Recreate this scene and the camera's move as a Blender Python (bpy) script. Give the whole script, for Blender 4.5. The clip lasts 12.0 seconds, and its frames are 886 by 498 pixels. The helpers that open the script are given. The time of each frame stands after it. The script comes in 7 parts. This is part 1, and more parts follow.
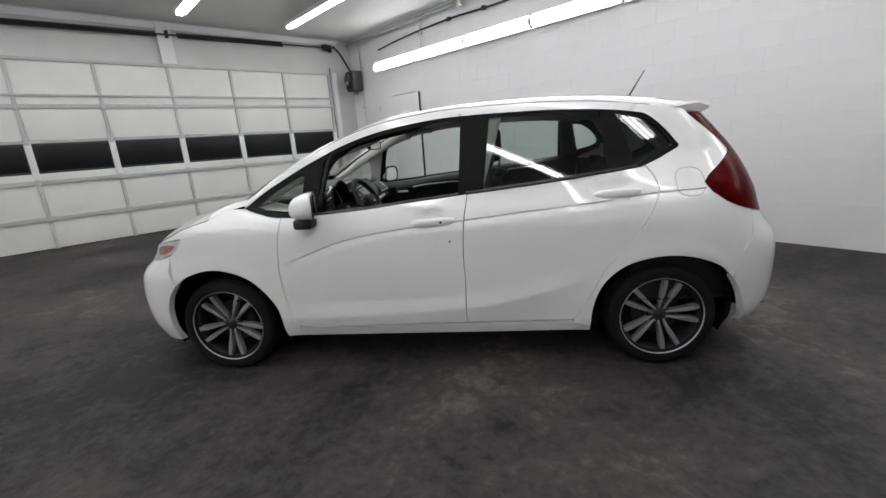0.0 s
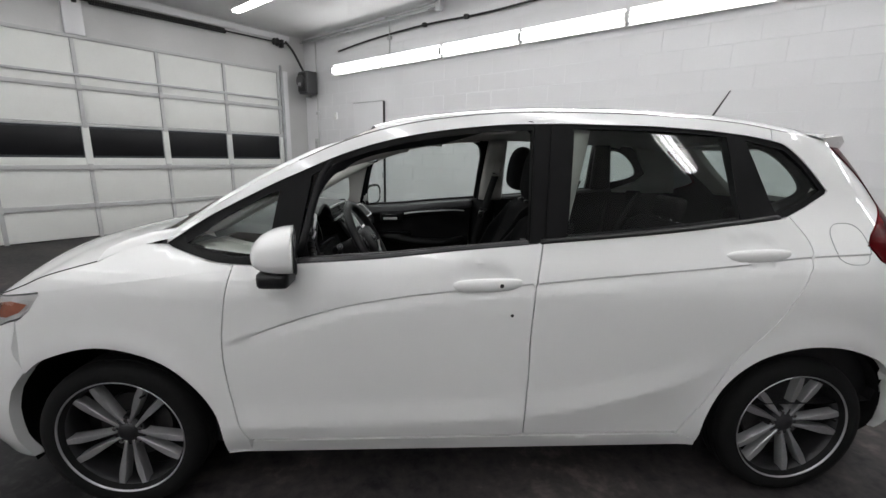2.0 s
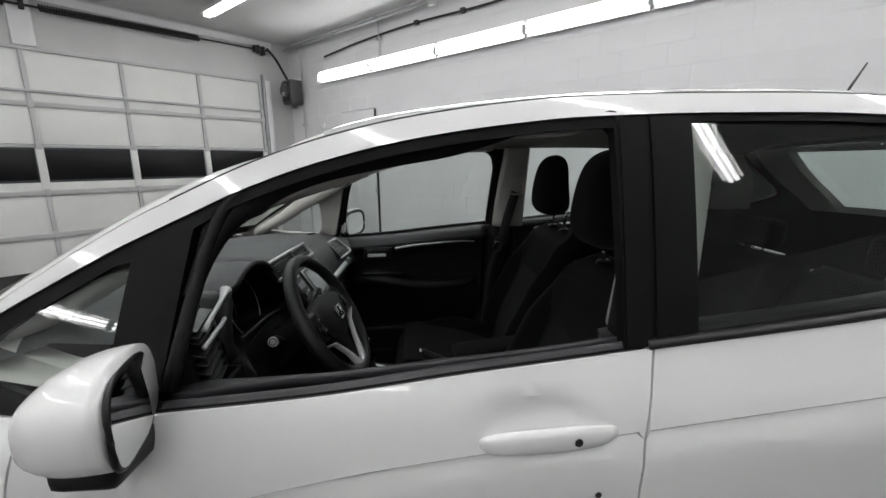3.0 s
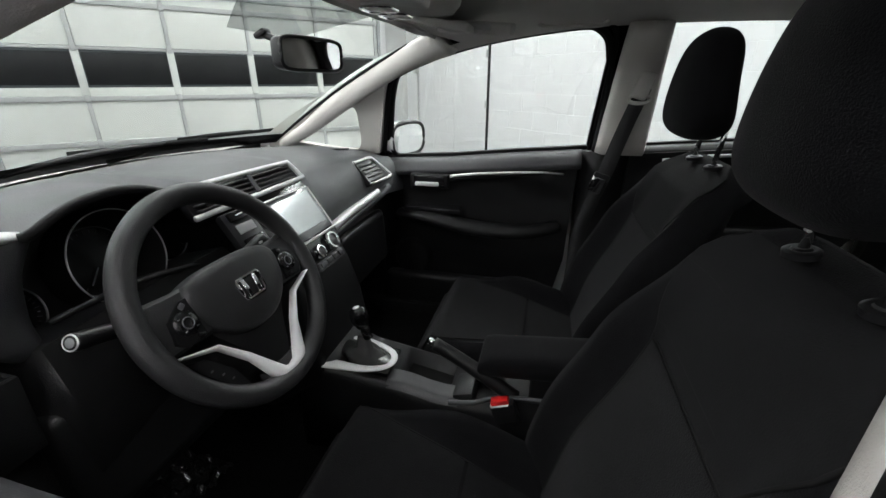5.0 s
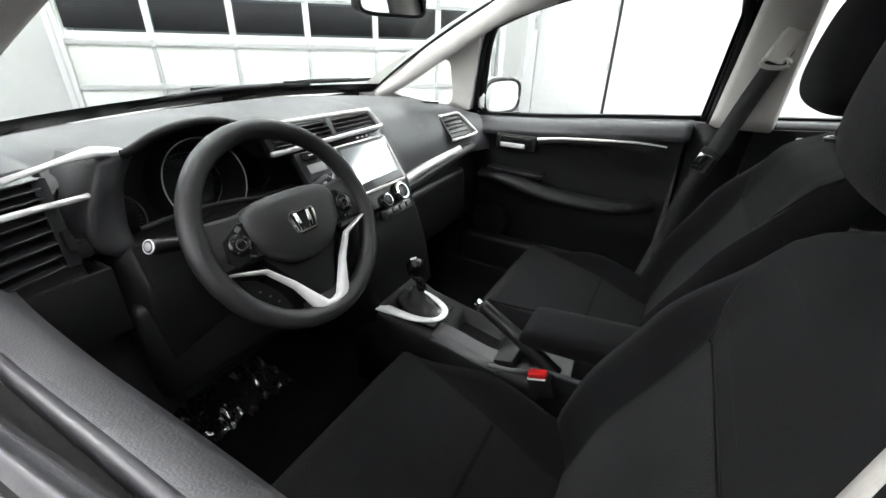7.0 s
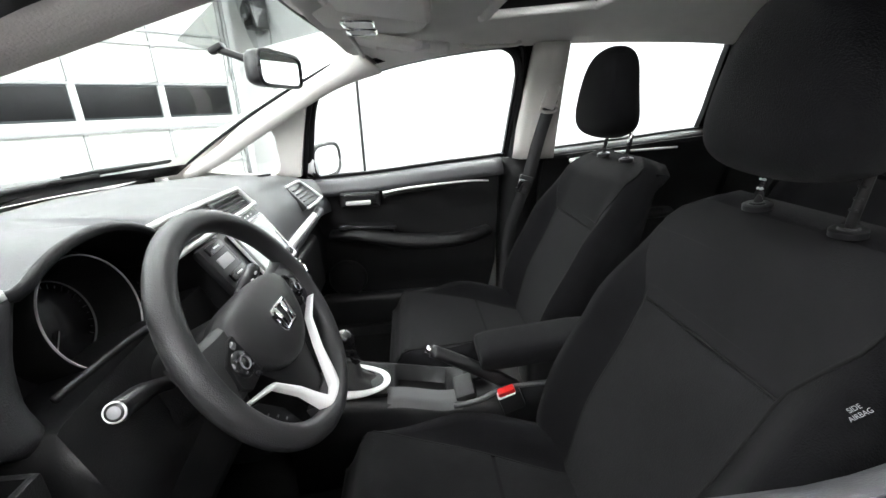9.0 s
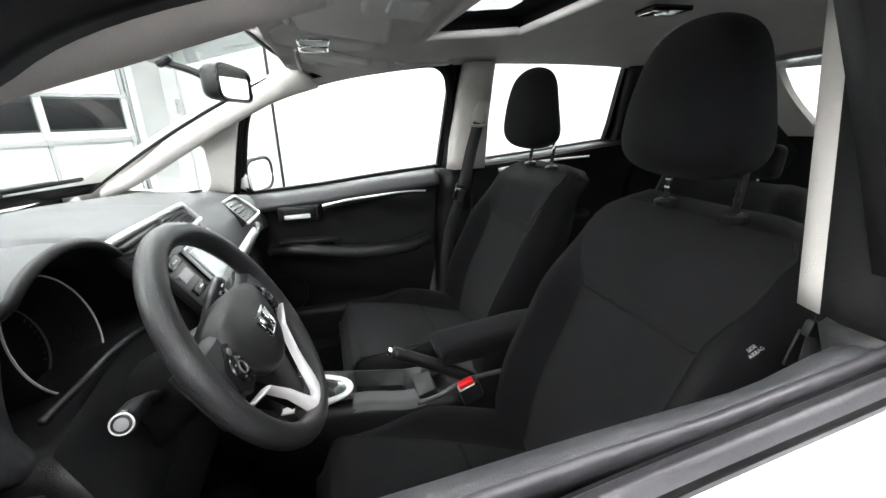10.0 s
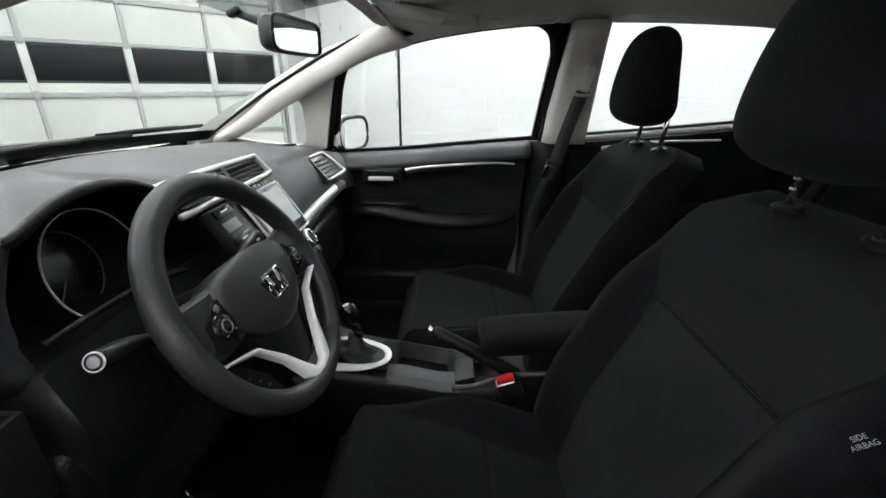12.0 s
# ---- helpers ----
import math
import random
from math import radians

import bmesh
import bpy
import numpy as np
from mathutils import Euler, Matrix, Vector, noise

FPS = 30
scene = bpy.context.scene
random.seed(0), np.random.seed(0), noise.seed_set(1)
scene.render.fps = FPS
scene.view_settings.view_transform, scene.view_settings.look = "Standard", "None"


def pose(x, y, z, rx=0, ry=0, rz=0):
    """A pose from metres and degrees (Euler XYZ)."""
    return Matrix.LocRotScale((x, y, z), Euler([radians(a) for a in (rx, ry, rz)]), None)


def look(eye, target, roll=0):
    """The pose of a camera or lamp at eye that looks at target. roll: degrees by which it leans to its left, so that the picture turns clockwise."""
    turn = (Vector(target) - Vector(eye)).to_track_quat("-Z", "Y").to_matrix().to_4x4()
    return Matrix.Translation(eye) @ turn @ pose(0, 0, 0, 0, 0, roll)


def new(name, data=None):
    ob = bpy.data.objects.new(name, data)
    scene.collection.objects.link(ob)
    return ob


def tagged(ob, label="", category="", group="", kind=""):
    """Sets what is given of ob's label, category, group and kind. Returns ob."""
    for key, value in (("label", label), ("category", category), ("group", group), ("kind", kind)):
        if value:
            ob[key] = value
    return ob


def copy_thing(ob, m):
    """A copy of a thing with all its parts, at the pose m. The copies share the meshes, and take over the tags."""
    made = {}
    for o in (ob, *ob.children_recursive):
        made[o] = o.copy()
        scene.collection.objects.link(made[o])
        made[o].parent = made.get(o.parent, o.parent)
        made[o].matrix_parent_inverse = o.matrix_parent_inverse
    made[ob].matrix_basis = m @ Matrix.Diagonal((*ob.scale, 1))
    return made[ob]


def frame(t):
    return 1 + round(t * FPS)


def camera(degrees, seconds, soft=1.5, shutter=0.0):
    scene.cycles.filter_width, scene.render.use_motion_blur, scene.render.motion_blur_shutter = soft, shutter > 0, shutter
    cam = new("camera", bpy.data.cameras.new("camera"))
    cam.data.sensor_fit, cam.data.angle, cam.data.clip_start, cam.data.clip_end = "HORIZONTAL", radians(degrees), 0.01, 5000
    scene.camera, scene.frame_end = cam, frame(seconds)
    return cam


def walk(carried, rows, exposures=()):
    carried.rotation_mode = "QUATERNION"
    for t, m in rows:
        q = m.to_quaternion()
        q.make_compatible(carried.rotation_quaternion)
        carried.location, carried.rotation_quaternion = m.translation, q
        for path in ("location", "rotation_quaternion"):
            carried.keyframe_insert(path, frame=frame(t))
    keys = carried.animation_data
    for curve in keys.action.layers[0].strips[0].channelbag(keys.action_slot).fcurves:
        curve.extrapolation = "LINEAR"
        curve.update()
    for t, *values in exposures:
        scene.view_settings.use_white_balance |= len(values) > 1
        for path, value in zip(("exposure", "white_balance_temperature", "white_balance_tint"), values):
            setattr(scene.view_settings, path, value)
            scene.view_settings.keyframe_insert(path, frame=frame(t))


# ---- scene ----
cam = camera(92.9, 12.0)
PATH = [
    (0, (0.325, -3.044, 1.323), (0.123, -1.121, 0.814), -3.8),
    (0.5, (0.059, -3.032, 1.318), (-0.046, -1.074, 0.924), -3.4),
    (1, (-0.089, -2.917, 1.325), (-0.121, -0.981, 0.826), -2.0),
    (1.5, (-0.163, -2.598, 1.307), (-0.113, -0.664, 0.803), 1.0),
    (2, (-0.18, -2.203, 1.314), (-0.075, -0.253, 0.881), 1.1),
    (2.5, (-0.153, -1.729, 1.331), (-0.103, 0.241, 0.99), -0.5),
    (2.7, (-0.165, -1.621, 1.348), (-0.063, 0.344, 0.99), -0.9),
    (4.3, (-0.021, -0.935, 1.28), (-0.07, 0.96, 0.642), -1.2),
    (4.5, (0.004, -0.908, 1.271), (-0.158, 0.963, 0.581), -0.4),
    (5, (0.052, -0.875, 1.255), (-0.387, 0.931, 0.517), -0.0),
    (5.5, (0.091, -0.861, 1.249), (-0.468, 0.896, 0.474), 1.0),
    (6, (0.121, -0.845, 1.241), (-0.517, 0.841, 0.375), 1.5),
    (6.5, (0.129, -0.837, 1.232), (-0.645, 0.769, 0.325), 1.7),
    (6.7, (0.136, -0.831, 1.238), (-0.707, 0.745, 0.34), 1.8),
    (8.3, (0.007, -0.872, 1.242), (-0.499, 0.88, 0.421), 0.3),
    (8.5, (-0.075, -0.879, 1.238), (-0.381, 0.944, 0.474), -0.4),
    (9, (-0.194, -0.927, 1.234), (-0.052, 0.958, 0.583), -2.1),
    (9.5, (-0.258, -0.968, 1.235), (0.075, 0.895, 0.586), -1.4),
    (10, (-0.281, -0.977, 1.236), (0.227, 0.86, 0.631), -1.9),
    (10.5, (-0.285, -0.97, 1.243), (0.21, 0.884, 0.678), -2.0),
    (11, (-0.257, -0.961, 1.24), (0.198, 0.898, 0.662), -1.0),
    (11.5, (-0.201, -0.938, 1.239), (0.024, 0.955, 0.635), -0.5),
    (12, (-0.138, -0.913, 1.226), (-0.153, 0.948, 0.495), 0.6),
]
walk(cam, [(t, look(eye, target, roll)) for t, eye, target, roll in PATH], [(0, 0.35), (1.5, 0.35), (2.0, 0.3), (2.5, 0.12), (3.4, 0.5), (4.3, 1.25), (5.0, 1.55), (5.5, 1.85), (6.0, 2.1), (6.5, 2.3), (8.5, 2.88), (9.0, 2.92), (10.0, 2.75), (10.5, 2.5), (11.0, 2.3), (11.5, 2.05), (12.0, 1.85)])

# ---------------------------------------------------------------- light
world = bpy.data.worlds.new("world")
scene.world = world
world.use_nodes = True
world.node_tree.nodes["Background"].inputs[0].default_value = (0.6, 0.65, 0.7, 1)
world.node_tree.nodes["Background"].inputs[1].default_value = 0.05
TUBE_POWER = 11.8

# ---------------------------------------------------------------- materials
MATS = {}


def tree(name):
    m = bpy.data.materials.new(name)
    m.use_nodes = True
    return m, m.node_tree.nodes, m.node_tree.links, m.node_tree.nodes["Principled BSDF"]


def mat(name, col, rough=0.5, metal=0.0, var=0.12, scale=6.0, bump=0.0, bscale=120.0, coat=0.0, spec=0.5, rvar=0.12, sheen=0.0):
    """A painted, moulded or woven surface with mottling at two scales."""
    if name in MATS:
        return MATS[name]
    m, n, l, b = tree(name)
    tc = n.new("ShaderNodeTexCoord")
    big, fine = n.new("ShaderNodeTexNoise"), n.new("ShaderNodeTexNoise")
    big.inputs["Scale"].default_value, fine.inputs["Scale"].default_value = scale, bscale
    big.inputs["Detail"].default_value, fine.inputs["Detail"].default_value = 5, 3
    for t in (big, fine):
        l.new(tc.outputs["Object"], t.inputs["Vector"])
    add = n.new("ShaderNodeMath")
    add.operation = "MULTIPLY_ADD"
    l.new(fine.outputs["Fac"], add.inputs[0])
    add.inputs[1].default_value = 0.35
    l.new(big.outputs["Fac"], add.inputs[2])
    ramp = n.new("ShaderNodeMapRange")
    ramp.inputs["From Min"].default_value, ramp.inputs["From Max"].default_value = 0.35, 1.0
    ramp.inputs["To Min"].default_value, ramp.inputs["To Max"].default_value = 1 - var, 1 + var
    l.new(add.outputs[0], ramp.inputs["Value"])
    mul = n.new("ShaderNodeVectorMath")
    mul.operation = "SCALE"
    mul.inputs[0].default_value = col
    l.new(ramp.outputs[0], mul.inputs["Scale"])
    l.new(mul.outputs[0], b.inputs["Base Color"])
    rr = n.new("ShaderNodeMapRange")
    rr.inputs["To Min"].default_value, rr.inputs["To Max"].default_value = max(0.02, rough * (1 - rvar)), min(1, rough * (1 + rvar))
    l.new(big.outputs["Fac"], rr.inputs["Value"])
    l.new(rr.outputs[0], b.inputs["Roughness"])
    b.inputs["Metallic"].default_value = metal
    b.inputs["Specular IOR Level"].default_value = spec
    b.inputs["Coat Weight"].default_value = coat
    b.inputs["Coat Roughness"].default_value = 0.03
    if sheen:
        b.inputs["Sheen Weight"].default_value = sheen
    if bump:
        bp = n.new("ShaderNodeBump")
        bp.inputs["Strength"].default_value = bump
        bp.inputs["Distance"].default_value = 0.002
        l.new(fine.outputs["Fac"], bp.inputs["Height"])
        l.new(bp.outputs[0], b.inputs["Normal"])
    MATS[name] = m
    return m


def glass(name, tint, gloss=1.0, rough=0.0):
    """A thin pane: tinted see-through with a Fresnel reflection."""
    m, n, l, b = tree(name)
    n.remove(b)
    lw, mix = n.new("ShaderNodeLayerWeight"), n.new("ShaderNodeMixShader")
    lw.inputs["Blend"].default_value = 0.5
    pw, fr = n.new("ShaderNodeMath"), n.new("ShaderNodeMath")
    pw.operation, fr.operation = "POWER", "MULTIPLY_ADD"
    pw.inputs[1].default_value = 4.5
    fr.inputs[1].default_value, fr.inputs[2].default_value = 0.90, 0.06
    l.new(lw.outputs["Facing"], pw.inputs[0])
    l.new(pw.outputs[0], fr.inputs[0])
    tr, gl = n.new("ShaderNodeBsdfTransparent"), n.new("ShaderNodeBsdfGlossy")
    tr.inputs["Color"].default_value = (*tint, 1)
    gl.inputs["Color"].default_value = (gloss, gloss, gloss, 1)
    gl.inputs["Roughness"].default_value = rough
    l.new(fr.outputs[0], mix.inputs[0])
    l.new(tr.outputs[0], mix.inputs[1])
    l.new(gl.outputs[0], mix.inputs[2])
    l.new(mix.outputs[0], n["Material Output"].inputs[0])
    return m


def glow(name, col, strength):
    m, n, l, b = tree(name)
    b.inputs["Base Color"].default_value = (*col, 1)
    b.inputs["Emission Color"].default_value = (*col, 1)
    b.inputs["Emission Strength"].default_value = strength
    return m


def floor_material():
    m, n, l, b = tree("stained_concrete")
    tc = n.new("ShaderNodeTexCoord")
    facs = []
    for s, d, w in ((0.7, 6, 0.6), (3.5, 8, 1.4), (22, 6, 0.3), (160, 2, 0)):
        t = n.new("ShaderNodeTexNoise")
        t.inputs["Scale"].default_value, t.inputs["Detail"].default_value = s, d
        t.inputs["Distortion"].default_value = w
        t.inputs["Roughness"].default_value = 0.62
        l.new(tc.outputs["Object"], t.inputs["Vector"])
        facs.append(t.outputs["Fac"])
    r = n.new("ShaderNodeValToRGB")
    e = r.color_ramp.elements
    e[0].position, e[0].color = 0.41, (0.0105, 0.0097, 0.011, 1)
    e[1].position, e[1].color = 0.66, (0.115, 0.096, 0.089, 1)
    e.new(0.48).color = (0.032, 0.0292, 0.030, 1)
    e.new(0.57).color = (0.055, 0.048, 0.047, 1)
    mixv = n.new("ShaderNodeMath")
    mixv.operation = "MULTIPLY_ADD"
    l.new(facs[0], mixv.inputs[0])
    mixv.inputs[1].default_value = 0.62
    half = n.new("ShaderNodeMath")
    half.operation = "MULTIPLY_ADD"
    l.new(facs[1], half.inputs[0])
    half.inputs[1].default_value = 0.38
    small = n.new("ShaderNodeMath")
    small.operation = "MULTIPLY_ADD"
    l.new(facs[2], small.inputs[0])
    small.inputs[1].default_value, small.inputs[2].default_value = 0.3, -0.15
    l.new(small.outputs[0], half.inputs[2])
    l.new(half.outputs[0], mixv.inputs[2])
    l.new(mixv.outputs[0], r.inputs[0])
    l.new(r.outputs[0], b.inputs["Base Color"])
    rr = n.new("ShaderNodeMapRange")
    rr.inputs["To Min"].default_value, rr.inputs["To Max"].default_value = 0.48, 0.80
    b.inputs["Specular IOR Level"].default_value = 0.28
    l.new(facs[1], rr.inputs["Value"])
    l.new(rr.outputs[0], b.inputs["Roughness"])
    bp = n.new("ShaderNodeBump")
    bp.inputs["Strength"].default_value, bp.inputs["Distance"].default_value = 0.35, 0.004
    l.new(facs[2], bp.inputs["Height"])
    l.new(bp.outputs[0], b.inputs["Normal"])
    return m


def striped_cloth(name, col, line):
    """Dark seat cloth with a fine broken cross stripe."""
    m, n, l, b = tree(name)
    tc = n.new("ShaderNodeTexCoord")
    mp = n.new("ShaderNodeMapping")
    mp.inputs["Scale"].default_value = (1, 0.25, 90)
    l.new(tc.outputs["Object"], mp.inputs["Vector"])
    noise_a, noise_b = n.new("ShaderNodeTexNoise"), n.new("ShaderNodeTexNoise")
    noise_a.inputs["Scale"].default_value, noise_a.inputs["Detail"].default_value = 2.2, 2
    noise_b.inputs["Scale"].default_value, noise_b.inputs["Detail"].default_value = 420, 2
    l.new(mp.outputs[0], noise_a.inputs["Vector"])
    l.new(tc.outputs["Object"], noise_b.inputs["Vector"])
    ramp = n.new("ShaderNodeValToRGB")
    ramp.color_ramp.elements[0].position, ramp.color_ramp.elements[0].color = 0.67, (*col, 1)
    ramp.color_ramp.elements[1].position, ramp.color_ramp.elements[1].color = 0.75, (*line, 1)
    l.new(noise_a.outputs["Fac"], ramp.inputs[0])
    l.new(ramp.outputs[0], b.inputs["Base Color"])
    b.inputs["Roughness"].default_value = 0.95
    b.inputs["Specular IOR Level"].default_value = 0.2
    bp = n.new("ShaderNodeBump")
    bp.inputs["Strength"].default_value, bp.inputs["Distance"].default_value = 0.5, 0.001
    l.new(noise_b.outputs["Fac"], bp.inputs["Height"])
    l.new(bp.outputs[0], b.inputs["Normal"])
    return m


FLOOR = floor_material()
WALL = mat("painted_block", (0.74, 0.74, 0.745), 0.55, var=0.05, scale=1.3, bump=0.25, bscale=90)
CEIL = mat("ceiling_paint", (0.70, 0.70, 0.69), 0.6, var=0.05, scale=1.5, bump=0.1)
DOORW = mat("door_enamel", (0.73, 0.74, 0.71), 0.4, var=0.05, scale=2.0, bump=0.08, bscale=40)
STEELG = mat("galvanised", (0.42, 0.43, 0.43), 0.42, metal=0.6, var=0.2, scale=5)
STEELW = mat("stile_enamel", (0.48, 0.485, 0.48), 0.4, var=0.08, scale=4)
DARKST = mat("dark_steel", (0.025, 0.024, 0.024), 0.5, metal=0.3, var=0.3, scale=9)
NIGHT = mat("dark_pane", (0.008, 0.008, 0.009), 0.3, var=0.2, scale=2, spec=0.25)
TUBE = glow("lit_tube", (0.985, 0.985, 1.0), TUBE_POWER)
HOUSING = mat("lamp_housing", (0.75, 0.75, 0.74), 0.4)
PAINT = mat("white_car_paint", (0.86, 0.865, 0.855), 0.32, var=0.015, scale=2.0, coat=1.0, spec=0.5)
TRIMB = mat("black_trim", (0.012, 0.012, 0.013), 0.33, var=0.2, scale=12, bump=0.1, bscale=300)
DLOB = mat("window_trim_black", (0.006, 0.006, 0.0063), 0.5, var=0.2, scale=12, spec=0.10)
SATINB = mat("satin_black", (0.009, 0.009, 0.0095), 0.38, var=0.2, scale=12, bump=0.05, bscale=300, spec=0.14)
GLOSSB = mat("gloss_black", (0.012, 0.012, 0.013), 0.16, var=0.1, scale=6)
RUBBER = mat("rubber", (0.007, 0.007, 0.007), 0.8, var=0.25, scale=20, bump=0.2, bscale=200, spec=0.2)
SEAL = mat("seal_rubber", (0.006, 0.006, 0.0068), 0.5, var=0.2, scale=20, spec=0.25)
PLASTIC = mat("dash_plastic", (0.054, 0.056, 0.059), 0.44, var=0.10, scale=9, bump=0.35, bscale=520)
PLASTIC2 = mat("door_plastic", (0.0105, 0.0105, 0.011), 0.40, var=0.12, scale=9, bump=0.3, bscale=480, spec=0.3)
BELTG = mat("belt_rubber", (0.036, 0.035, 0.039), 0.32, var=0.1, scale=12, bump=0.1, bscale=300)
HOODEND = mat("hood_plastic", (0.026, 0.026, 0.028), 0.42, var=0.10, scale=9, bump=0.3, bscale=500)
LEATHER = mat("wheel_skin", (0.026, 0.026, 0.027), 0.36, var=0.1, scale=14, bump=0.35, bscale=650, spec=0.4)
CLOTH = mat("bolster_cloth", (0.0054, 0.0054, 0.0061), 0.95, var=0.25, scale=30, bump=0.5, bscale=500, spec=0.08, sheen=0.04)
CLOTH2 = mat("insert_cloth", (0.0108, 0.0108, 0.0115), 0.95, var=0.22, scale=30, bump=0.6, bscale=420, spec=0.08, sheen=0.05)
STRIPE = striped_cloth("yoke_cloth", (0.0082, 0.0082, 0.0088), (0.10, 0.10, 0.10))
CARPET = mat("carpet", (0.005, 0.005, 0.005), 1.0, var=0.4, scale=60, bump=0.6, bscale=300, spec=0.1)
LINER = mat("headliner_cloth", (0.76, 0.745, 0.715), 0.95, var=0.06, scale=10, bump=0.35, bscale=500, spec=0.2)
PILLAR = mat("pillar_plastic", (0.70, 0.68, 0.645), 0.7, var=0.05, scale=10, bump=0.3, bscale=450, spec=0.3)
# Darker copy of PILLAR: the centre pillars' dim light is put into the colour.
PILLAR_DIM = mat("pillar_shaded", (0.47, 0.455, 0.425), 0.65, var=0.05, scale=10, bump=0.3, bscale=450, spec=0.3)
VEE = mat("wheel_silver", (0.80, 0.80, 0.80), 0.38, metal=0.1, var=0.04, scale=10)
SILVER = mat("satin_silver", (0.76, 0.76, 0.76), 0.34, metal=0.18, var=0.05, scale=10)
BRIGHT = mat("bright_trim", (0.72, 0.72, 0.72), 0.35, metal=0.3, var=0.05, scale=10)
CHROME = mat("chrome", (0.86, 0.86, 0.86), 0.07, metal=1.0, var=0.02, scale=10)
ALLOY = mat("machined_alloy", (0.47, 0.47, 0.48), 0.34, metal=0.7, var=0.12, scale=15)
ALLOYD = mat("dark_alloy", (0.035, 0.035, 0.037), 0.35, metal=0.5, var=0.2, scale=15)
MIRROR = mat("mirror_face", (0.9, 0.91, 0.91), 0.015, metal=1.0, var=0.01)
REDPL = mat("red_plastic", (0.55, 0.015, 0.015), 0.35, var=0.08)
REDLENS = mat("tail_lens", (0.075, 0.0012, 0.0025), 0.22, var=0.5, scale=14, spec=0.03)
ORANGE = mat("amber_lens", (0.42, 0.15, 0.09), 0.2, var=0.2, scale=20, coat=1.0)
LAMPBOWL = mat("lamp_reflector", (0.78, 0.78, 0.78), 0.25, metal=0.3, var=0.25, scale=18)
SCREEN = mat("screen_glass", (0.10, 0.105, 0.105), 0.10, var=0.02, coat=1.0)
WEBBING = mat("belt_webbing", (0.02, 0.02, 0.021), 0.8, var=0.2, scale=40, bump=0.5, bscale=600)
WHITEPL = mat("white_plastic", (0.72, 0.72, 0.70), 0.4)
FILM = mat("plastic_film", (0.02, 0.02, 0.02), 0.05, var=0.3, coat=1.0, spec=1.0)
PRINT = mat("white_print", (0.7, 0.7, 0.7), 0.6)
DIMPR = mat("faded_print", (0.11, 0.11, 0.115), 0.5)
GREYPR = mat("grey_print", (0.32, 0.32, 0.33), 0.5)
GLASSC = glass("clear_pane", (0.76, 0.82, 0.795))
GLASSW = glass("windscreen_pane", (0.76, 0.82, 0.795), 0.15)
GLASST = glass("privacy_pane", (0.70, 0.76, 0.735))
GLASSL = glass("lens_cover", (0.9, 0.9, 0.9))

# ---------------------------------------------------------------- mesh tools
def finish(name, bm, material, sharp=38):
    """One mesh object out of a bmesh, smooth but for its sharp edges."""
    for fc in bm.faces:
        fc.smooth = True
    limit = radians(sharp)
    for e in bm.edges:
        if len(e.link_faces) == 2 and e.calc_face_angle(0) > limit:
            e.smooth = False
    me = bpy.data.meshes.new(name)
    bm.to_mesh(me)
    bm.free()
    me.materials.append(material)
    return new(name, me)


def thing(name, label, category, group="", at=(0, 0, 0), kind=""):
    ob = new(name)
    ob.empty_display_size = 0.1
    ob.location = at
    return tagged(ob, label, category, group, kind)


def part(name, bm, material, parent, label="", sharp=38):
    ob = finish(name, bm, material, sharp)
    ob.parent = parent
    return tagged(ob, label)


def join(bm, other, m=None):
    if m is not None:
        bmesh.ops.transform(other, matrix=m, verts=other.verts)
    me = bpy.data.meshes.new("tmp")
    other.to_mesh(me)
    other.free()
    bm.from_mesh(me)
    bpy.data.meshes.remove(me)
    return bm


def box(size, at=(0, 0, 0), bevel=0.0, seg=2, turn=(0, 0, 0), bm=None):
    b = bmesh.new()
    bmesh.ops.create_cube(b, size=1)
    bmesh.ops.scale(b, vec=size, verts=b.verts)
    if bevel:
        bmesh.ops.bevel(b, geom=b.edges[:], offset=min(bevel, 0.49 * min(size)), segments=seg, profile=0.6, affect="EDGES")
    bmesh.ops.transform(b, matrix=pose(*at, *turn), verts=b.verts)
    return join(bm, b) if bm is not None else b


def loft(rings, closed=True, caps=True, bm=None):
    """Skin over rings of equal length."""
    b = bm if bm is not None else bmesh.new()
    rows = [[b.verts.new(p) for p in ring] for ring in rings]
    n = len(rows[0])
    for lo, hi in zip(rows, rows[1:]):
        for k in range(n if closed else n - 1):
            q = (lo[k], lo[(k + 1) % n], hi[(k + 1) % n], hi[k])
            if len(set(q)) == 4:
                b.faces.new(q)
    if caps and closed:
        b.faces.new(rows[0][::-1])
        b.faces.new(rows[-1])
    return b


def curve(pts, n=8, closed=False):
    """A smooth line through a few control points."""
    p = [Vector(q) for q in pts]
    out = []
    m = len(p)
    for i in range(m if closed else m - 1):
        a = p[(i - 1) % m] if closed or i else p[0] * 2 - p[1]
        b, c = p[i], p[(i + 1) % m]
        d = p[(i + 2) % m] if closed or i + 2 < m else c * 2 - b
        for k in range(n):
            t = k / n
            out.append(0.5 * ((2 * b) + (c - a) * t + (2 * a - 5 * b + 4 * c - d) * t * t + (3 * b - a - 3 * c + d) * t ** 3))
    if not closed:
        out.append(p[-1])
    return out


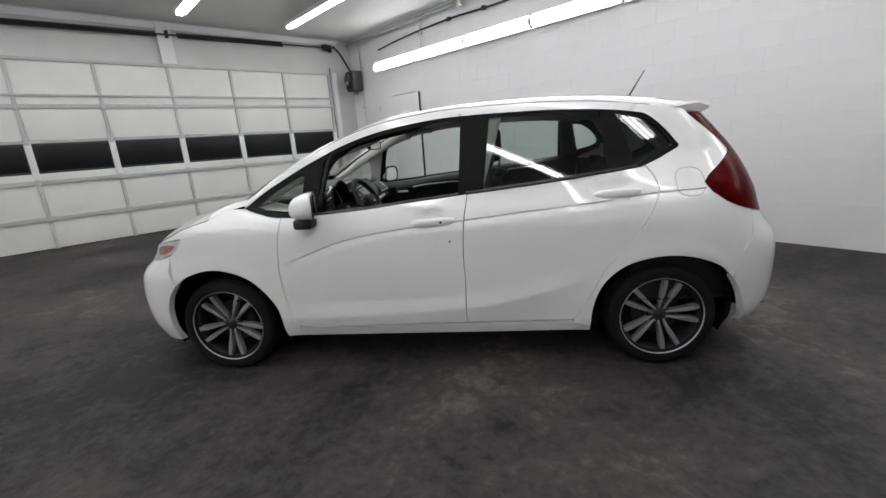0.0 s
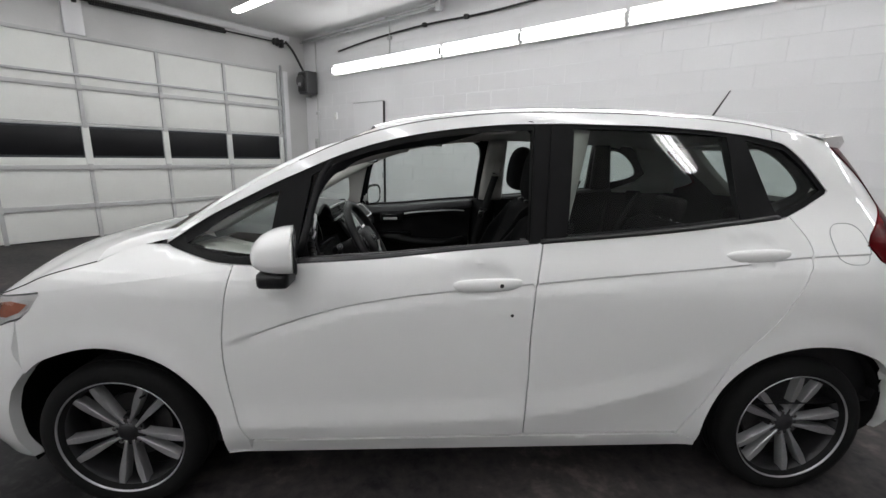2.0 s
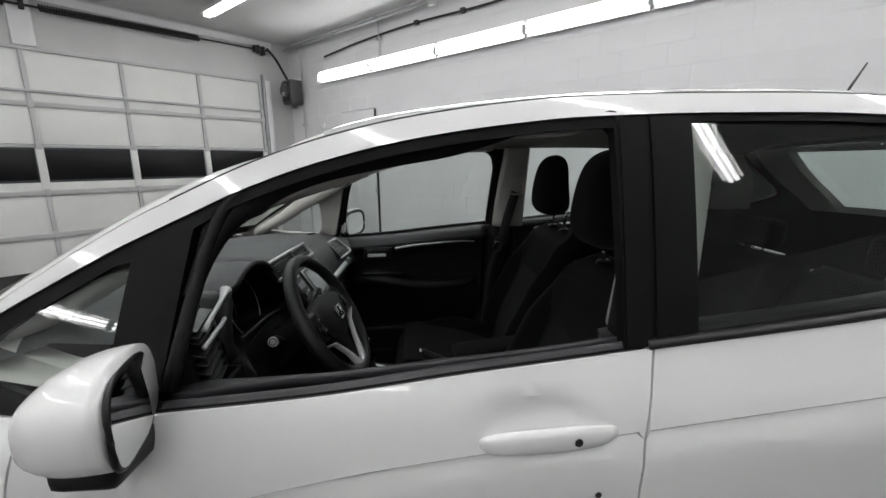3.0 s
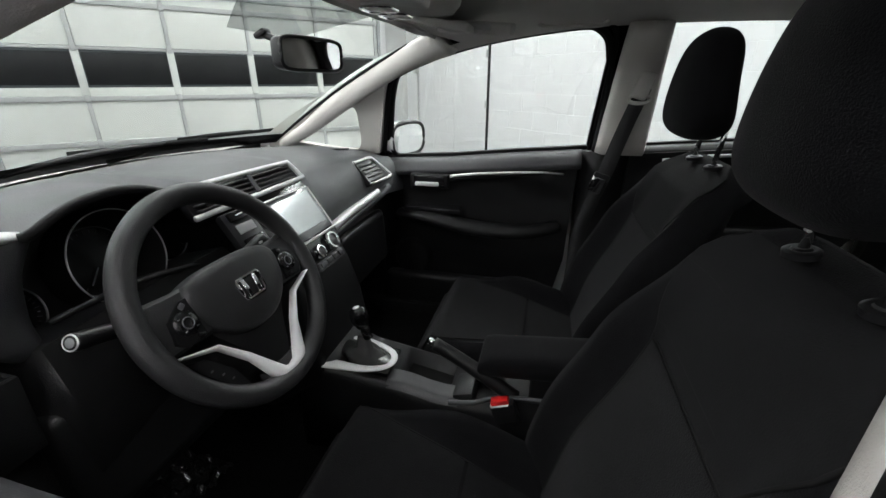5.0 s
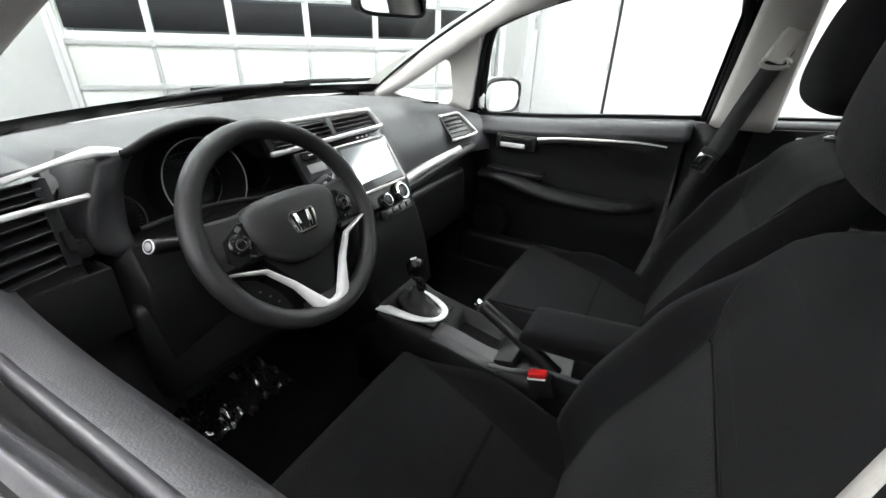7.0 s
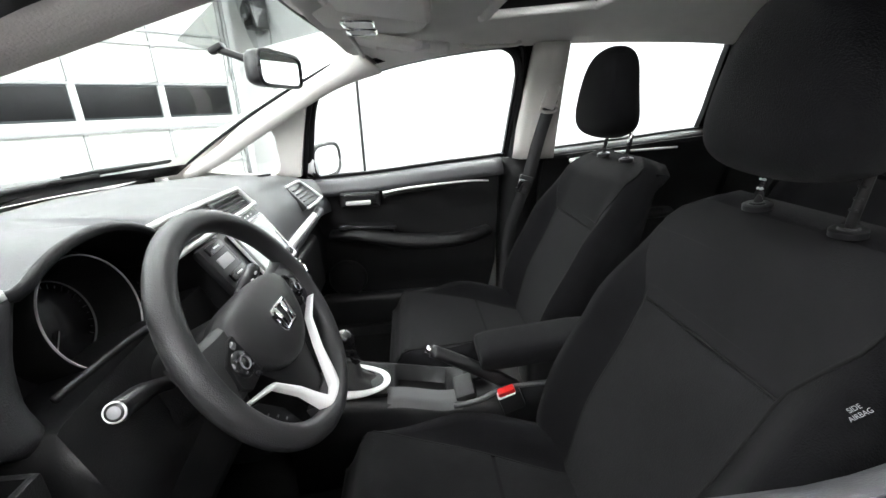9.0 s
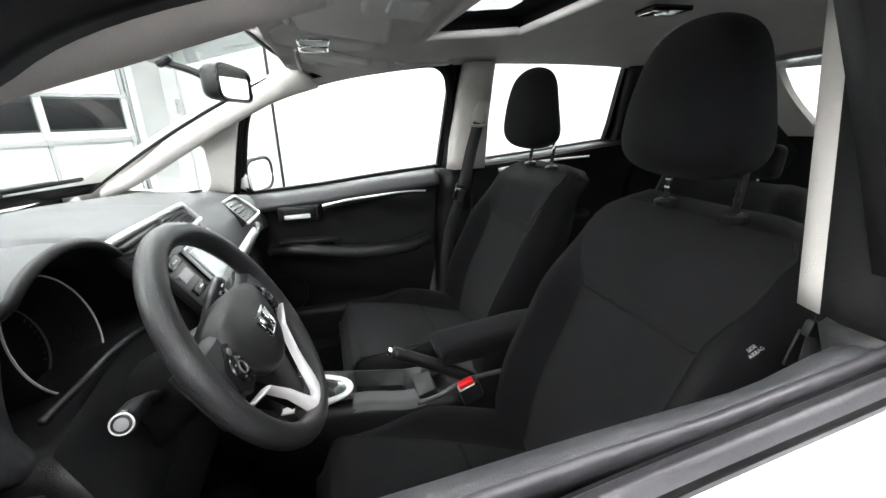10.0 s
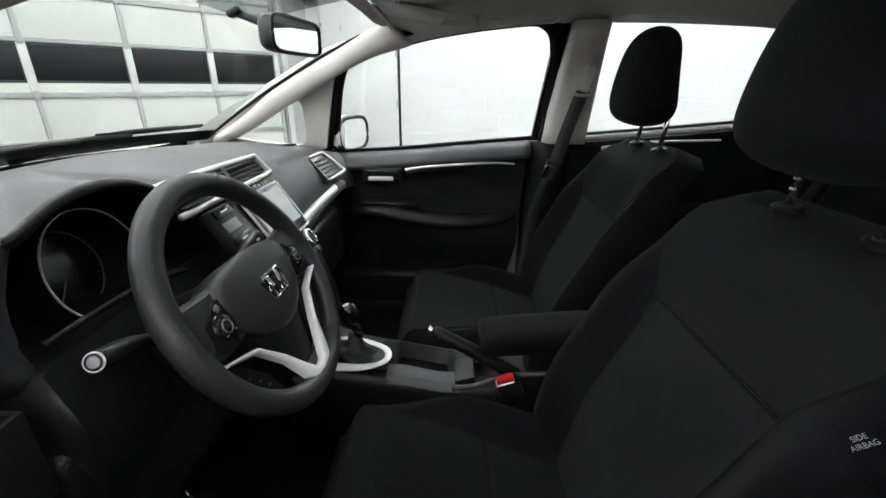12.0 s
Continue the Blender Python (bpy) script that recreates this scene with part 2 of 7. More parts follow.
def tube(pts, r, n=10, closed=False, bm=None, flat=1.0, up=(0, 0, 1), caps=True):
    """A round or flattened bar along a line; r may be a function of 0..1."""
    pts = [Vector(p) for p in pts]
    rings = []
    m = len(pts)
    for i, p in enumerate(pts):
        a = pts[(i - 1) % m] if closed or i else p
        c = pts[(i + 1) % m] if closed or i + 1 < m else p
        d = (c - a).normalized()
        u = Vector(up)
        s = d.cross(u)
        if s.length < 1e-4:
            s = d.cross(Vector((1, 0, 0)))
        s.normalize()
        u = s.cross(d).normalized()
        rad = r(i / max(1, m - 1)) if callable(r) else r
        rings.append([p + (s * math.cos(k * math.tau / n) + u * math.sin(k * math.tau / n) * flat) * rad for k in range(n)])
    if closed:
        rings.append(rings[0])
        b = bm if bm is not None else bmesh.new()
        t = loft(rings, caps=False)
        bmesh.ops.remove_doubles(t, verts=t.verts, dist=1e-6)
        return join(b, t)
    return loft(rings, caps=caps, bm=bm)


def lathe(profile, m=None, n=40, bm=None):
    """A profile of (radius, along) turned round the local z axis."""
    t = bmesh.new()
    rows = []
    for r, h in profile:
        rows.append([t.verts.new((r * math.cos(k * math.tau / n), r * math.sin(k * math.tau / n), h)) for k in range(n)])
    for lo, hi in zip(rows, rows[1:]):
        for k in range(n):
            t.faces.new((lo[k], lo[(k + 1) % n], hi[(k + 1) % n], hi[k]))
    bmesh.ops.remove_doubles(t, verts=t.verts, dist=1e-6)
    if m is not None:
        bmesh.ops.transform(t, matrix=m, verts=t.verts)
    return join(bm, t) if bm is not None else t


def inside(x, y, poly):
    hit = False
    j = len(poly) - 1
    for i in range(len(poly)):
        xi, yi = poly[i][0], poly[i][1]
        xj, yj = poly[j][0], poly[j][1]
        if (yi > y) != (yj > y) and x < (xj - xi) * (y - yi) / (yj - yi) + xi:
            hit = not hit
        j = i
    return hit


def dense(poly, step):
    out = []
    for i, p in enumerate(poly):
        q = poly[(i + 1) % len(poly)]
        k = max(1, int(math.dist(p[:2], q[:2]) / step))
        out += [(p[0] + (q[0] - p[0]) * j / k, p[1] + (q[1] - p[1]) * j / k) for j in range(k)]
    return out


def panel(outline, lift, step=0.03, holes=(), fold=None, bm=None, lines=()):
    """A curved sheet: the outline, less its holes, triangulated and lifted into space; fold(u, v) gives the point
    to which the rims are turned back, so that the sheet has thickness at its edges."""
    from mathutils.geometry import delaunay_2d_cdt
    loops = [dense([tuple(p[:2]) for p in outline], step)] + [dense([tuple(p[:2]) for p in h], step) for h in holes]
    co, ed = [], []
    for lp in loops:
        s = len(co)
        co += [Vector(p) for p in lp]
        ed += [(s + i, s + (i + 1) % len(lp)) for i in range(len(lp))]
    for line in lines:
        last = None
        ring = np.array([tuple(p) for p in co])
        for p in line:
            if inside(p[0], p[1], loops[0]) and not any(inside(p[0], p[1], h) for h in loops[1:]) and ((ring - p) ** 2).sum(1).min() > 2.5e-5:
                co.append(Vector(p))
                if last is not None:
                    ed.append((last, len(co) - 1))
                last = len(co) - 1
            else:
                last = None
    xs, ys = [p.x for p in co], [p.y for p in co]
    edge = np.array([tuple(p) for p in co])
    nx, ny = int((max(xs) - min(xs)) / step), int((max(ys) - min(ys)) / step)
    for i in range(1, nx + 1):
        for j in range(1, ny + 1):
            x, y = min(xs) + i * (max(xs) - min(xs)) / (nx + 1), min(ys) + j * (max(ys) - min(ys)) / (ny + 1)
            if ((edge - (x, y)) ** 2).sum(1).min() > (0.45 * step) ** 2 and inside(x, y, loops[0]) and not any(inside(x, y, h) for h in loops[1:]):
                co.append(Vector((x, y)))
    verts, edges, tris, *_ = delaunay_2d_cdt(co, ed, [], 0, 1e-6)
    b = bm if bm is not None else bmesh.new()
    vs = [b.verts.new(lift(v.x, v.y)) for v in verts]
    count = {}
    for t in tris:
        cx, cy = sum(verts[i].x for i in t) / 3, sum(verts[i].y for i in t) / 3
        if inside(cx, cy, loops[0]) and not any(inside(cx, cy, h) for h in loops[1:]):
            b.faces.new([vs[i] for i in t])
            for a, c in zip(t, (*t[1:], t[0])):
                count[(a, c)] = 1
    if fold:
        back = {}
        for a, c in list(count):
            if (c, a) not in count:
                for i in (a, c):
                    if i not in back:
                        back[i] = b.verts.new(fold(verts[i].x, verts[i].y))
                b.faces.new((vs[c], vs[a], back[a], back[c]))
    loose = [v for v in b.verts if not v.link_faces]
    bmesh.ops.delete(b, geom=loose, context="VERTS")
    return b


def cubic(xs, ys):
    """A smooth, overshoot-free function through a few points."""
    xs, ys = [float(v) for v in xs], [float(v) for v in ys]
    h = [b - a for a, b in zip(xs, xs[1:])]
    d = [(b - a) / k for a, b, k in zip(ys, ys[1:], h)]
    m = [d[0]] + [0.0 if a * b <= 0 else 2 * a * b / (a + b) for a, b in zip(d, d[1:])] + [d[-1]]

    def value(x):
        if x <= xs[0]:
            return ys[0]
        if x >= xs[-1]:
            return ys[-1]
        i = 0
        while x > xs[i + 1]:
            i += 1
        t = (x - xs[i]) / h[i]
        return ((1 + 2 * t) * (1 - t) ** 2 * ys[i] + t * (1 - t) ** 2 * h[i] * m[i] + t * t * (3 - 2 * t) * ys[i + 1] + t * t * (t - 1) * h[i] * m[i + 1])
    return value


def ease(t):
    t = min(1.0, max(0.0, t))
    return t * t * (3 - 2 * t)


def sheet(f, us, vs, bm=None):
    """An open grid f(u, v)."""
    b = bm if bm is not None else bmesh.new()
    rows = [[b.verts.new(f(u, v)) for v in vs] for u in us]
    for lo, hi in zip(rows, rows[1:]):
        for k in range(len(vs) - 1):
            b.faces.new((lo[k], lo[k + 1], hi[k + 1], hi[k]))
    return b


def span(a, b, n):
    return [a + (b - a) * i / (n - 1) for i in range(n)]


def slab(poly, z, t, bevel=0.0):
    """A flat plate of thickness t over a polygon in the xy plane, with its upper rim rounded off."""
    b = bmesh.new()
    low = [b.verts.new((x, y, z)) for x, y in poly]
    face = b.faces.new(low)
    up = bmesh.ops.extrude_face_region(b, geom=[face])["geom"]
    top = [v for v in up if isinstance(v, bmesh.types.BMVert)]
    for v in top:
        v.co.z += t
    bmesh.ops.recalc_face_normals(b, faces=b.faces)
    if bevel:
        rim = [e for e in b.edges if all(v in top for v in e.verts)]
        bmesh.ops.bevel(b, geom=rim, offset=bevel, segments=2, profile=0.6, affect="EDGES")
    return b


def thick(bm, d):
    bmesh.ops.recalc_face_normals(bm, faces=bm.faces)
    bmesh.ops.solidify(bm, geom=bm.faces[:], thickness=d)
    return bm

# ---------------------------------------------------------------- the garage
# The garage stands askew to the car: a runs along its lit wall away from the roll-up door, b towards that wall.
ASKEW = pose(0, 0, 0, 0, 0, -42.5)
DOOR_A, WALL_B, BACK_A, FAR_B, TOP = -6.72, 3.53, 7.5, -6.2, 3.56


def in_room(bm):
    bmesh.ops.transform(bm, matrix=ASKEW, verts=bm.verts)
    return bm


def room_part(name, bm, material, parent, label="", sharp=38):
    return part(name, in_room(bm), material, parent, label, sharp)


def build_shell():
    def setting(name, bm, material, label, category):
        return tagged(finish(name, in_room(bm), material), label, category, kind="structure")
    setting("floor", box((15.6, 11.0, 0.2), (0.3, -1.2, -0.083)), FLOOR, "dark stained concrete garage floor", "floor")
    setting("ceiling", box((15.6, 11.0, 0.15), (0.3, -1.2, TOP + 0.075)), CEIL, "off-white painted garage ceiling", "ceiling")
    east = box((14.6, 0.2, TOP), (0.2, WALL_B + 0.1, TOP / 2))
    wall = setting("wall_east", east, WALL, "white painted concrete block wall", "wall")
    setting("wall_west", box((14.6, 0.2, TOP), (0.2, FAR_B - 0.1, TOP / 2)), WALL, "white painted garage wall", "wall")
    setting("wall_south", box((0.2, 10.2, TOP), (BACK_A + 0.1, -1.3, TOP / 2)), WALL, "white painted garage wall", "wall")
    # the wall round the roll-up door's opening
    north = box((0.2, 11.0, TOP - 2.86), (DOOR_A - 0.12, -1.2, (TOP + 2.86) / 2))
    box((0.2, 0.75, 2.86), (DOOR_A - 0.12, 3.36, 1.43), bm=north)
    box((0.2, 3.2, 2.86), (DOOR_A - 0.12, -4.78, 1.43), bm=north)
    # Greyer than the other walls: the weaker light up here is put into the colour.
    setting("wall_north", north, mat("header_shaded", (0.58, 0.58, 0.57), 0.55, var=0.08, scale=1.6, bump=0.15, bscale=60), "white painted wall around the garage door", "wall")
    # the hood of the spring shaft's post, and the jamb
    setting("trim", box((0.10, 0.22, 0.66), (DOOR_A + 0.03, -0.13, 3.19), 0.006), WALL, "white painted post above the garage door", "post")
    setting("jamb", box((0.12, 0.10, 2.86), (DOOR_A + 0.02, 3.02, 1.43), 0.006), WALL, "white painted door jamb", "jamb")
    setting("jamb", box((0.12, 0.14, 2.86), (DOOR_A + 0.02, -3.30, 1.43), 0.006), WALL, "white painted door jamb", "jamb")
    setting("lintel", box((0.06, 6.6, 0.10), (DOOR_A + 0.01, -0.12, 3.47), 0.006), WALL, "white painted lintel board", "lintel")
    return wall


def build_rollup_door():
    door = tagged(thing("door_1", "closed white sectional garage door with a dark window row", "garage door"), kind="structure")
    bs = [-3.255 + 1.025 * i for i in range(7)]
    zs = [0.0, 0.49, 1.05, 1.66, 2.17, 2.86]
    for k, (lo, hi) in enumerate(zip(zs, zs[1:])):
        for b0, b1 in zip(bs, bs[1:]):
            w = b1 - b0
            if k == 2:
                room_part("bottom_panel", box((0.03, w - 0.05, 0.12), (DOOR_A, (b0 + b1) / 2, lo + 0.075), 0.004), DOORW, door)
                room_part("window_pane", box((0.012, w - 0.11, 0.39), (DOOR_A - 0.012, (b0 + b1) / 2, lo + 0.36), 0.003), NIGHT, door, "dark window pane")
            else:
                p = box((0.03, w - 0.05, hi - lo - 0.03), (DOOR_A, (b0 + b1) / 2, (lo + hi) / 2), 0.006)
                room_part("door_panel", p, DOORW, door)
    for b0 in bs:
        for k, (lo, hi) in enumerate(zip(zs, zs[1:])):
            wide = 0.085 if k == 2 else 0.05
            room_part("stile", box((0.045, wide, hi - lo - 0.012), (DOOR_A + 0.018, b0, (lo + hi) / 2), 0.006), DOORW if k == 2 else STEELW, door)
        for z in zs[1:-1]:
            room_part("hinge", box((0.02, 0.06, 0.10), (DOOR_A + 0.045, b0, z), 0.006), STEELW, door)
    for z, h in ((0.49, 0.065), (1.05, 0.065), (1.65, 0.04), (2.17, 0.06), (2.33, 0.035), (2.84, 0.05)):
        room_part("rail", box((0.06, 6.16, h), (DOOR_A + 0.02, -0.18, z), 0.008), STEELW if h > 0.035 else STEELG, door)
    room_part("bottom_seal", box((0.05, 6.16, 0.03), (DOOR_A, -0.18, 0.012), 0.008), RUBBER, door)
    for b0 in (2.94, -3.29):
        room_part("track", box((0.05, 0.03, 2.95), (DOOR_A + 0.055, b0, 1.48), 0.004), STEELG, door)
    room_part("shaft", tube([(DOOR_A + 0.10, -2.4, 3.30), (DOOR_A + 0.10, 3.05, 3.36)], 0.014), DARKST, door)
    for lo, hi in ((-2.35, -0.26), (0.06, 1.92)):
        coil = []
        turns = int((hi - lo) / 0.028)
        for i in range(turns * 8 + 1):
            ang = i * math.tau / 8
            bb = lo + (hi - lo) * i / (turns * 8)
            coil.append((DOOR_A + 0.10 + 0.036 * math.cos(ang), bb, 3.326 + 0.011 * bb + 0.036 * math.sin(ang)))
        room_part("spring", tube(coil, 0.0125, n=5), DARKST, door, "black coiled torsion spring")
    room_part("bracket", box((0.08, 0.05, 0.12), (DOOR_A + 0.10, -0.10, 3.33), 0.008), DARKST, door)
    room_part("bracket", box((0.10, 0.05, 0.14), (DOOR_A + 0.08, 2.98, 3.35), 0.008), DARKST, door)
    room_part("drum", lathe([(0.0, 0), (0.07, 0), (0.075, 0.02), (0.06, 0.05), (0.06, 0.09), (0, 0.09)], pose(DOOR_A + 0.10, 2.90, 3.36, 90, 0, 0), 20), DARKST, door)
    return door


def build_opener():
    op = thing("door_opener", "dark grey side-mount garage door opener on the wall", "door opener")
    room_part("case", box((0.30, 0.24, 0.42), (DOOR_A + 0.36, 3.34, 2.66), 0.03, 3), mat("opener_grey", (0.05, 0.05, 0.052), 0.4), op)
    room_part("cover", box((0.26, 0.03, 0.34), (DOOR_A + 0.36, 3.21, 2.66), 0.012), DARKST, op)
    room_part("motor", lathe([(0, 0), (0.10, 0), (0.11, 0.015), (0.11, 0.05), (0, 0.05)], pose(DOOR_A + 0.36, 3.20, 2.68, 90, 0, 0), 28), mat("opener_grey", (0.05, 0.05, 0.052), 0.4), op)
    room_part("label_plate", box((0.10, 0.004, 0.06), (DOOR_A + 0.36, 3.146, 2.62), 0.001), GREYPR, op)
    room_part("hose", tube(curve([(DOOR_A + 0.22, 3.36, 2.86), (DOOR_A + 0.12, 3.32, 3.05), (DOOR_A + 0.10, 3.20, 3.26), (DOOR_A + 0.16, 3.02, 3.38)], 6), 0.022), DARKST, op)
    room_part("bracket", box((0.06, 0.10, 0.5), (DOOR_A + 0.16, 3.47, 2.66), 0.01), STEELG, op)
    sw = thing("wall_switch", "small white wall switch box", "switch")
    room_part("plate", box((0.08, 0.03, 0.12), (-5.74, WALL_B - 0.016, 2.03), 0.008), WHITEPL, sw)
    room_part("rocker", box((0.03, 0.012, 0.05), (-5.74, WALL_B - 0.036, 2.03), 0.003), WHITEPL, sw)
    sw2 = thing("control_box", "grey metal wall control box beside the garage door", "control box")
    room_part("case", box((0.10, 0.06, 0.22), (-6.36, WALL_B - 0.03, 1.50), 0.01), STEELW, sw2)
    room_part("button", box((0.03, 0.012, 0.05), (-6.36, WALL_B - 0.066, 1.53), 0.003), GREYPR, sw2)


def build_wall_door():
    d = tagged(thing("door_2", "white flush door in the block wall with a dark edge gap", "door"), kind="structure")
    slab = room_part("slab", box((0.80, 0.03, 2.20), (-4.78, WALL_B - 0.012, 1.11), 0.004), WALL, d)
    room_part("edge_gap", box((0.022, 0.04, 2.22), (-4.362, WALL_B - 0.012, 1.11), 0.002), DARKST, d, "dark door edge gap")
    room_part("top_gap", box((0.84, 0.02, 0.010), (-4.78, WALL_B - 0.008, 2.232), 0.001), STEELG, d)
    for z in (0.95, 1.62):
        room_part("hinge", box((0.04, 0.03, 0.10), (-4.38, WALL_B - 0.03, z), 0.006), STEELG, d)


def lamp_builder(length):
    """One fluorescent strip: housing, end caps and two bare tubes, along local x, hanging below z = 0."""
    t = thing("strip_light", "lit white fluorescent strip light", "lamp", "fluorescent strip lights")
    trough = box((length - 0.02, 0.15, 0.04), (0, 0, -0.02), 0.01)
    for y in (-1, 1):
        box((length - 0.02, 0.006, 0.045), (0, y * 0.083, -0.052), 0.002, 1, (y * 24, 0, 0), trough)
    part("housing", trough, HOUSING, t)
    for y in (-0.03, 0.03):
        part("lamp_tube", tube([(-length / 2 + 0.02, y, -0.075), (length / 2 - 0.02, y, -0.075)], 0.019, 10), TUBE, t, "glowing fluorescent tube")
    for x in (-1, 1):
        part("lamp_holder", box((0.022, 0.10, 0.06), (x * (length / 2 - 0.012), 0, -0.065), 0.006), HOUSING, t)
    return t


def build_lamps():
    short = lamp_builder(1.325)
    # The FAR_B row is added and unseen; it mirrors the block wall's lamps.
    spots = [ASKEW @ pose(-5.06 + 1.345 * i, WALL_B - 0.002, 2.845, -90, 0, 0) for i in range(8)] + [ASKEW @ pose(-5.06 + 1.345 * i, FAR_B + 0.002, 2.845, 90, 0, 0) for i in range(8)]
    tagged(short, "lit white fluorescent strip light on the wall, far row added")
    short.matrix_basis = spots[0]
    for m in spots[1:]:
        copy_thing(short, m)
    long = lamp_builder(2.48)
    tagged(long, "lit white fluorescent strip light under the ceiling")
    spots = [ASKEW @ pose(-4.55 + 2.53 * i, b, TOP - 0.04, 0, 0, 0) for b in (1.72, -0.04, -1.84, -3.64) for i in range(4)]
    long.matrix_basis = spots[0]
    for m in spots[1:]:
        copy_thing(long, m)


def build_pipes():
    def pipe(label, pts, r, material, bits=()):
        p = thing("conduit_pipe", label, "pipe", "pipes along the wall")
        room_part("pipe", tube(pts, r, 8), material, p)
        for c in bits:
            room_part("coupling", box((0.07, 0.06, 0.06), c, 0.012), material, p)
        return p
    pipe("grey metal conduit pipe under the ceiling", curve([(-6.6, 3.42, 3.46), (-5.0, 3.42, 3.45), (-4.0, 3.42, 3.46), (-3.1, 3.42, 3.47), (-2.95, 3.40, 3.54)], 6), 0.022, STEELG, [(-4.15, 3.42, 3.46), (-5.2, 3.42, 3.45)])
    pipe("thin grey conduit pipe under the ceiling", [(-6.6, 3.36, 3.42), (-3.2, 3.36, 3.42)], 0.012, STEELG)
    pipe("dark cable run along the wall top", curve([(-5.55, 3.49, 3.17), (-4.6, 3.49, 3.24), (-3.4, 3.49, 3.27), (-2.2, 3.49, 3.24), (-0.6, 3.49, 3.28), (1.2, 3.49, 3.30), (4.0, 3.49, 3.30)], 6), 0.016, DARKST, [(-3.4, 3.49, 3.27), (-2.6, 3.49, 3.25)])
    pipe("white conduit pipe dropping to the lamp", [(-4.17, 3.48, 3.44), (-4.17, 3.48, 2.88)], 0.012, STEELW, [(-4.17, 3.48, 3.20)])
    pipe("white conduit pipe down the corner", [(-6.28, 3.49, 3.42), (-6.28, 3.49, 0.0)], 0.014, STEELW, [(-6.28, 3.49, 2.1)])
    cam_box = thing("ceiling_bracket", "grey metal bracket under the ceiling", "bracket")
    room_part("stem", tube([(-2.95, 3.30, 3.56), (-2.95, 3.30, 3.46)], 0.02), STEELG, cam_box)
    room_part("head", box((0.10, 0.09, 0.13), (-2.95, 3.30, 3.40), 0.02), STEELG, cam_box)


def build_blocks(wall):
    """Painted blocks of the lit wall, in running bond, a little proud of their joints."""
    bw, bh, d = 0.435, 0.2225, 0.004
    one = box((bw - 0.005, 0.012, bh - 0.005), (0, 0, 0), 0.0016, 1)
    me = bpy.data.meshes.new("block")
    for fc in one.faces:
        fc.smooth = False
    one.to_mesh(me)
    one.free()
    me.materials.append(WALL)
    rest = bmesh.new()
    near = 0
    for r in range(16):
        for c in range(33):
            a, z = -6.50 + c * bw + (0.5 * bw if r % 2 else 0), bh * (r + 0.5)
            if a > 7.2:
                continue
            jitter = 0.0005 * math.sin(12.9 * r + 78.2 * c)
            m = ASKEW @ pose(a, WALL_B + 0.0035 + jitter, z)
            if -2.6 < a < 6.0 and 0.4 < z < 3.5 and near < 298:
                near += 1
                ob = new("block", me)
                ob.parent, ob.matrix_basis = wall, m
            elif not (-5.2 < a < -4.2 and z < 2.25):
                t = bmesh.new()
                t.from_mesh(me)
                bmesh.ops.transform(t, matrix=m, verts=t.verts)
                join(rest, t)
    for fc in rest.faces:
        fc.smooth = False
    mm = bpy.data.meshes.new("blockwork")
    rest.to_mesh(mm)
    rest.free()
    mm.materials.append(WALL)
    ob = new("blockwork", mm)
    ob.parent = wall
    tagged(ob, kind="stuff")

# ---------------------------------------------------------------- the car's body
# The car points along -x; its driver's side is y < 0. Half-width over height and length:
Z_HALF = cubic([0.15, 0.225, 0.30, 0.45, 0.65, 0.84, 0.93, 1.0, 1.1, 1.2, 1.3, 1.4, 1.46, 1.52], [0.775, 0.80, 0.828, 0.845, 0.857, 0.862, 0.848, 0.822, 0.786, 0.748, 0.708, 0.664, 0.628, 0.56])
NOSE_LEN = cubic([0.15, 0.2, 0.30, 0.38, 0.45, 0.55, 0.61, 0.66, 0.70, 0.75, 0.82, 0.9], [0.73, 0.76, 0.797, 0.812, 0.814, 0.800, 0.778, 0.735, 0.670, 0.605, 0.555, 0.49])
TAIL_LEN = cubic([0.15, 0.18, 0.256, 0.35, 0.47, 0.6, 0.71, 0.81, 0.85, 1.0, 1.1, 1.2, 1.3, 1.42], [0.98, 1.0, 1.12, 1.165, 1.175, 1.17, 1.145, 1.06, 1.035, 0.99, 0.952, 0.892, 0.815, 0.70])
CREASE = cubic([-0.95, -0.84, -0.67, -0.45, -0.21, 0.2, 0.53, 0.91, 1.2, 1.7], [0.62, 0.668, 0.738, 0.808, 0.85, 0.89, 0.92, 0.952, 0.982, 1.0])
LOWLINE = cubic([-0.9, -0.3, 0.2, 0.45, 0.7, 0.9], [0.355, 0.362, 0.39, 0.43, 0.50, 0.57])
NOSE_X0, TAIL_X0 = -1.2, 0.9
GRIPS = ((0.030, 0.912), (0.990, 1.012))
FOLDS = [[(x, CREASE(x) + o) for x in [-0.9 + 0.02 * i for i in range(131)]] for o in (0.0, 0.007, -0.034, 0.025)] + [[(x, LOWLINE(x) + o) for x in [-0.92 + 0.025 * i for i in range(75)]] for o in (0.0, 0.085)]


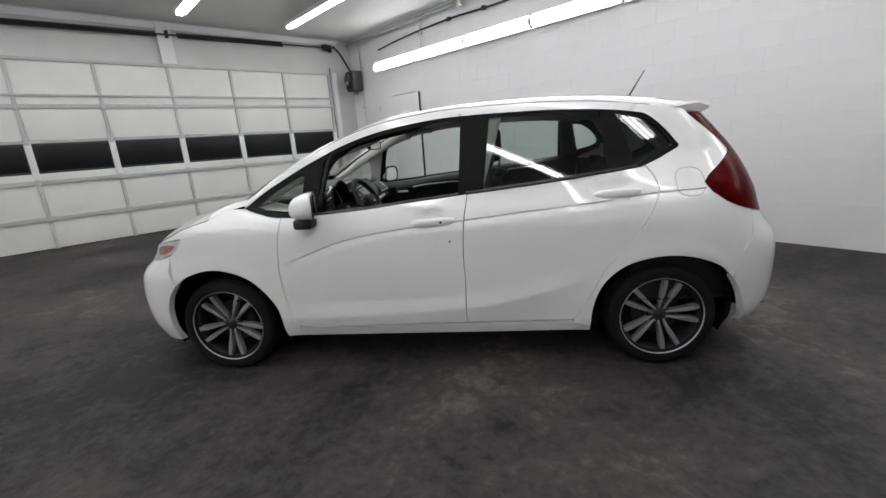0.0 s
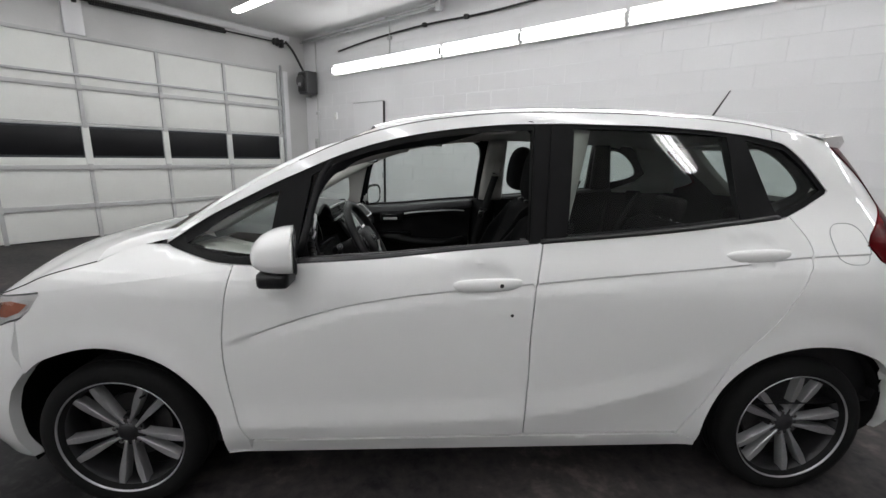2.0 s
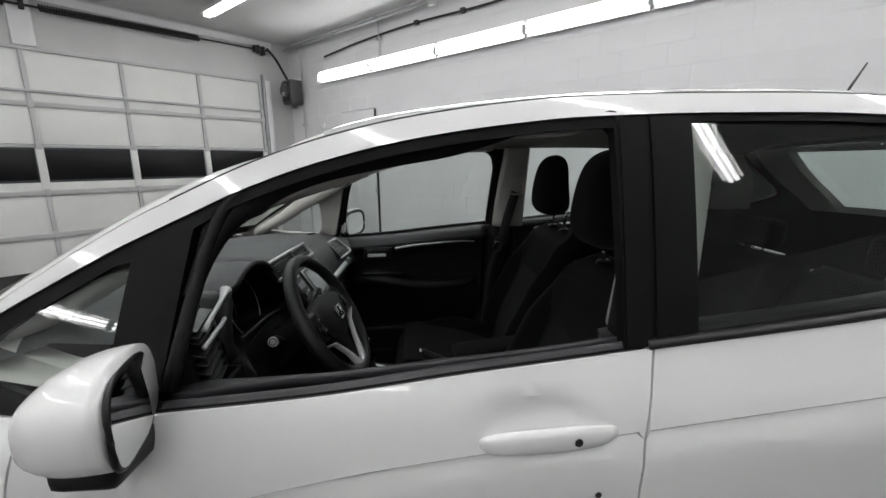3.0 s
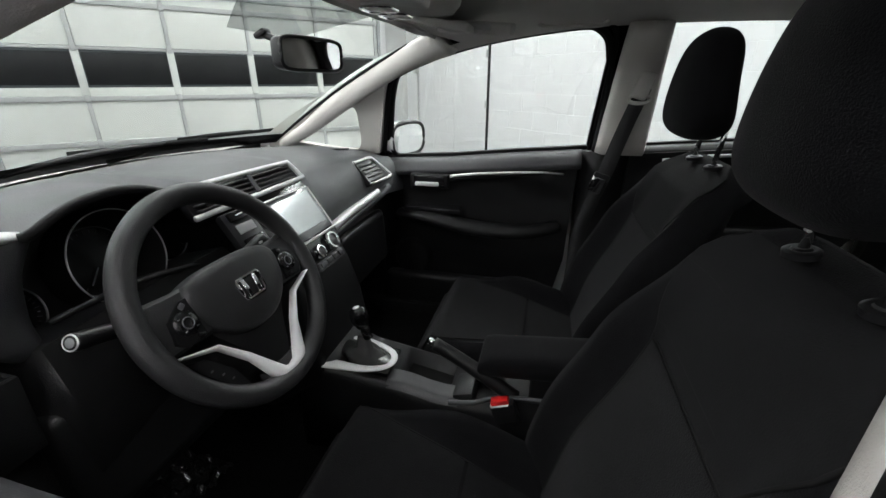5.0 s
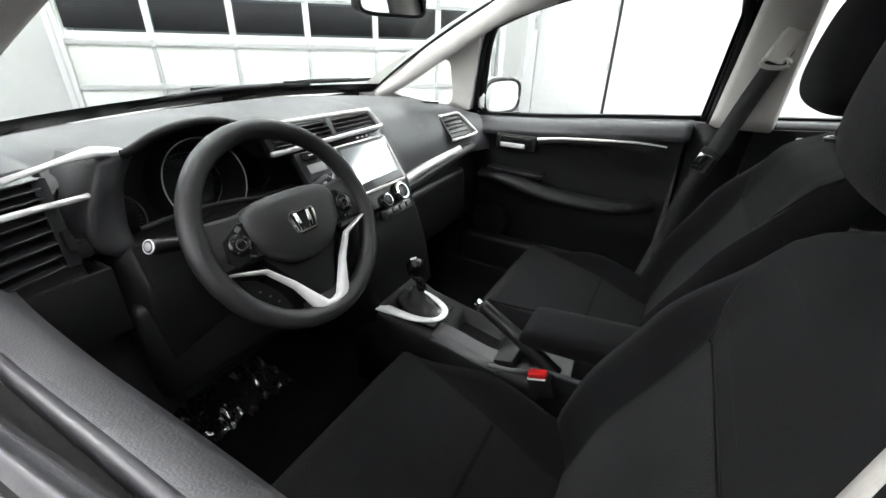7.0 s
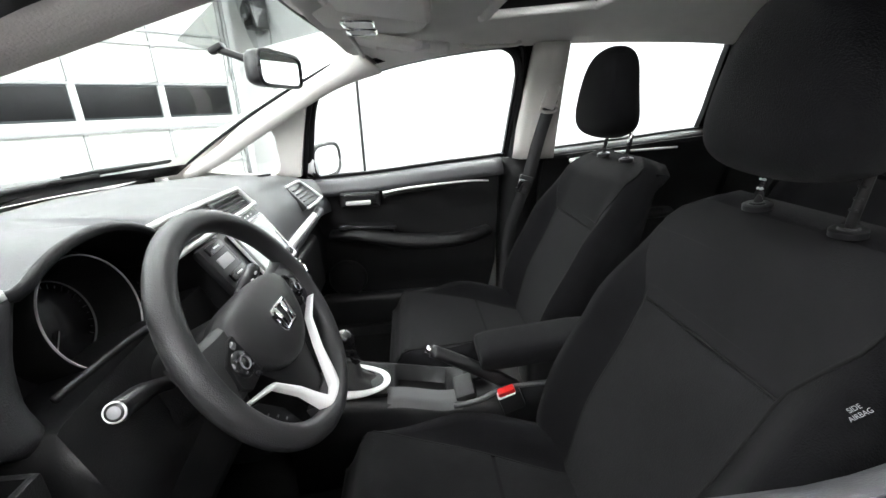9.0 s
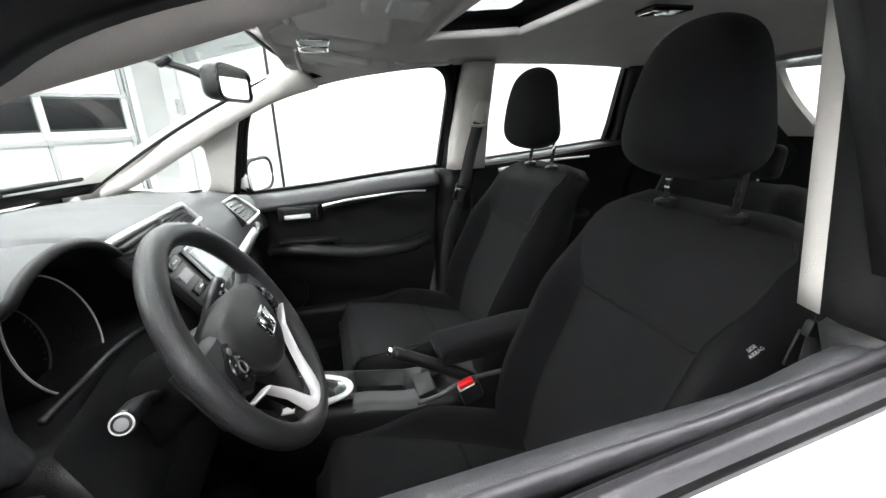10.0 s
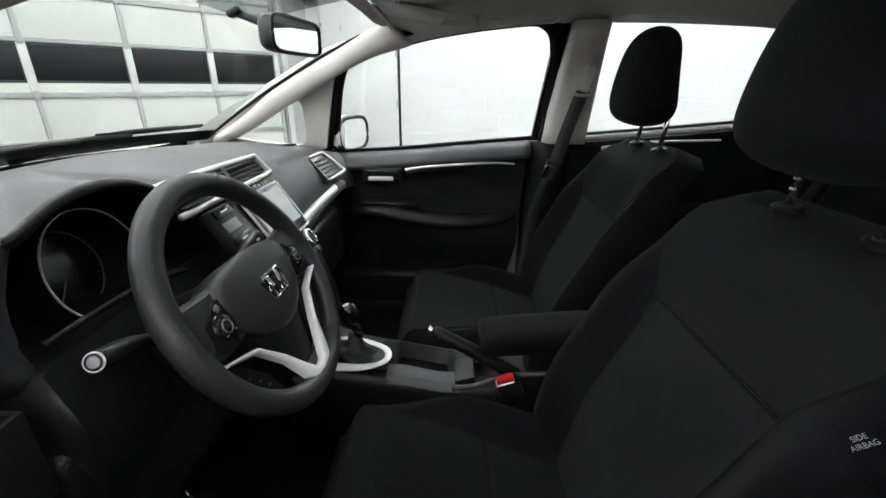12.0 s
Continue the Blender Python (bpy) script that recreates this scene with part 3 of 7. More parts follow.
def half(x, z):
    y = Z_HALF(z)
    if x < NOSE_X0:
        y *= math.sqrt(max(0.0, 1 - min(1.0, (NOSE_X0 - x) / NOSE_LEN(z)) ** 5))
    if x > TAIL_X0:
        y *= math.sqrt(max(0.0, 1 - min(1.0, (x - TAIL_X0) / TAIL_LEN(z)) ** 6))
    y *= 1 - 0.115 * ease((-0.45 - x) / 0.65) * ease((z - 0.9) / 0.14)
    y *= 1 - 0.085 * ease((x - 0.6) / 0.8) * ease((z - 0.95) / 0.25)
    d = z - CREASE(x)
    on = ease((x + 0.9) / 0.25) * ease((1.75 - x) / 0.4)
    y -= 0.008 * on * (max(0.0, 1 - d / 0.007) if d > 0 else max(0.0, 1 + d / 0.034))
    d = z - LOWLINE(x)
    on = ease((x + 0.95) / 0.15) * ease((0.98 - x) / 0.25)
    y += 0.012 * on * (max(0.0, 1 - d / 0.085) if d > 0 else max(0.0, 1 + d / 0.10))
    for hx, hz in GRIPS:
        e = ((x - hx) / 0.100) ** 2 + ((z - hz) / 0.048) ** 2
        if e < 1:
            y -= 0.020 * (1 - e) ** 0.6
    for ax in (-1.265, 1.28):
        r = math.hypot(x - ax, z - 0.305)
        if 0.34 < r < 0.45:
            y += 0.008 * (1 - abs(r - 0.39) / 0.06) if abs(r - 0.39) < 0.06 else 0
    return y


def side(s, inset=0.0):
    return lambda x, z: (x, s * (half(x, z) - inset), z)


def glazing(outline, s, inset):
    """A pane's even surface: straight along the car, gently curved in height, through its own rim."""
    rim = [(p[0], p[1]) for p in dense(outline, 0.05)]
    bow = 0.114
    k, *_ = np.linalg.lstsq(np.array([(1.0, x, z) for x, z in rim]), np.array([half(x, z) + bow * z * z for x, z in rim]), rcond=None)
    return lambda x, z: (x, s * (float(k[0] + k[1] * x + k[2] * z - bow * z * z) - inset), z)


def wrap(s, front, out=0.0):
    """Bumper coordinates: u from 0 at the middle of the face to 1 at the flank."""
    def lift(u, z):
        f = u * math.pi / 2
        if front:
            x = NOSE_X0 - (NOSE_LEN(z) + out) * math.cos(f) ** 0.4
        else:
            x = TAIL_X0 + (TAIL_LEN(z) + out) * math.cos(f) ** (1 / 3)
        return (x, s * (Z_HALF(z) + out) * math.sin(f) * (1 - (0.085 * ease((x - 0.6) / 0.8) * ease((z - 0.95) / 0.25) if not front else 0)), z)
    return lift


def u_of(x, z, front):
    q = (NOSE_X0 - x) / NOSE_LEN(z) if front else (x - TAIL_X0) / TAIL_LEN(z)
    q = min(1.0, max(0.0, q))
    return math.acos(q ** (2.5 if front else 3.0)) / (math.pi / 2)


DLO_TOP = [(-1.055, 1.0), (-0.94, 1.078), (-0.82, 1.142), (-0.68, 1.212), (-0.59, 1.252), (-0.46, 1.309), (-0.34, 1.35), (-0.19, 1.386), (0.0, 1.414), (0.16, 1.428), (0.4, 1.434), (0.6, 1.433), (0.81, 1.426), (1.02, 1.41), (1.14, 1.392)]
DLO_LOW = [(-1.055, 1.0), (-0.98, 0.980), (-0.83, 0.952), (-0.71, 0.948), (-0.57, 0.959), (-0.33, 0.974), (-0.09, 0.998), (0.16, 1.02), (0.24, 1.028), (0.41, 1.042), (0.66, 1.064), (0.91, 1.090), (1.12, 1.112)]
top_z = cubic([p[0] for p in DLO_TOP], [p[1] for p in DLO_TOP])
low_z = cubic([p[0] for p in DLO_LOW], [p[1] for p in DLO_LOW])
BAND = cubic([-1.055, -0.94, -0.8, -0.6, -0.3, 0.2, 0.9, 1.2, 1.45], [0.012, 0.022, 0.034, 0.042, 0.044, 0.044, 0.044, 0.046, 0.05])


def ditch_z(x):
    return (top_z(x) if x < 1.14 else 1.392 - 0.16 * (x - 1.14)) + BAND(x)


ROOF_MID = cubic([-0.42, -0.25, 0.0, 0.3, 0.6, 1.0, 1.3, 1.5, 1.62], [1.425, 1.468, 1.50, 1.523, 1.528, 1.517, 1.488, 1.448, 1.42])


def roof(x, y):
    ze = ditch_z(min(x, 1.45)) - 0.001
    ye = half(min(x, 1.45), ze) - 0.012
    q = min(1.0, abs(y) / ye)
    return ze + (ROOF_MID(x) - ze) * (1 - q ** 4.0)


HOOD_EDGE = cubic([-1.93, -1.75, -1.57, -1.41, -1.16, -0.93, -0.80], [0.70, 0.775, 0.835, 0.862, 0.893, 0.922, 0.936])
HOOD_LINE = cubic([-1.93, -1.75, -1.62, -1.53, -1.442, -1.39, -1.303, -1.223], [0.70, 0.775, 0.822, 0.852, 0.886, 0.910, 0.937, 0.958])
HOOD_MID = cubic([-2.02, -1.9, -1.75, -1.5, -1.3, -1.1], [0.72, 0.825, 0.893, 0.965, 1.0, 1.022])

FRONT_GAP = [(-0.80, 0.936), (-0.826, 0.82), (-0.846, 0.67), (-0.842, 0.53), (-0.822, 0.38), (-0.795, 0.30)]
MID_GAP = [(0.238, 1.026), (0.213, 0.88), (0.203, 0.70), (0.207, 0.54), (0.203, 0.38), (0.205, 0.302)]
REAR_GAP = [(1.165, 1.118), (1.205, 1.05), (1.208, 0.98), (1.15, 0.86), (1.07, 0.73), (0.955, 0.60), (0.885, 0.46), (0.80, 0.305)]
ARCH_F = [(-0.882, 0.235), (-0.892, 0.40), (-0.965, 0.535), (-1.075, 0.628), (-1.25, 0.672), (-1.42, 0.632), (-1.50, 0.575)]
ARCH_R = [(0.888, 0.235), (0.895, 0.38), (0.945, 0.515), (1.05, 0.612), (1.21, 0.657), (1.37, 0.652), (1.52, 0.60), (1.60, 0.525)]


LAMP_EDGE = [(1.66, 0.880), (1.60, 0.900), (1.54, 0.928), (1.475, 0.975), (1.441, 1.024), (1.475, 1.058), (1.55, 1.105), (1.625, 1.152), (1.636, 1.170), (1.612, 1.205), (1.552, 1.258), (1.462, 1.332), (1.418, 1.374)]


def shifted(pts, d):
    return [(x + d, z) for x, z in pts]


def build_body(car):
    g = 0.002
    for s, who in ((-1, "driver"), (1, "passenger")):
        up, back = side(s), side(s, 0.03)

        def skin(name, outline, label="", holes=(), step=0.022, parent=car, material=PAINT, d=0.0):
            return part(name, panel(outline, side(s, d), step, holes, side(s, d + 0.03), None, FOLDS), material, parent, label, 42)
        # front wing
        arch = curve(ARCH_F, 5)
        fender = [tuple(p) for p in curve([Vector(p).to_3d() for p in shifted(FRONT_GAP, -g)], 4)]
        fender = [p[:2] for p in fender] + [(-0.80, 0.235)] + [tuple(p) for p in arch] + [(-1.50, 0.70), (-1.50, 0.758), (-1.48, 0.769), (-1.442, 0.80), (-1.405, 0.848)] + [(x, HOOD_EDGE(x) + 0.001) for x in span(-1.40, -0.82, 12)]
        skin("front_wing", fender)
        cowl = [(x, HOOD_EDGE(x) + 0.0005) for x in span(-1.60, -0.80, 22)] + [(-0.805, 0.947)] + [(x, low_z(x) - 0.003) for x in span(-0.83, -1.05, 8)] + [(-1.12, 1.0), (-1.18, 0.984)] + [(x, HOOD_LINE(x) - 0.001) for x in span(-1.235, -1.58, 12)]
        skin("cowl_side", cowl)
        # doors
        mid = [tuple(p)[:2] for p in curve([Vector(p).to_3d() for p in MID_GAP], 4)]
        fr = [tuple(p)[:2] for p in curve([Vector(p).to_3d() for p in shifted(FRONT_GAP, g)], 4)]
        door = [(x, low_z(x) - 0.002) for x in span(-0.797, 0.23, 24)] + shifted(mid, -g) + fr[::-1]
        fdoor = skin("front_door", door)
        rg = [tuple(p)[:2] for p in curve([Vector(p).to_3d() for p in shifted(REAR_GAP, -g)], 4)]
        rdoor_o = [(x, low_z(x) - 0.002) for x in span(0.243, 1.14, 22)] + rg + shifted(mid, g)[::-1]
        rdoor = skin("rear_door", rdoor_o)
        # quarter panel
        rq = [tuple(p)[:2] for p in curve([Vector(p).to_3d() for p in shifted(REAR_GAP, g)], 4)]
        dlo_r = [tuple(p)[:2] for p in curve([Vector((1.142, 1.393, 0)), Vector((1.20, 1.375, 0)), Vector((1.275, 1.31, 0)), Vector((1.352, 1.212, 0))], 5)]
        arch_r = [tuple(p) for p in curve(ARCH_R, 5)]
        quarter = dlo_r + [(1.345, 1.198), (1.25, 1.152), (1.17, 1.121)] + rq + [(0.80, 0.235)] + arch_r + [(1.64, 0.66), (1.70, 0.80), (1.695, 0.868)] + [(x - 0.003, z) for x, z in LAMP_EDGE] + [(x, ditch_z(x) - 0.002) for x in span(1.41, 1.15, 8)]
        skin("quarter_panel", quarter)
        # white rail over the side windows
        rail = [(x, top_z(x) + 0.001) for x in span(-1.05, 1.14, 60)] + [(x, ditch_z(x) - 0.002) for x in span(1.145, -1.05, 60)]
        skin("roof_rail", rail, step=0.02)
        part("ditch_strip", tube([(x, s * (half(x, ditch_z(x)) - 0.004), ditch_z(x) - 0.001) for x in span(-0.60, 1.22, 60)], 0.003, 6), TRIMB, car, "thin black roof moulding")
        # sill
        sill = [(-0.882, 0.228), (0.888, 0.228), (0.882, 0.262), (0.79, 0.2935), (-0.78, 0.2925), (-0.80, 0.235), (-0.86, 0.235)]
        part("sill_panel", panel(sill, side(s, -0.003), 0.03, (), side(s, 0.06)), PAINT, car, "", 60)
        # window surround, panes and pillars
        frame_o = [(x, top_z(x) - 0.0005) for x in span(-1.05, 1.14, 50)] + dlo_r[1:] + [(1.345, 1.199), (1.25, 1.153), (1.165, 1.12)] + [(x, low_z(x) + 0.0005) for x in span(1.12, -1.03, 50)]
        q_hole = [(-0.985, 1.003), (-0.86, 1.09), (-0.70, 1.175), (-0.665, 1.185), (-0.70, 0.968), (-0.83, 0.968)]
        if s > 0:
            q_hole = [(-0.985, 1.003), (-0.86, 1.09), (-0.70, 1.178), (-0.640, 1.206), (-0.632, 1.19), (-0.652, 0.975), (-0.70, 0.968), (-0.83, 0.968)]
        corner = [(0.212, top_z(0.2) - 0.10), (0.208, top_z(0.2) - 0.065), (0.193, top_z(0.2) - 0.038), (0.165, top_z(0.16) - 0.024)] if s > 0 else [(0.215, top_z(0.2) - 0.022)]
        f_hole = [(x, low_z(x) + (0.016 if s > 0 else 0.002)) for x in span(-0.60, 0.19, 14)] + corner + [(x, top_z(x) - 0.022) for x in span(0.13 if s > 0 else 0.19, -0.50, 14)] + [(-0.555, top_z(-0.555) - 0.028)]
        r_hole = [(x, low_z(x) + 0.014) for x in span(0.325, 0.97, 10)] + [(0.955, top_z(0.95) - 0.016)] + [(x, top_z(x) - 0.016) for x in span(0.94, 0.37, 10)]
        c_hole = [(1.12, low_z(1.12) + 0.016), (1.25, 1.17), (1.325, 1.213), (1.262, 1.296), (1.19, 1.358), (1.03, 1.392)]
        part("window_surround", panel(frame_o, side(s, 0.006), 0.03, (q_hole, f_hole, r_hole, c_hole), side(s, 0.035)), DLOB, car, "satin black window surround", 60)
        part("quarter_pane", panel([(x, z) for x, z in q_hole], glazing(q_hole, s, 0.012), 0.05), GLASSC, car)
        part("rear_door_pane", panel(r_hole, glazing(r_hole, s, 0.012), 0.05), GLASST, rdoor, "dark tinted privacy glass")
        part("rear_quarter_pane", panel(c_hole, glazing(c_hole, s, 0.012), 0.05), GLASST, car, "dark tinted privacy glass")
        if s > 0:
            part("front_door_pane", panel(f_hole, glazing(f_hole, s, 0.018), 0.05), GLASSC, fdoor)
        # matt pillar covers beside the B post gap
        for x0, x1, xt0, xt1 in ((0.192, 0.236, 0.226, 0.277), (0.246, 0.318, 0.287, 0.362)):
            cov = [(x0, low_z(x0) + 0.004), (x1, low_z(x1) + 0.004), (xt1, top_z(0.3) - 0.004), (xt0, top_z(0.25) - 0.004)]
            part("pillar_cover", panel(cov, side(s, 0.001), 0.04, (), side(s, 0.02)), DLOB, car, "satin black pillar cover", 60)
        # belt moulding
        if s < 0:
            belt = loft([[(x, s * (half(x, low_z(x)) - o), low_z(x) + h) for o, h in ((0.036, -0.016), (0.034, 0.001), (0.030, 0.0035), (0.0235, 0.0055), (0.0215, 0.0100), (0.0185, 0.0100), (0.0165, 0.0055), (0.006, -0.001), (-0.0025, -0.007), (-0.0015, -0.0125), (0.010, -0.016))] for x in span(-0.60, 0.225, 40)])
            part("belt_moulding", belt, BELTG, fdoor, "dark grey ridged belt moulding", 40)
        belt = tube([(x, s * (half(x, low_z(x)) - 0.006), low_z(x) + 0.004) for x in span(0.23 if s < 0 else -0.60, 1.12, 40)], 0.0125, 10, flat=0.75)
        part("belt_moulding", belt, TRIMB, car, "black belt moulding", 60)
        # handles
        for x, z, dr in ((0.045, 0.892, fdoor), (1.005, 0.992, rdoor)):
            y = half(x, z)
            hp = [(x - 0.115, s * (half(x - 0.115, z) - 0.004), z - 0.008), (x - 0.085, s * (half(x - 0.12, z) + 0.002), z - 0.004), (x, s * (half(x - 0.12, z) + 0.004), z), (x + 0.08, s * (half(x + 0.12, z) + 0.003), z + 0.003), (x + 0.118, s * (half(x + 0.118, z) - 0.004), z + 0.006)]
            part("door_handle", tube(curve(hp, 6), lambda t: 0.011 + 0.0125 * math.sin(math.pi * t), 12, flat=0.45, up=(0, 1, 0)), PAINT, dr, "", 80)
        if s < 0:
            part("key_lock", lathe([(0, 0.004), (0.007, 0.004), (0.008, 0)], pose(0.092, -half(0.16, 0.893) - 0.010, 0.892, 90), 16), DARKST, fdoor, "dark key cylinder")
            part("chip", lathe([(0, 0.002), (0.005, 0.0015), (0.006, 0)], pose(0.134, -half(0.134, 0.784), 0.784, 90), 12), DARKST, fdoor, "small dark paint chip")
            fuel = [(1.372 + 0.072 * math.copysign(abs(math.cos(a)) ** 0.75, math.cos(a)), 1.03 + 0.068 * math.copysign(abs(math.sin(a)) ** 0.75, math.sin(a))) for a in span(0, math.tau * 35 / 36, 36)]
            part("flap_gap", tube([(x, s * (half(x, z) + 0.0002), z) for x, z in fuel], 0.0016, 6, True), STEELG, car, "thin shadow gap round the fuel flap")
        # mirror
        my, mw, mz, mh, mx = (0.915, 0.082, 1.015, 0.062, -0.567) if s < 0 else (0.885, 0.108, 1.030, 0.066, -0.525)
        m = part("side_mirror", mirror_cap(s, my, mw + 0.013, mz + 0.001, mh + (0.016 if s < 0 else 0.008), mh, mx - 0.133), PAINT, car, "white door mirror", 70)
        cap = bmesh.new()
        box((0.10, 0.11, 0.055), (-0.632, s * 0.875, 0.925), 0.02, 3, (0, 0, s * 12), cap)
        tube(curve([(-0.640, s * 0.86, 0.925), (-0.640, s * 0.80, 0.935), (-0.66, s * 0.775, 0.955)], 5), 0.026, 10, bm=cap, flat=0.7)
        part("mirror_foot", cap, TRIMB, m, "black mirror foot", 60)
        gl = [(math.cos(a), math.sin(a)) for a in span(0, math.tau * 31 / 32, 32)]
        ring = []
        for c, q in gl:
            ring.append((mx + 0.008 * c, s * (my + mw * math.copysign(abs(c) ** 0.6, c)), mz + mh * math.copysign(abs(q) ** 0.6, q)))
        face = bmesh.new()
        face.faces.new([face.verts.new(p) for p in ring])
        part("mirror_glass", face, MIRROR, m, "mirror glass")
        part("mirror_rim", tube([Vector(p) - Vector((0.004, 0, 0)) for p in ring], 0.0045 if s < 0 else 0.0095, 8, True), TRIMB, m, "", 60)
        pin = Vector((mx - 0.033 * (s < 0), s * my, 1.0))
        m.matrix_basis = Matrix.Translation(pin) @ pose(0, 0, 0, 0, 0, -15 if s > 0 else 12) @ Matrix.Translation(-pin)
        # lamps
        head = [(u_of(x, z, True), z) for x, z in [(-1.40, 0.852), (-1.44, 0.806), (-1.48, 0.775), (-1.565, 0.744), (-1.67, 0.722), (-1.80, 0.70)]] + [(u_of(x, HOOD_EDGE(x) - 0.006, True), HOOD_EDGE(x) - 0.006) for x in span(-1.83, -1.40, 12)]
        hl = part("headlight", panel(head, wrap(s, True, 0.0), 0.03, (), wrap(s, True, -0.04)), LAMPBOWL, car, "clear headlight with amber reflector", 60)
        part("lens", panel(head, wrap(s, True, 0.006), 0.03), GLASSL, hl, "", 60)
        amber = [(u_of(x, z, True), z) for x, z in [(-1.440, 0.822), (-1.475, 0.792), (-1.53, 0.770), (-1.585, 0.766), (-1.60, 0.790), (-1.57, 0.812), (-1.50, 0.828)]]
        part("amber_reflector", panel(amber, wrap(s, True, 0.003), 0.02), ORANGE, hl, "amber side reflector", 60)
        lowt = [(1.80, 0.842), (1.84, 0.93), (1.825, 1.02), (1.775, 1.10), (1.715, 1.165), (1.66, 1.215), (1.60, 1.27), (1.497, 1.375)] + LAMP_EDGE[::-1]
        tl = part("tail_light", panel(lowt, side(s, -0.006), 0.025, (), side(s, 0.04)), REDLENS, car, "red wraparound tail light", 60)
        part("lamp_back", panel(lowt, side(s, 0.050), 0.04), TRIMB, tl, "black lamp housing", 60)
        # bumpers, half each
        bump = [(0, 0.20), (0, 0.66)] + [(u_of(x, z, True), z) for x, z in [(-1.80, 0.695), (-1.67, 0.716), (-1.565, 0.738), (-1.503, 0.760), (-1.503, 0.58), (-1.565, 0.505), (-1.60, 0.42), (-1.61, 0.30), (-1.60, 0.20)]]
        part("front_bumper", panel(bump, wrap(s, True), 0.03, (), wrap(s, True, -0.03)), PAINT, car, "", 60)
        bump = [(0, 0.24), (0, 0.80)] + [(u_of(x, z, False), z) for x, z in [(1.80, 0.838), (1.70, 0.862), (1.703, 0.795), (1.643, 0.66), (1.607, 0.525), (1.665, 0.43), (1.70, 0.33), (1.715, 0.24)]]
        part("rear_bumper", panel(bump, wrap(s, False), 0.03, (), wrap(s, False, -0.03)), PAINT, car, "", 60)
        # wheel housings and mud flap
        for ax, r in ((-1.255, 0.378), (1.265, 0.372)):
            liner = sheet(lambda a, y: (ax + r * math.cos(a), s * min(y, half(ax + r * math.cos(a), max(0.2, 0.30 + r * math.sin(a))) - 0.02), 0.30 + r * math.sin(a)), span(-0.35, math.pi + 0.35, 30), [0.40, 0.5, 0.6, 0.7, 0.80, 0.835])
            part("wheel_liner", liner, RUBBER, car, "black wheel arch liner", 60)
            part("liner_back", lathe([(0, 0), (r, 0), (r, 0.01)], pose(ax, s * 0.42, 0.30, 90), 30), RUBBER, car, "", 60)
        part("sill_inner", box((1.9, 0.10, 0.14), (0.0, s * 0.70, 0.30), 0.01), RUBBER, car)


def mirror_cap(s, my, mw, mz, up, low, x0):
    rings = []
    for t in span(0.0, 1.0, 12):
        x = x0 + 0.128 * t
        k = math.sqrt(max(0.0, 1 - (1 - t) ** 2.4)) * 0.97 + 0.03
        ring = []
        for i in range(28):
            a = i * math.tau / 28
            c, q = math.cos(a), math.sin(a)
            ring.append((x, s * (my + mw * k * math.copysign(abs(c) ** 0.7, c)), mz + (up if q > 0 else low) * k * math.copysign(abs(q) ** 0.7, q) - 0.012 * (1 - t) ** 2))
        rings.append(ring)
    return loft(rings)


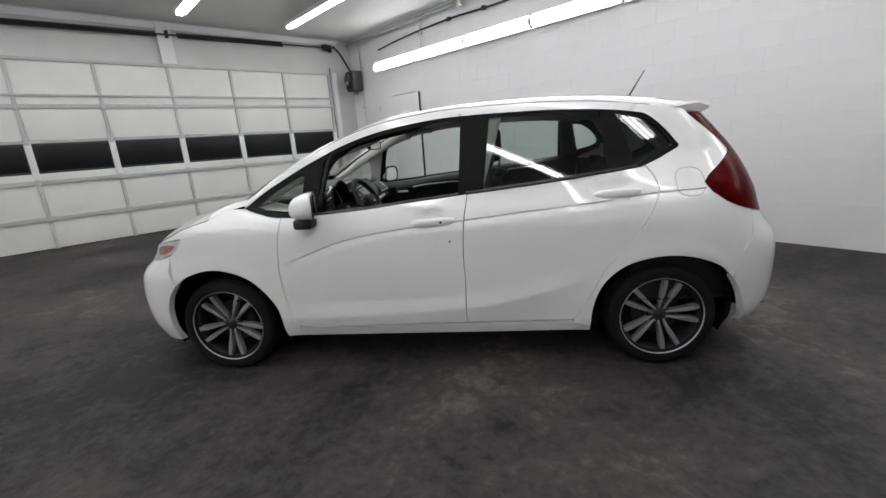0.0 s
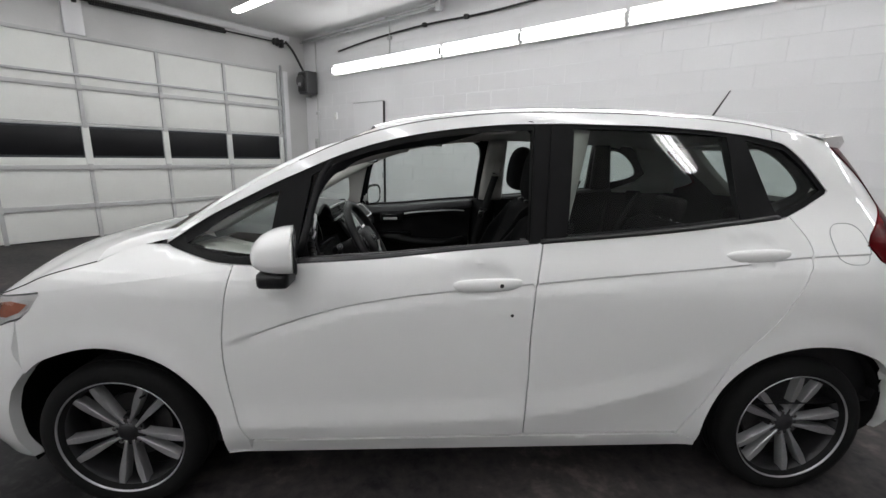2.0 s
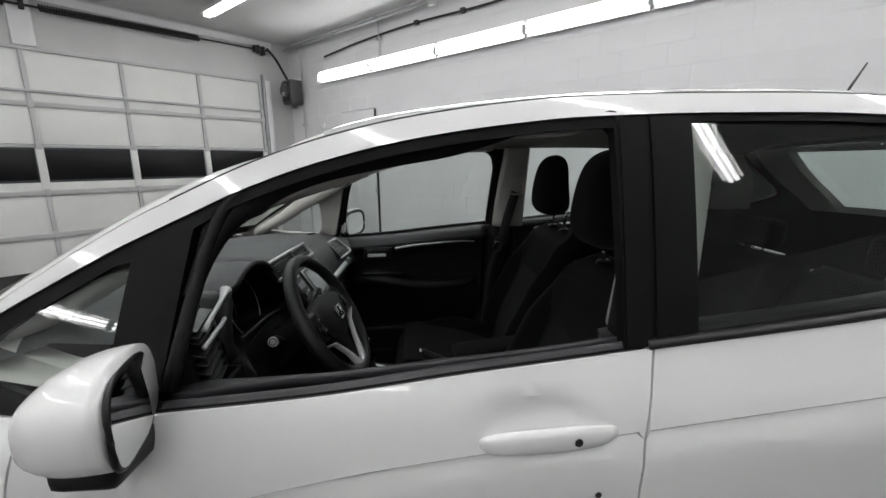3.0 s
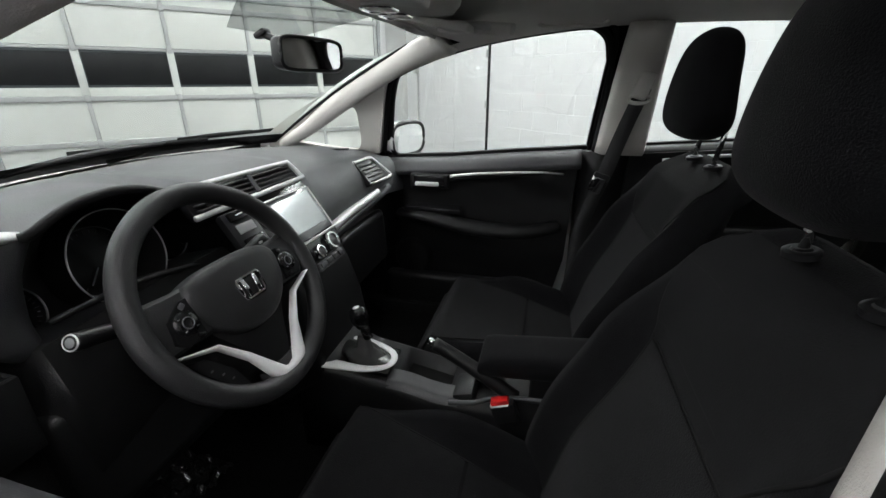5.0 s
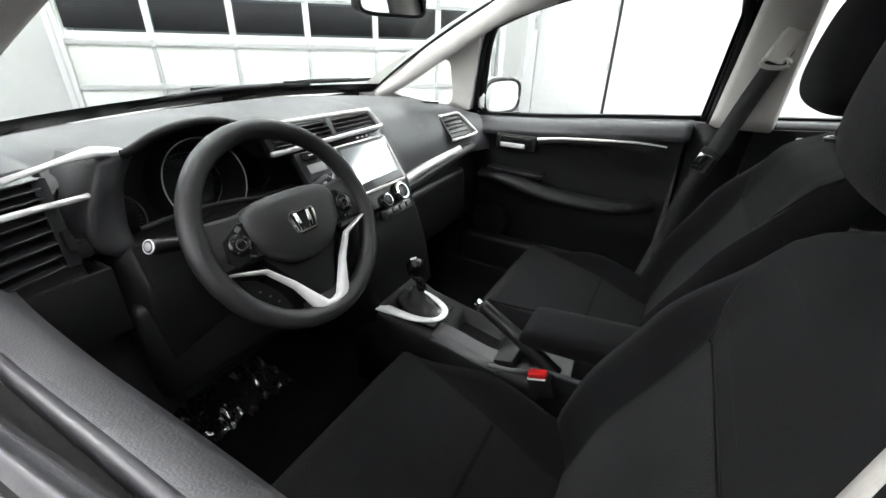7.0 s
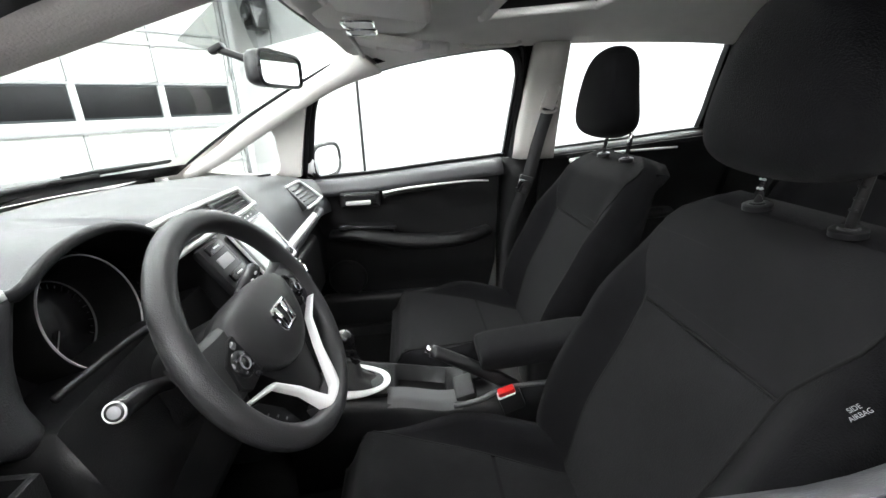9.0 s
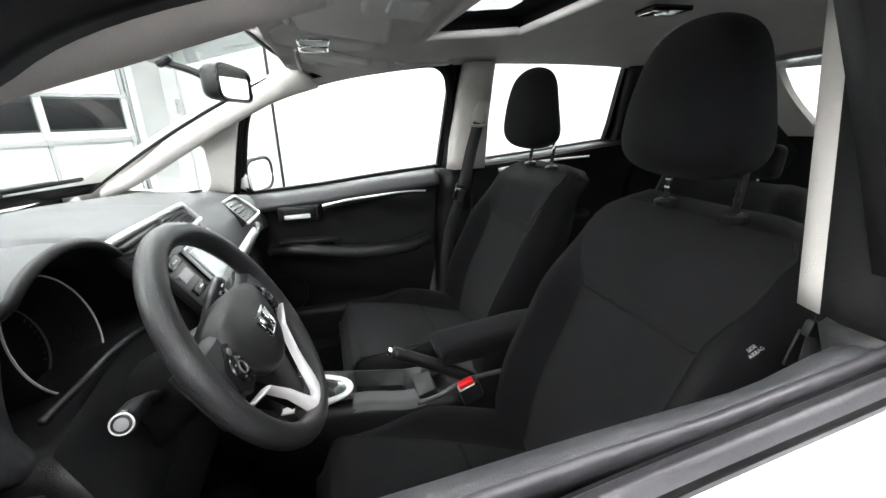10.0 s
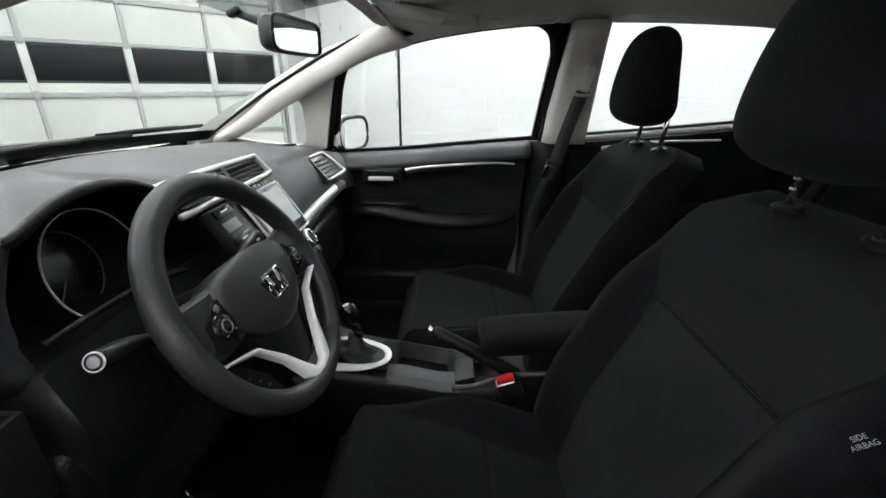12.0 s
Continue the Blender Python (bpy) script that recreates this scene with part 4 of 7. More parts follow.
def build_top(car):
    # bonnet
    def hood(x, v):
        ze = HOOD_LINE(x)
        ye = half(x, ze) - 0.0002
        return (x, v * ye, ze + (max(HOOD_MID(x), ze + 0.01) - ze) * (1 - abs(v) ** 2.6))
    vs = [math.copysign(1 - (1 - abs(v)) ** 1.7, v) for v in span(-1, 1, 41)]
    part("bonnet", sheet(hood, span(-1.84, -1.24, 30), vs), PAINT, car, "", 60)
    part("scuttle", sheet(lambda x, v: (x - 0.06 * (1 - v * v), v * 0.70, 0.945 + 0.05 * (x + 1.26) / 0.2 + 0.05 * (1 - v * v)), span(-1.26, -1.06, 5), span(-1, 1, 21)), TRIMB, car, "black cowl panel", 60)
    # roof with its glass sunroof
    def lifted(x, v):
        ye = half(min(x, 1.45), ditch_z(min(x, 1.45))) - 0.012
        y = v * ye
        lead = 0.08 * v * v * ease((0.1 - x) / 0.5)
        return (x + lead, y, roof(x + lead, y))
    out = [(-0.41, -1), (1.50, -1), (1.50, 1), (-0.41, 1)]
    hole = [(0.0, -0.52), (0.46, -0.52), (0.46, 0.52), (0.0, 0.52)]
    part("roof", panel(out, lifted, 0.06, (hole,)), PAINT, car, "", 60)
    sun = part("sunroof", panel([(0.003, -0.515), (0.457, -0.515), (0.457, 0.515), (0.003, 0.515)], lifted, 0.06), glass("sunroof_pane", (0.55, 0.60, 0.58)), car, "tinted glass sunroof")
    spoil = loft([[(1.36, y * 0.60, roof(1.36, y * 0.6) + 0.002) for y in span(-1, 1, 17)], [(1.49, y * 0.55, 1.449 - 0.028 * abs(y) ** 3) for y in span(-1, 1, 17)], [(1.588, y * 0.47, 1.418 - 0.018 * abs(y) ** 3) for y in span(-1, 1, 17)], [(1.586, y * 0.465, 1.408 - 0.018 * abs(y) ** 3) for y in span(-1, 1, 17)], [(1.53, y * 0.51, 1.392 - 0.02 * abs(y) ** 3) for y in span(-1, 1, 17)], [(1.44, y * 0.56, 1.398 - 0.02 * abs(y) ** 3) for y in span(-1, 1, 17)]], closed=False)
    for k in (-1, 1):
        spoil.faces.new([spoil.verts.new(q) for q in ((1.36, k * 0.60, roof(1.36, 0.6) + 0.002), (1.49, k * 0.55, 1.421), (1.588, k * 0.47, 1.40), (1.586, k * 0.465, 1.39), (1.53, k * 0.51, 1.372), (1.44, k * 0.56, 1.378))])
    part("roof_spoiler", spoil, PAINT, car, "", 45)
    ant = part("antenna", tube([(1.300, 0, 1.505), (1.395, 0, 1.665)], lambda t: 0.006 - 0.003 * t, 8), TRIMB, car, "black whip antenna")
    part("antenna_base", lathe([(0, 0.02), (0.012, 0.018), (0.03, 0.0)], pose(1.290, 0, 1.500), 16), TRIMB, ant)
    # windscreen
    def screen(u, v):
        bottom = Vector((-1.21 + 0.19 * v * v, v * 0.665, 1.035 - 0.004 * v * v))
        head = Vector((-0.415 + 0.085 * v * v, v * 0.55, 1.432 - 0.03 * v * v))
        p = bottom.lerp(head, u)
        return p + Vector((-0.25, 0, 0.44)).normalized() * 0.035 * 4 * u * (1 - u) * 0.6
    part("windscreen", sheet(screen, span(0, 1, 12), span(-1, 1, 21)), GLASSW, car, "", 60)
    for k in (-1, 1):
        outer = [(-1.242, half(-1.242, 0.953), 0.953), (-1.18, half(-1.18, 0.984), 0.984), (-1.12, half(-1.12, 1.0), 1.0)] + [(x, half(x, ditch_z(x)) - 0.003, ditch_z(x)) for x in span(-1.05, -0.36, 16)]
        inner = [(-1.245, 0.665, 0.972), (-1.19, 0.665, 0.995), (-1.115, 0.664, 1.018)] + [tuple(screen(u, 1.0)) for u in span(0, 1, 16)]
        def skin(t, w):
            a, b = Vector(outer[t]), Vector(inner[t])
            q = a.lerp(b, w)
            return (q.x, k * q.y, q.z + (0.022 * math.sin(math.pi * w) + 0.008 * w) * (1 - ease((t - 13) / 5)))
        part("pillar_skin", sheet(skin, range(len(outer)), span(0, 1, 7)), PAINT, car, "", 60)
        part("bonnet_gap", tube([Vector(hood(x, k * v)) + Vector((0, 0, 0.0006)) for x, v in [(-1.60 + 0.36 * t, 1.0) for t in span(0, 1, 18)]], 0.0018, 6), RUBBER, car, "thin bonnet shut line")
    part("screen_seal", tube([screen(u, 1.0) for u in span(0, 1, 14)] + [screen(1, v) for v in span(0.9, -0.9, 20)] + [screen(u, -1.0) for u in span(1, 0, 14)], 0.005, 6), SEAL, car, "black windscreen seal")
    part("screen_band", sheet(lambda u, v: Vector(screen(u, v)) - Vector((0, 0, 0.004)), span(0.0, 0.085, 3), span(-1, 1, 21)), GLOSSB, car, "black ceramic band")
    def band(a, b):
        y = (-0.06 - 0.16 * a) + (0.23 + 0.30 * a) * b
        return Vector(screen(0.785 + 0.215 * a, y / 0.575)) + Vector((0.25, 0, -0.44)).normalized() * 0.003
    part("shade_band", sheet(band, span(0, 1, 7), span(0, 1, 13)), glass("dotted_band", (0.60, 0.615, 0.61), 0.3), car, "grey dotted shade band behind the mirror", 80)
    for y0, y1, x1 in ((-0.30, 0.28, -1.12), (0.10, 0.60, -1.08)):
        w = part("wiper", tube(curve([(-1.20, y0, 1.035), (-1.13, (y0 + y1) / 2, 1.075), (x1, y1, 1.075)], 6), 0.008, 6), TRIMB, car, "black wiper")
        part("wiper_blade", tube([(x1 - 0.05, y1 - 0.30, 1.078), (x1 + 0.03, y1 + 0.10, 1.072)], 0.007, 6), RUBBER, w)
    # tailgate
    lamp_x = cubic([0.79, 0.846, 0.93, 1.02, 1.10, 1.185, 1.265, 1.38, 1.42], [1.81, 1.815, 1.84, 1.825, 1.775, 1.695, 1.607, 1.495, 1.46])

    def gate(u, v):
        z = 1.41 - 0.62 * u
        return wrap(1 if v > 0 else -1, False, -0.006)(abs(v) * u_of(lamp_x(z) - 0.004, z, False), z)
    part("tailgate_pane", sheet(gate, span(0.06, 0.46, 8), span(-0.72, 0.72, 21)), GLASSC, car, "tinted tailgate glass", 60)
    low = sheet(gate, span(0.46, 1.0, 8), span(-1, 1, 25))
    sheet(gate, span(0.0, 0.46, 6), span(-1.0, -0.72, 5), low)
    sheet(gate, span(0.0, 0.46, 6), span(0.72, 1.0, 5), low)
    sheet(gate, span(0.0, 0.06, 3), span(-0.72, 0.72, 15), low)
    part("tailgate", low, PAINT, car, "", 60)
    def lined_gate(u, v):
        p = gate(u, v)
        return (p[0] - 0.05, p[1] * 0.96, p[2])
    part("tailgate_trim", sheet(lined_gate, span(0.50, 1.0, 6), span(-1, 1, 17)), PLASTIC2, car, "black inner tailgate trim", 60)
    for a, b in ((-1.0, -0.74), (0.74, 1.0)):
        part("tailgate_side_trim", sheet(lined_gate, span(0.0, 0.50, 6), span(a, b, 5)), PILLAR, car, "light grey tailgate side trim", 60)
    part("grille", panel([(0, 0.50), (0.42, 0.56), (0.44, 0.66), (0, 0.64)] , wrap(-1, True, 0.004), 0.04), GLOSSB, car, "black front grille")
    part("grille", panel([(0, 0.50), (0.42, 0.56), (0.44, 0.66), (0, 0.64)] , wrap(1, True, 0.004), 0.04), GLOSSB, car, "black front grille")
    part("nose_panel", sheet(lambda u, v: Vector(wrap(1 if v > 0 else -1, True)(abs(v), 0.66)).lerp(Vector((-1.84, hood(-1.84, v * 1.0)[1], hood(-1.84, v)[2])), u), span(0, 1, 5), span(-0.55, 0.55, 17)), PAINT, car, "", 60)
    part("underbody", box((3.3, 1.16, 0.10), (0, 0, 0.24), 0.02), RUBBER, car, "black underbody")


def build_wheel(car, x, s, turn):
    """A 16 inch wheel: tyre, rim and five pairs of machined spokes."""
    hub = Matrix.Translation((x, s * 0.737, 0.305)) @ pose(0, 0, 0, 90 * (1 if s < 0 else -1), 0, 0) @ pose(0, 0, 0, 0, 0, turn)
    tyre = lathe([(0.2050, -0.085), (0.2274, -0.092), (0.2540, -0.094), (0.2739, -0.088), (0.2838, -0.070), (0.2868, -0.055), (0.2830, -0.053), (0.2830, -0.047), (0.2876, -0.045), (0.2880, -0.018), (0.2838, -0.016), (0.2838, -0.010), (0.2880, -0.008), (0.2880, 0.008), (0.2838, 0.010), (0.2838, 0.016), (0.2880, 0.018), (0.2876, 0.045), (0.2830, 0.047), (0.2830, 0.053), (0.2868, 0.055), (0.2838, 0.070), (0.2739, 0.088), (0.2540, 0.094), (0.2307, 0.093), (0.2158, 0.085), (0.2050, 0.07)], hub, 72)
    w = part("wheel", tyre, RUBBER, car, "black tyre on a dark machined alloy wheel", 50)
    part("rim", lathe([(0.20, -0.085), (0.198, 0.0), (0.199, 0.05), (0.208, 0.072), (0.217, 0.084), (0.2205, 0.083), (0.2195, 0.076), (0.2115, 0.070)], hub, 72), ALLOYD, w, "dark alloy rim", 60)
    part("rim_lip", lathe([(0.2160, 0.0870), (0.2180, 0.0915), (0.2208, 0.0920), (0.2222, 0.0900)], hub, 72), ALLOY, w, "machined rim lip", 60)
    part("brake_disc", lathe([(0.05, 0.0), (0.13, 0.0), (0.13, -0.02), (0.05, -0.02)], hub, 40), DARKST, w)
    part("backing", lathe([(0.0, -0.03), (0.199, -0.03)], hub, 40), RUBBER, w)
    part("hub", lathe([(0, 0.060), (0.024, 0.060), (0.033, 0.056), (0.04, 0.048), (0.058, 0.044), (0.062, 0.03), (0.06, 0.0)], hub, 40), ALLOYD, w, "dark wheel hub", 50)
    part("cap", lathe([(0, 0.0655), (0.018, 0.065), (0.026, 0.061)], hub, 28), ALLOYD, w, "dark centre cap")
    for k in range(5):
        nut = Matrix.Rotation(math.radians(72 * k + 36), 4, "Z")
        part("wheel_nut", lathe([(0, 0.056), (0.008, 0.055), (0.0095, 0.045), (0.0095, 0.038)], hub @ nut @ Matrix.Translation((0.047, 0, 0)), 8), CHROME, w)
    for k in range(10):
        side_of = -1 if k % 2 else 1
        base = math.radians(72 * (k // 2))
        sp = bmesh.new()
        rings = []
        for t in span(0, 1, 9):
            r = 0.034 + 0.178 * t
            off = side_of * (0.0125 + 0.030 * t ** 1.15)
            hw = 0.0050 + 0.0085 * ease(t / 0.75) - 0.003 * ease((t - 0.75) / 0.25)
            z = 0.052 + 0.013 * math.sin(math.pi * t * 0.6) + 0.006 * t
            d = Vector((math.cos(base), math.sin(base), 0))
            n = Vector((-d.y, d.x, 0))
            c = d * math.sqrt(max(1e-6, r * r - off * off)) + n * off
            rings.append([c + n * hw + Vector((0, 0, z - 0.003)), c + n * (hw - 0.002) + Vector((0, 0, z)), c - n * (hw - 0.002) + Vector((0, 0, z)), c - n * hw + Vector((0, 0, z - 0.003)), c - n * (hw + 0.002) + Vector((0, 0, z - 0.035)), c + n * (hw + 0.002) + Vector((0, 0, z - 0.035))])
        loft(rings, bm=sp)
        bmesh.ops.recalc_face_normals(sp, faces=sp.faces)
        bmesh.ops.transform(sp, matrix=hub, verts=sp.verts)
        part("spoke", sp, ALLOY, w, "machined spoke", 30)
    part("valve", tube([(hub @ Vector((0.17, 0.02, 0.055))), (hub @ Vector((0.178, 0.022, 0.085)))], 0.004, 6), RUBBER, w)

# ---------------------------------------------------------------- the cabin
def build_shell_inside(car):
    # floor pan, bulkhead and load floor
    fl = sheet(lambda x, y: (x, y, 0.33 + 0.07 * math.exp(-(y / 0.14) ** 2) + 0.22 * ease((-0.75 - x) / 0.35)), span(-1.15, 1.85, 31), span(-0.72, 0.72, 21))
    part("carpet", fl, CARPET, car, "black carpet", 80)
    part("bulkhead", sheet(lambda z, y: (-1.12, y, z), span(0.3, 1.02, 6), span(-0.70, 0.70, 5)), CARPET, car, "black bulkhead")
    # headliner with the sunroof opening
    def lined(x, y):
        return (x, y, roof(x, y) - 0.052 - 0.010 * ease((abs(y) - 0.45) / 0.15))
    def edge(x):
        return half(x, ditch_z(x) - 0.03) - 0.075
    out = [(x, -edge(x)) for x in span(-0.24, 1.40, 20)] + [(x, edge(x)) for x in span(1.40, -0.24, 20)] + [(-0.30, 0.50), (-0.335, 0.475), (-0.350, 0.42), (-0.358, 0.2), (-0.362, 0.0), (-0.358, -0.2), (-0.350, -0.42), (-0.335, -0.475), (-0.30, -0.50)]
    hole = [(0.045, -0.285), (0.315, -0.285), (0.33, -0.27), (0.33, 0.27), (0.315, 0.285), (0.045, 0.285), (0.03, 0.27), (0.03, -0.27)]
    part("headliner", panel(out, lined, 0.04, (hole,)), LINER, car, "light grey cloth headliner", 80)
    ringp = curve([Vector((x, y, roof(x, y) - 0.056)) for x, y in hole], 3, True)
    part("sunroof_trim", tube(ringp, 0.012, 8, True), LINER, car, "light grey sunroof trim", 80)
    well = bmesh.new()
    for (x0, y0), (x1, y1) in zip(hole, hole[1:] + hole[:1]):
        a, b = Vector((x0, y0, roof(x0, y0) - 0.05)), Vector((x1, y1, roof(x1, y1) - 0.05))
        up = Vector((0, 0, 0.045))
        well.faces.new([well.verts.new(p) for p in (a, b, b + up, a + up)])
    part("sunroof_well", well, RUBBER, car, "black sunroof frame")
    inner = [(0.035, -0.205), (0.245, -0.205), (0.255, -0.195), (0.255, 0.195), (0.245, 0.205), (0.035, 0.205)]
    fr = panel([(-0.03, -0.42), (0.49, -0.42), (0.49, 0.42), (-0.03, 0.42)], lambda x, y: (x, y, roof(x, y) - 0.016), 0.05, (inner,))
    part("sunroof_frame", fr, RUBBER, car, "black sunroof frame")
    for s in (-1, 1):
        # pillars: front pair with a quarter pane between, centre and rear
        edge_line = curve([(-0.98, 0.640, 1.04), (-0.86, 0.622, 1.110), (-0.70, 0.612, 1.225), (-0.52, 0.582, 1.318), (-0.40, 0.556, 1.376), (-0.33, 0.535, 1.402)], 5)
        low_line = curve([(-0.99, 0.665, 1.00), (-0.86, 0.650, 1.055), (-0.70, 0.632, 1.145), (-0.52, 0.600, 1.240), (-0.395, 0.596 if s < 0 else 0.584, 1.281 if s < 0 else 1.298), (-0.263, 0.590 if s < 0 else 0.578, 1.321 if s < 0 else 1.336)], 5)
        rings = []
        for a, b in zip(edge_line, low_line):
            m = a.lerp(b, 0.5)
            rings.append([(p.x, s * p.y, p.z) for p in (a + Vector((0, 0.05, 0.012)), a, a.lerp(b, 0.18) - Vector((0, 0.012, 0)), m - Vector((0, 0.020, 0.004)), a.lerp(b, 0.85) - Vector((0, 0.012, 0.004)), b, b + Vector((0, 0.05, 0.022)), m + Vector((0, 0.05, 0.02)))])
        part("front_pillar_trim", loft(rings), PILLAR, car, "light grey front pillar trim", 80)
        web = [(-1.06, 1.0), (-1.06, 1.05), (-0.93, 1.13), (-0.75, 1.225), (-0.55, 1.32), (-0.40, 1.38), (-0.36, 1.372), (-0.47, 1.312), (-0.535, 1.268), (-0.556, 1.19), (-0.612, 0.985), (-0.70, 0.972)]
        gap = curve([Vector(p).to_3d() for p in [(-0.684, 1.166), (-0.668, 1.10), (-0.680, 1.015), (-0.73, 1.0), (-0.86, 1.018), (-0.945, 1.045), (-0.84, 1.108)]], 4, True)
        part("quarter_trim", panel(web, side(s, 0.062), 0.03, ([tuple(p)[:2] for p in gap],), side(s, 0.02)), PILLAR, car, "light grey quarter window trim", 60)
        def post(name, low0, low1, hi0, hi1, z0, z1, d0, d1, material=PILLAR_DIM, label="light grey centre pillar trim"):
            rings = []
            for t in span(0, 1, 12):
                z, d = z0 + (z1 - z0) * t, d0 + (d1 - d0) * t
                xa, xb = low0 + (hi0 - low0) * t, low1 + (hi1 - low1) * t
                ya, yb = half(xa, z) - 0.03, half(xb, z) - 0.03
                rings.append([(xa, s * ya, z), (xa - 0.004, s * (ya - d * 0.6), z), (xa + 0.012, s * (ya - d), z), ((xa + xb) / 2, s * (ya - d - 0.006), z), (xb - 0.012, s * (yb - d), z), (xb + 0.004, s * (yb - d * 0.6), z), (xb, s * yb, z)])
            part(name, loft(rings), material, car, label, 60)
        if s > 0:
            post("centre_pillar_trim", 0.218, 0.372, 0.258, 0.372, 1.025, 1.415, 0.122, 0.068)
        else:
            rings = []
            strip = []
            for z in span(1.022, 1.415, 14):
                d = z - 1.03
                x0, y0, x1, y1 = 0.211 + 0.26 * d, 0.692 - 0.2875 * d, 0.219 + 0.3125 * d, 0.665 - 0.328 * d
                o = half(x0, z) - 0.03
                rings.append([(x0 + 0.010, s * o, z), (x0 + 0.002, s * (y0 + 0.012), z), (x0, s * y0, z), (x0 * 0.5 + x1 * 0.5 - 0.001, s * (y0 + y1) / 2, z), (x1, s * y1, z), (x1 + 0.010, s * (y1 - 0.006), z), (x1 + 0.055, s * (y1 - 0.008), z), (x1 + 0.090, s * (y1 + 0.006), z), (x1 + 0.100, s * o, z)])
                strip.append([(x0 + 0.001, s * (y0 + 0.001), z), (x0 - 0.003, s * (y0 + 0.005), z), (x0 - 0.012, s * (y0 + 0.026), z), (x0 - 0.012, s * (half(x0, z) - 0.026), z), (x0 + 0.008, s * (half(x0, z) - 0.026), z), (x0 + 0.008, s * (y0 + 0.003), z)])
            part("centre_pillar_trim", loft(rings), PILLAR_DIM, car, "light grey centre pillar trim", 60)
            part("opening_seal", loft(strip), RUBBER, car, "black door opening seal", 60)
        # Pillar trim blackened: the dark rear cabin's shade is put into its colour.
        post("rear_pillar_trim", 1.0, 1.13, 0.965, 1.05, 1.08, 1.40, 0.05, 0.05, PLASTIC2, "rear pillar trim blackened for shade")
        part("kick_panel", box((0.42, 0.02, 0.56), (-0.80, s * 0.705, 0.64), 0.005, 1), PLASTIC2, car, "black footwell side trim")
        low = loft([[(x, s * (half(x, z) - i), z) for x, i in ((0.17, 0.05), (0.18, 0.10), (0.25, 0.12), (0.33, 0.10), (0.34, 0.05))] for z in span(0.35, 1.025, 8)])
        part("centre_pillar_foot", low, PLASTIC2, car, "black lower pillar trim", 60)
        lowq = [(1.10, 0.40), (1.60, 0.40), (1.66, 0.9), (1.56, 1.085), (1.13, 1.085)]
        part("load_trim", panel(lowq, side(s, 0.07), 0.06, (), side(s, 0.03)), PLASTIC2, car, "black load bay side trim", 60)
        ringq = [(1.00, 1.10), (1.13, 1.10), (1.36, 1.20), (1.28, 1.33), (1.19, 1.39), (0.98, 1.405)]
        openq = [tuple(p)[:2] for p in curve([Vector(p).to_3d() for p in [(1.09, 1.165), (1.19, 1.175), (1.265, 1.215), (1.22, 1.295), (1.13, 1.355), (1.05, 1.35), (1.045, 1.25)]], 5, True)]
        part("quarter_window_trim", panel(ringq, side(s, 0.045), 0.04, (openq,), side(s, 0.03)), PLASTIC2, car, "dark rear quarter window trim", 60)
        rearq = [(1.13, 1.09), (1.56, 1.09), (1.48, 1.28), (1.40, 1.36), (1.20, 1.40), (1.33, 1.22), (1.26, 1.14), (1.13, 1.10)]
        part("rear_quarter_trim", panel(rearq, side(s, 0.065), 0.06, (), side(s, 0.03)), PILLAR, car, "light grey rear quarter trim", 60)
        # liner between the roof and the door openings
        def cant(x, w):
            a = Vector(lined(x, edge(x) - 0.012)) - Vector((0, 0, 0.001))
            tz = top_z(x) - 0.020
            b = Vector((x, half(x, tz) - 0.036, tz))
            q = a.lerp(b, w)
            return (q.x, s * (q.y - 0.010 * math.sin(math.pi * w)), q.z + 0.004 * math.sin(math.pi * w))
        part("cant_rail_trim", sheet(cant, span(-0.36, 1.12, 40), span(0, 1, 6)), LINER, car, "light grey roof side trim", 80)
        # weather strips round the front door opening
        seal = [(-0.60, 0.985), (-0.545, 1.20), (-0.50, 1.285), (-0.40, 1.345), (-0.2, 1.392), (0.0, 1.415), (0.14, 1.424), (0.223, 1.40), (0.222, 1.25), (0.202, 1.00)]
        part("door_seal", tube(curve([(x, s * (half(x, z) - 0.034), z) for x, z in seal], 6), 0.009, 8), SEAL, car, "black rubber door seal", 80)
        sash = [(-0.585, 0.975), (-0.53, 1.21), (-0.478, 1.296), (-0.38, 1.348), (-0.2, 1.386), (0.0, 1.411), (0.17, 1.422), (0.232, 1.41), (0.228, 1.25), (0.213, 1.00)]
        if s > 0:
            sash = sash[:6] + [(0.10, 1.417), (0.165, 1.405), (0.203, 1.378), (0.219, 1.335)] + sash[8:]
        line = curve([(x, 0, z) for x, z in sash], 6)
        n = len(line)
        rings = []
        for i, p in enumerate(line):
            deep = (0.056 if s < 0 else 0.034) + (0.016 * ease((p.x - 0.1) / 0.08) + (0.045 * ease((1.15 - p.z) / 0.13) if s > 0 else 0.0) if p.x > 0 else 0) - 0.025 * ease((0.2 - i / (n - 1)) / 0.15)
            d = line[min(i + 1, n - 1)] - line[max(i - 1, 0)]
            nx, nz = -d.z / d.length * 0.010, d.x / d.length * 0.010
            y = half(p.x, p.z)
            th = 0.6 + (4.2 * ease((p.x + 0.56) / 0.08) * ease((0.16 - p.x) / 0.3) if s < 0 else 0.0)
            rings.append([(p.x + nx, s * (y - 0.014), p.z + nz + 0.004), (p.x + nx, s * (y - deep), p.z + nz + 0.004), (p.x - nx * th, s * (y - deep + 0.004), p.z - nz * th + 0.004), (p.x - nx * th, s * (y - 0.014), p.z - nz * th + 0.004)])
        part("door_frame", loft(rings), SEAL, car, "black door frame and weather strip", 80)
        part("door_sash", tube(curve([(x, s * (half(x, z) - 0.020), z + 0.006) for x, z in sash], 6), 0.014, 10, flat=0.9), SEAL, car, "black door sash", 80)


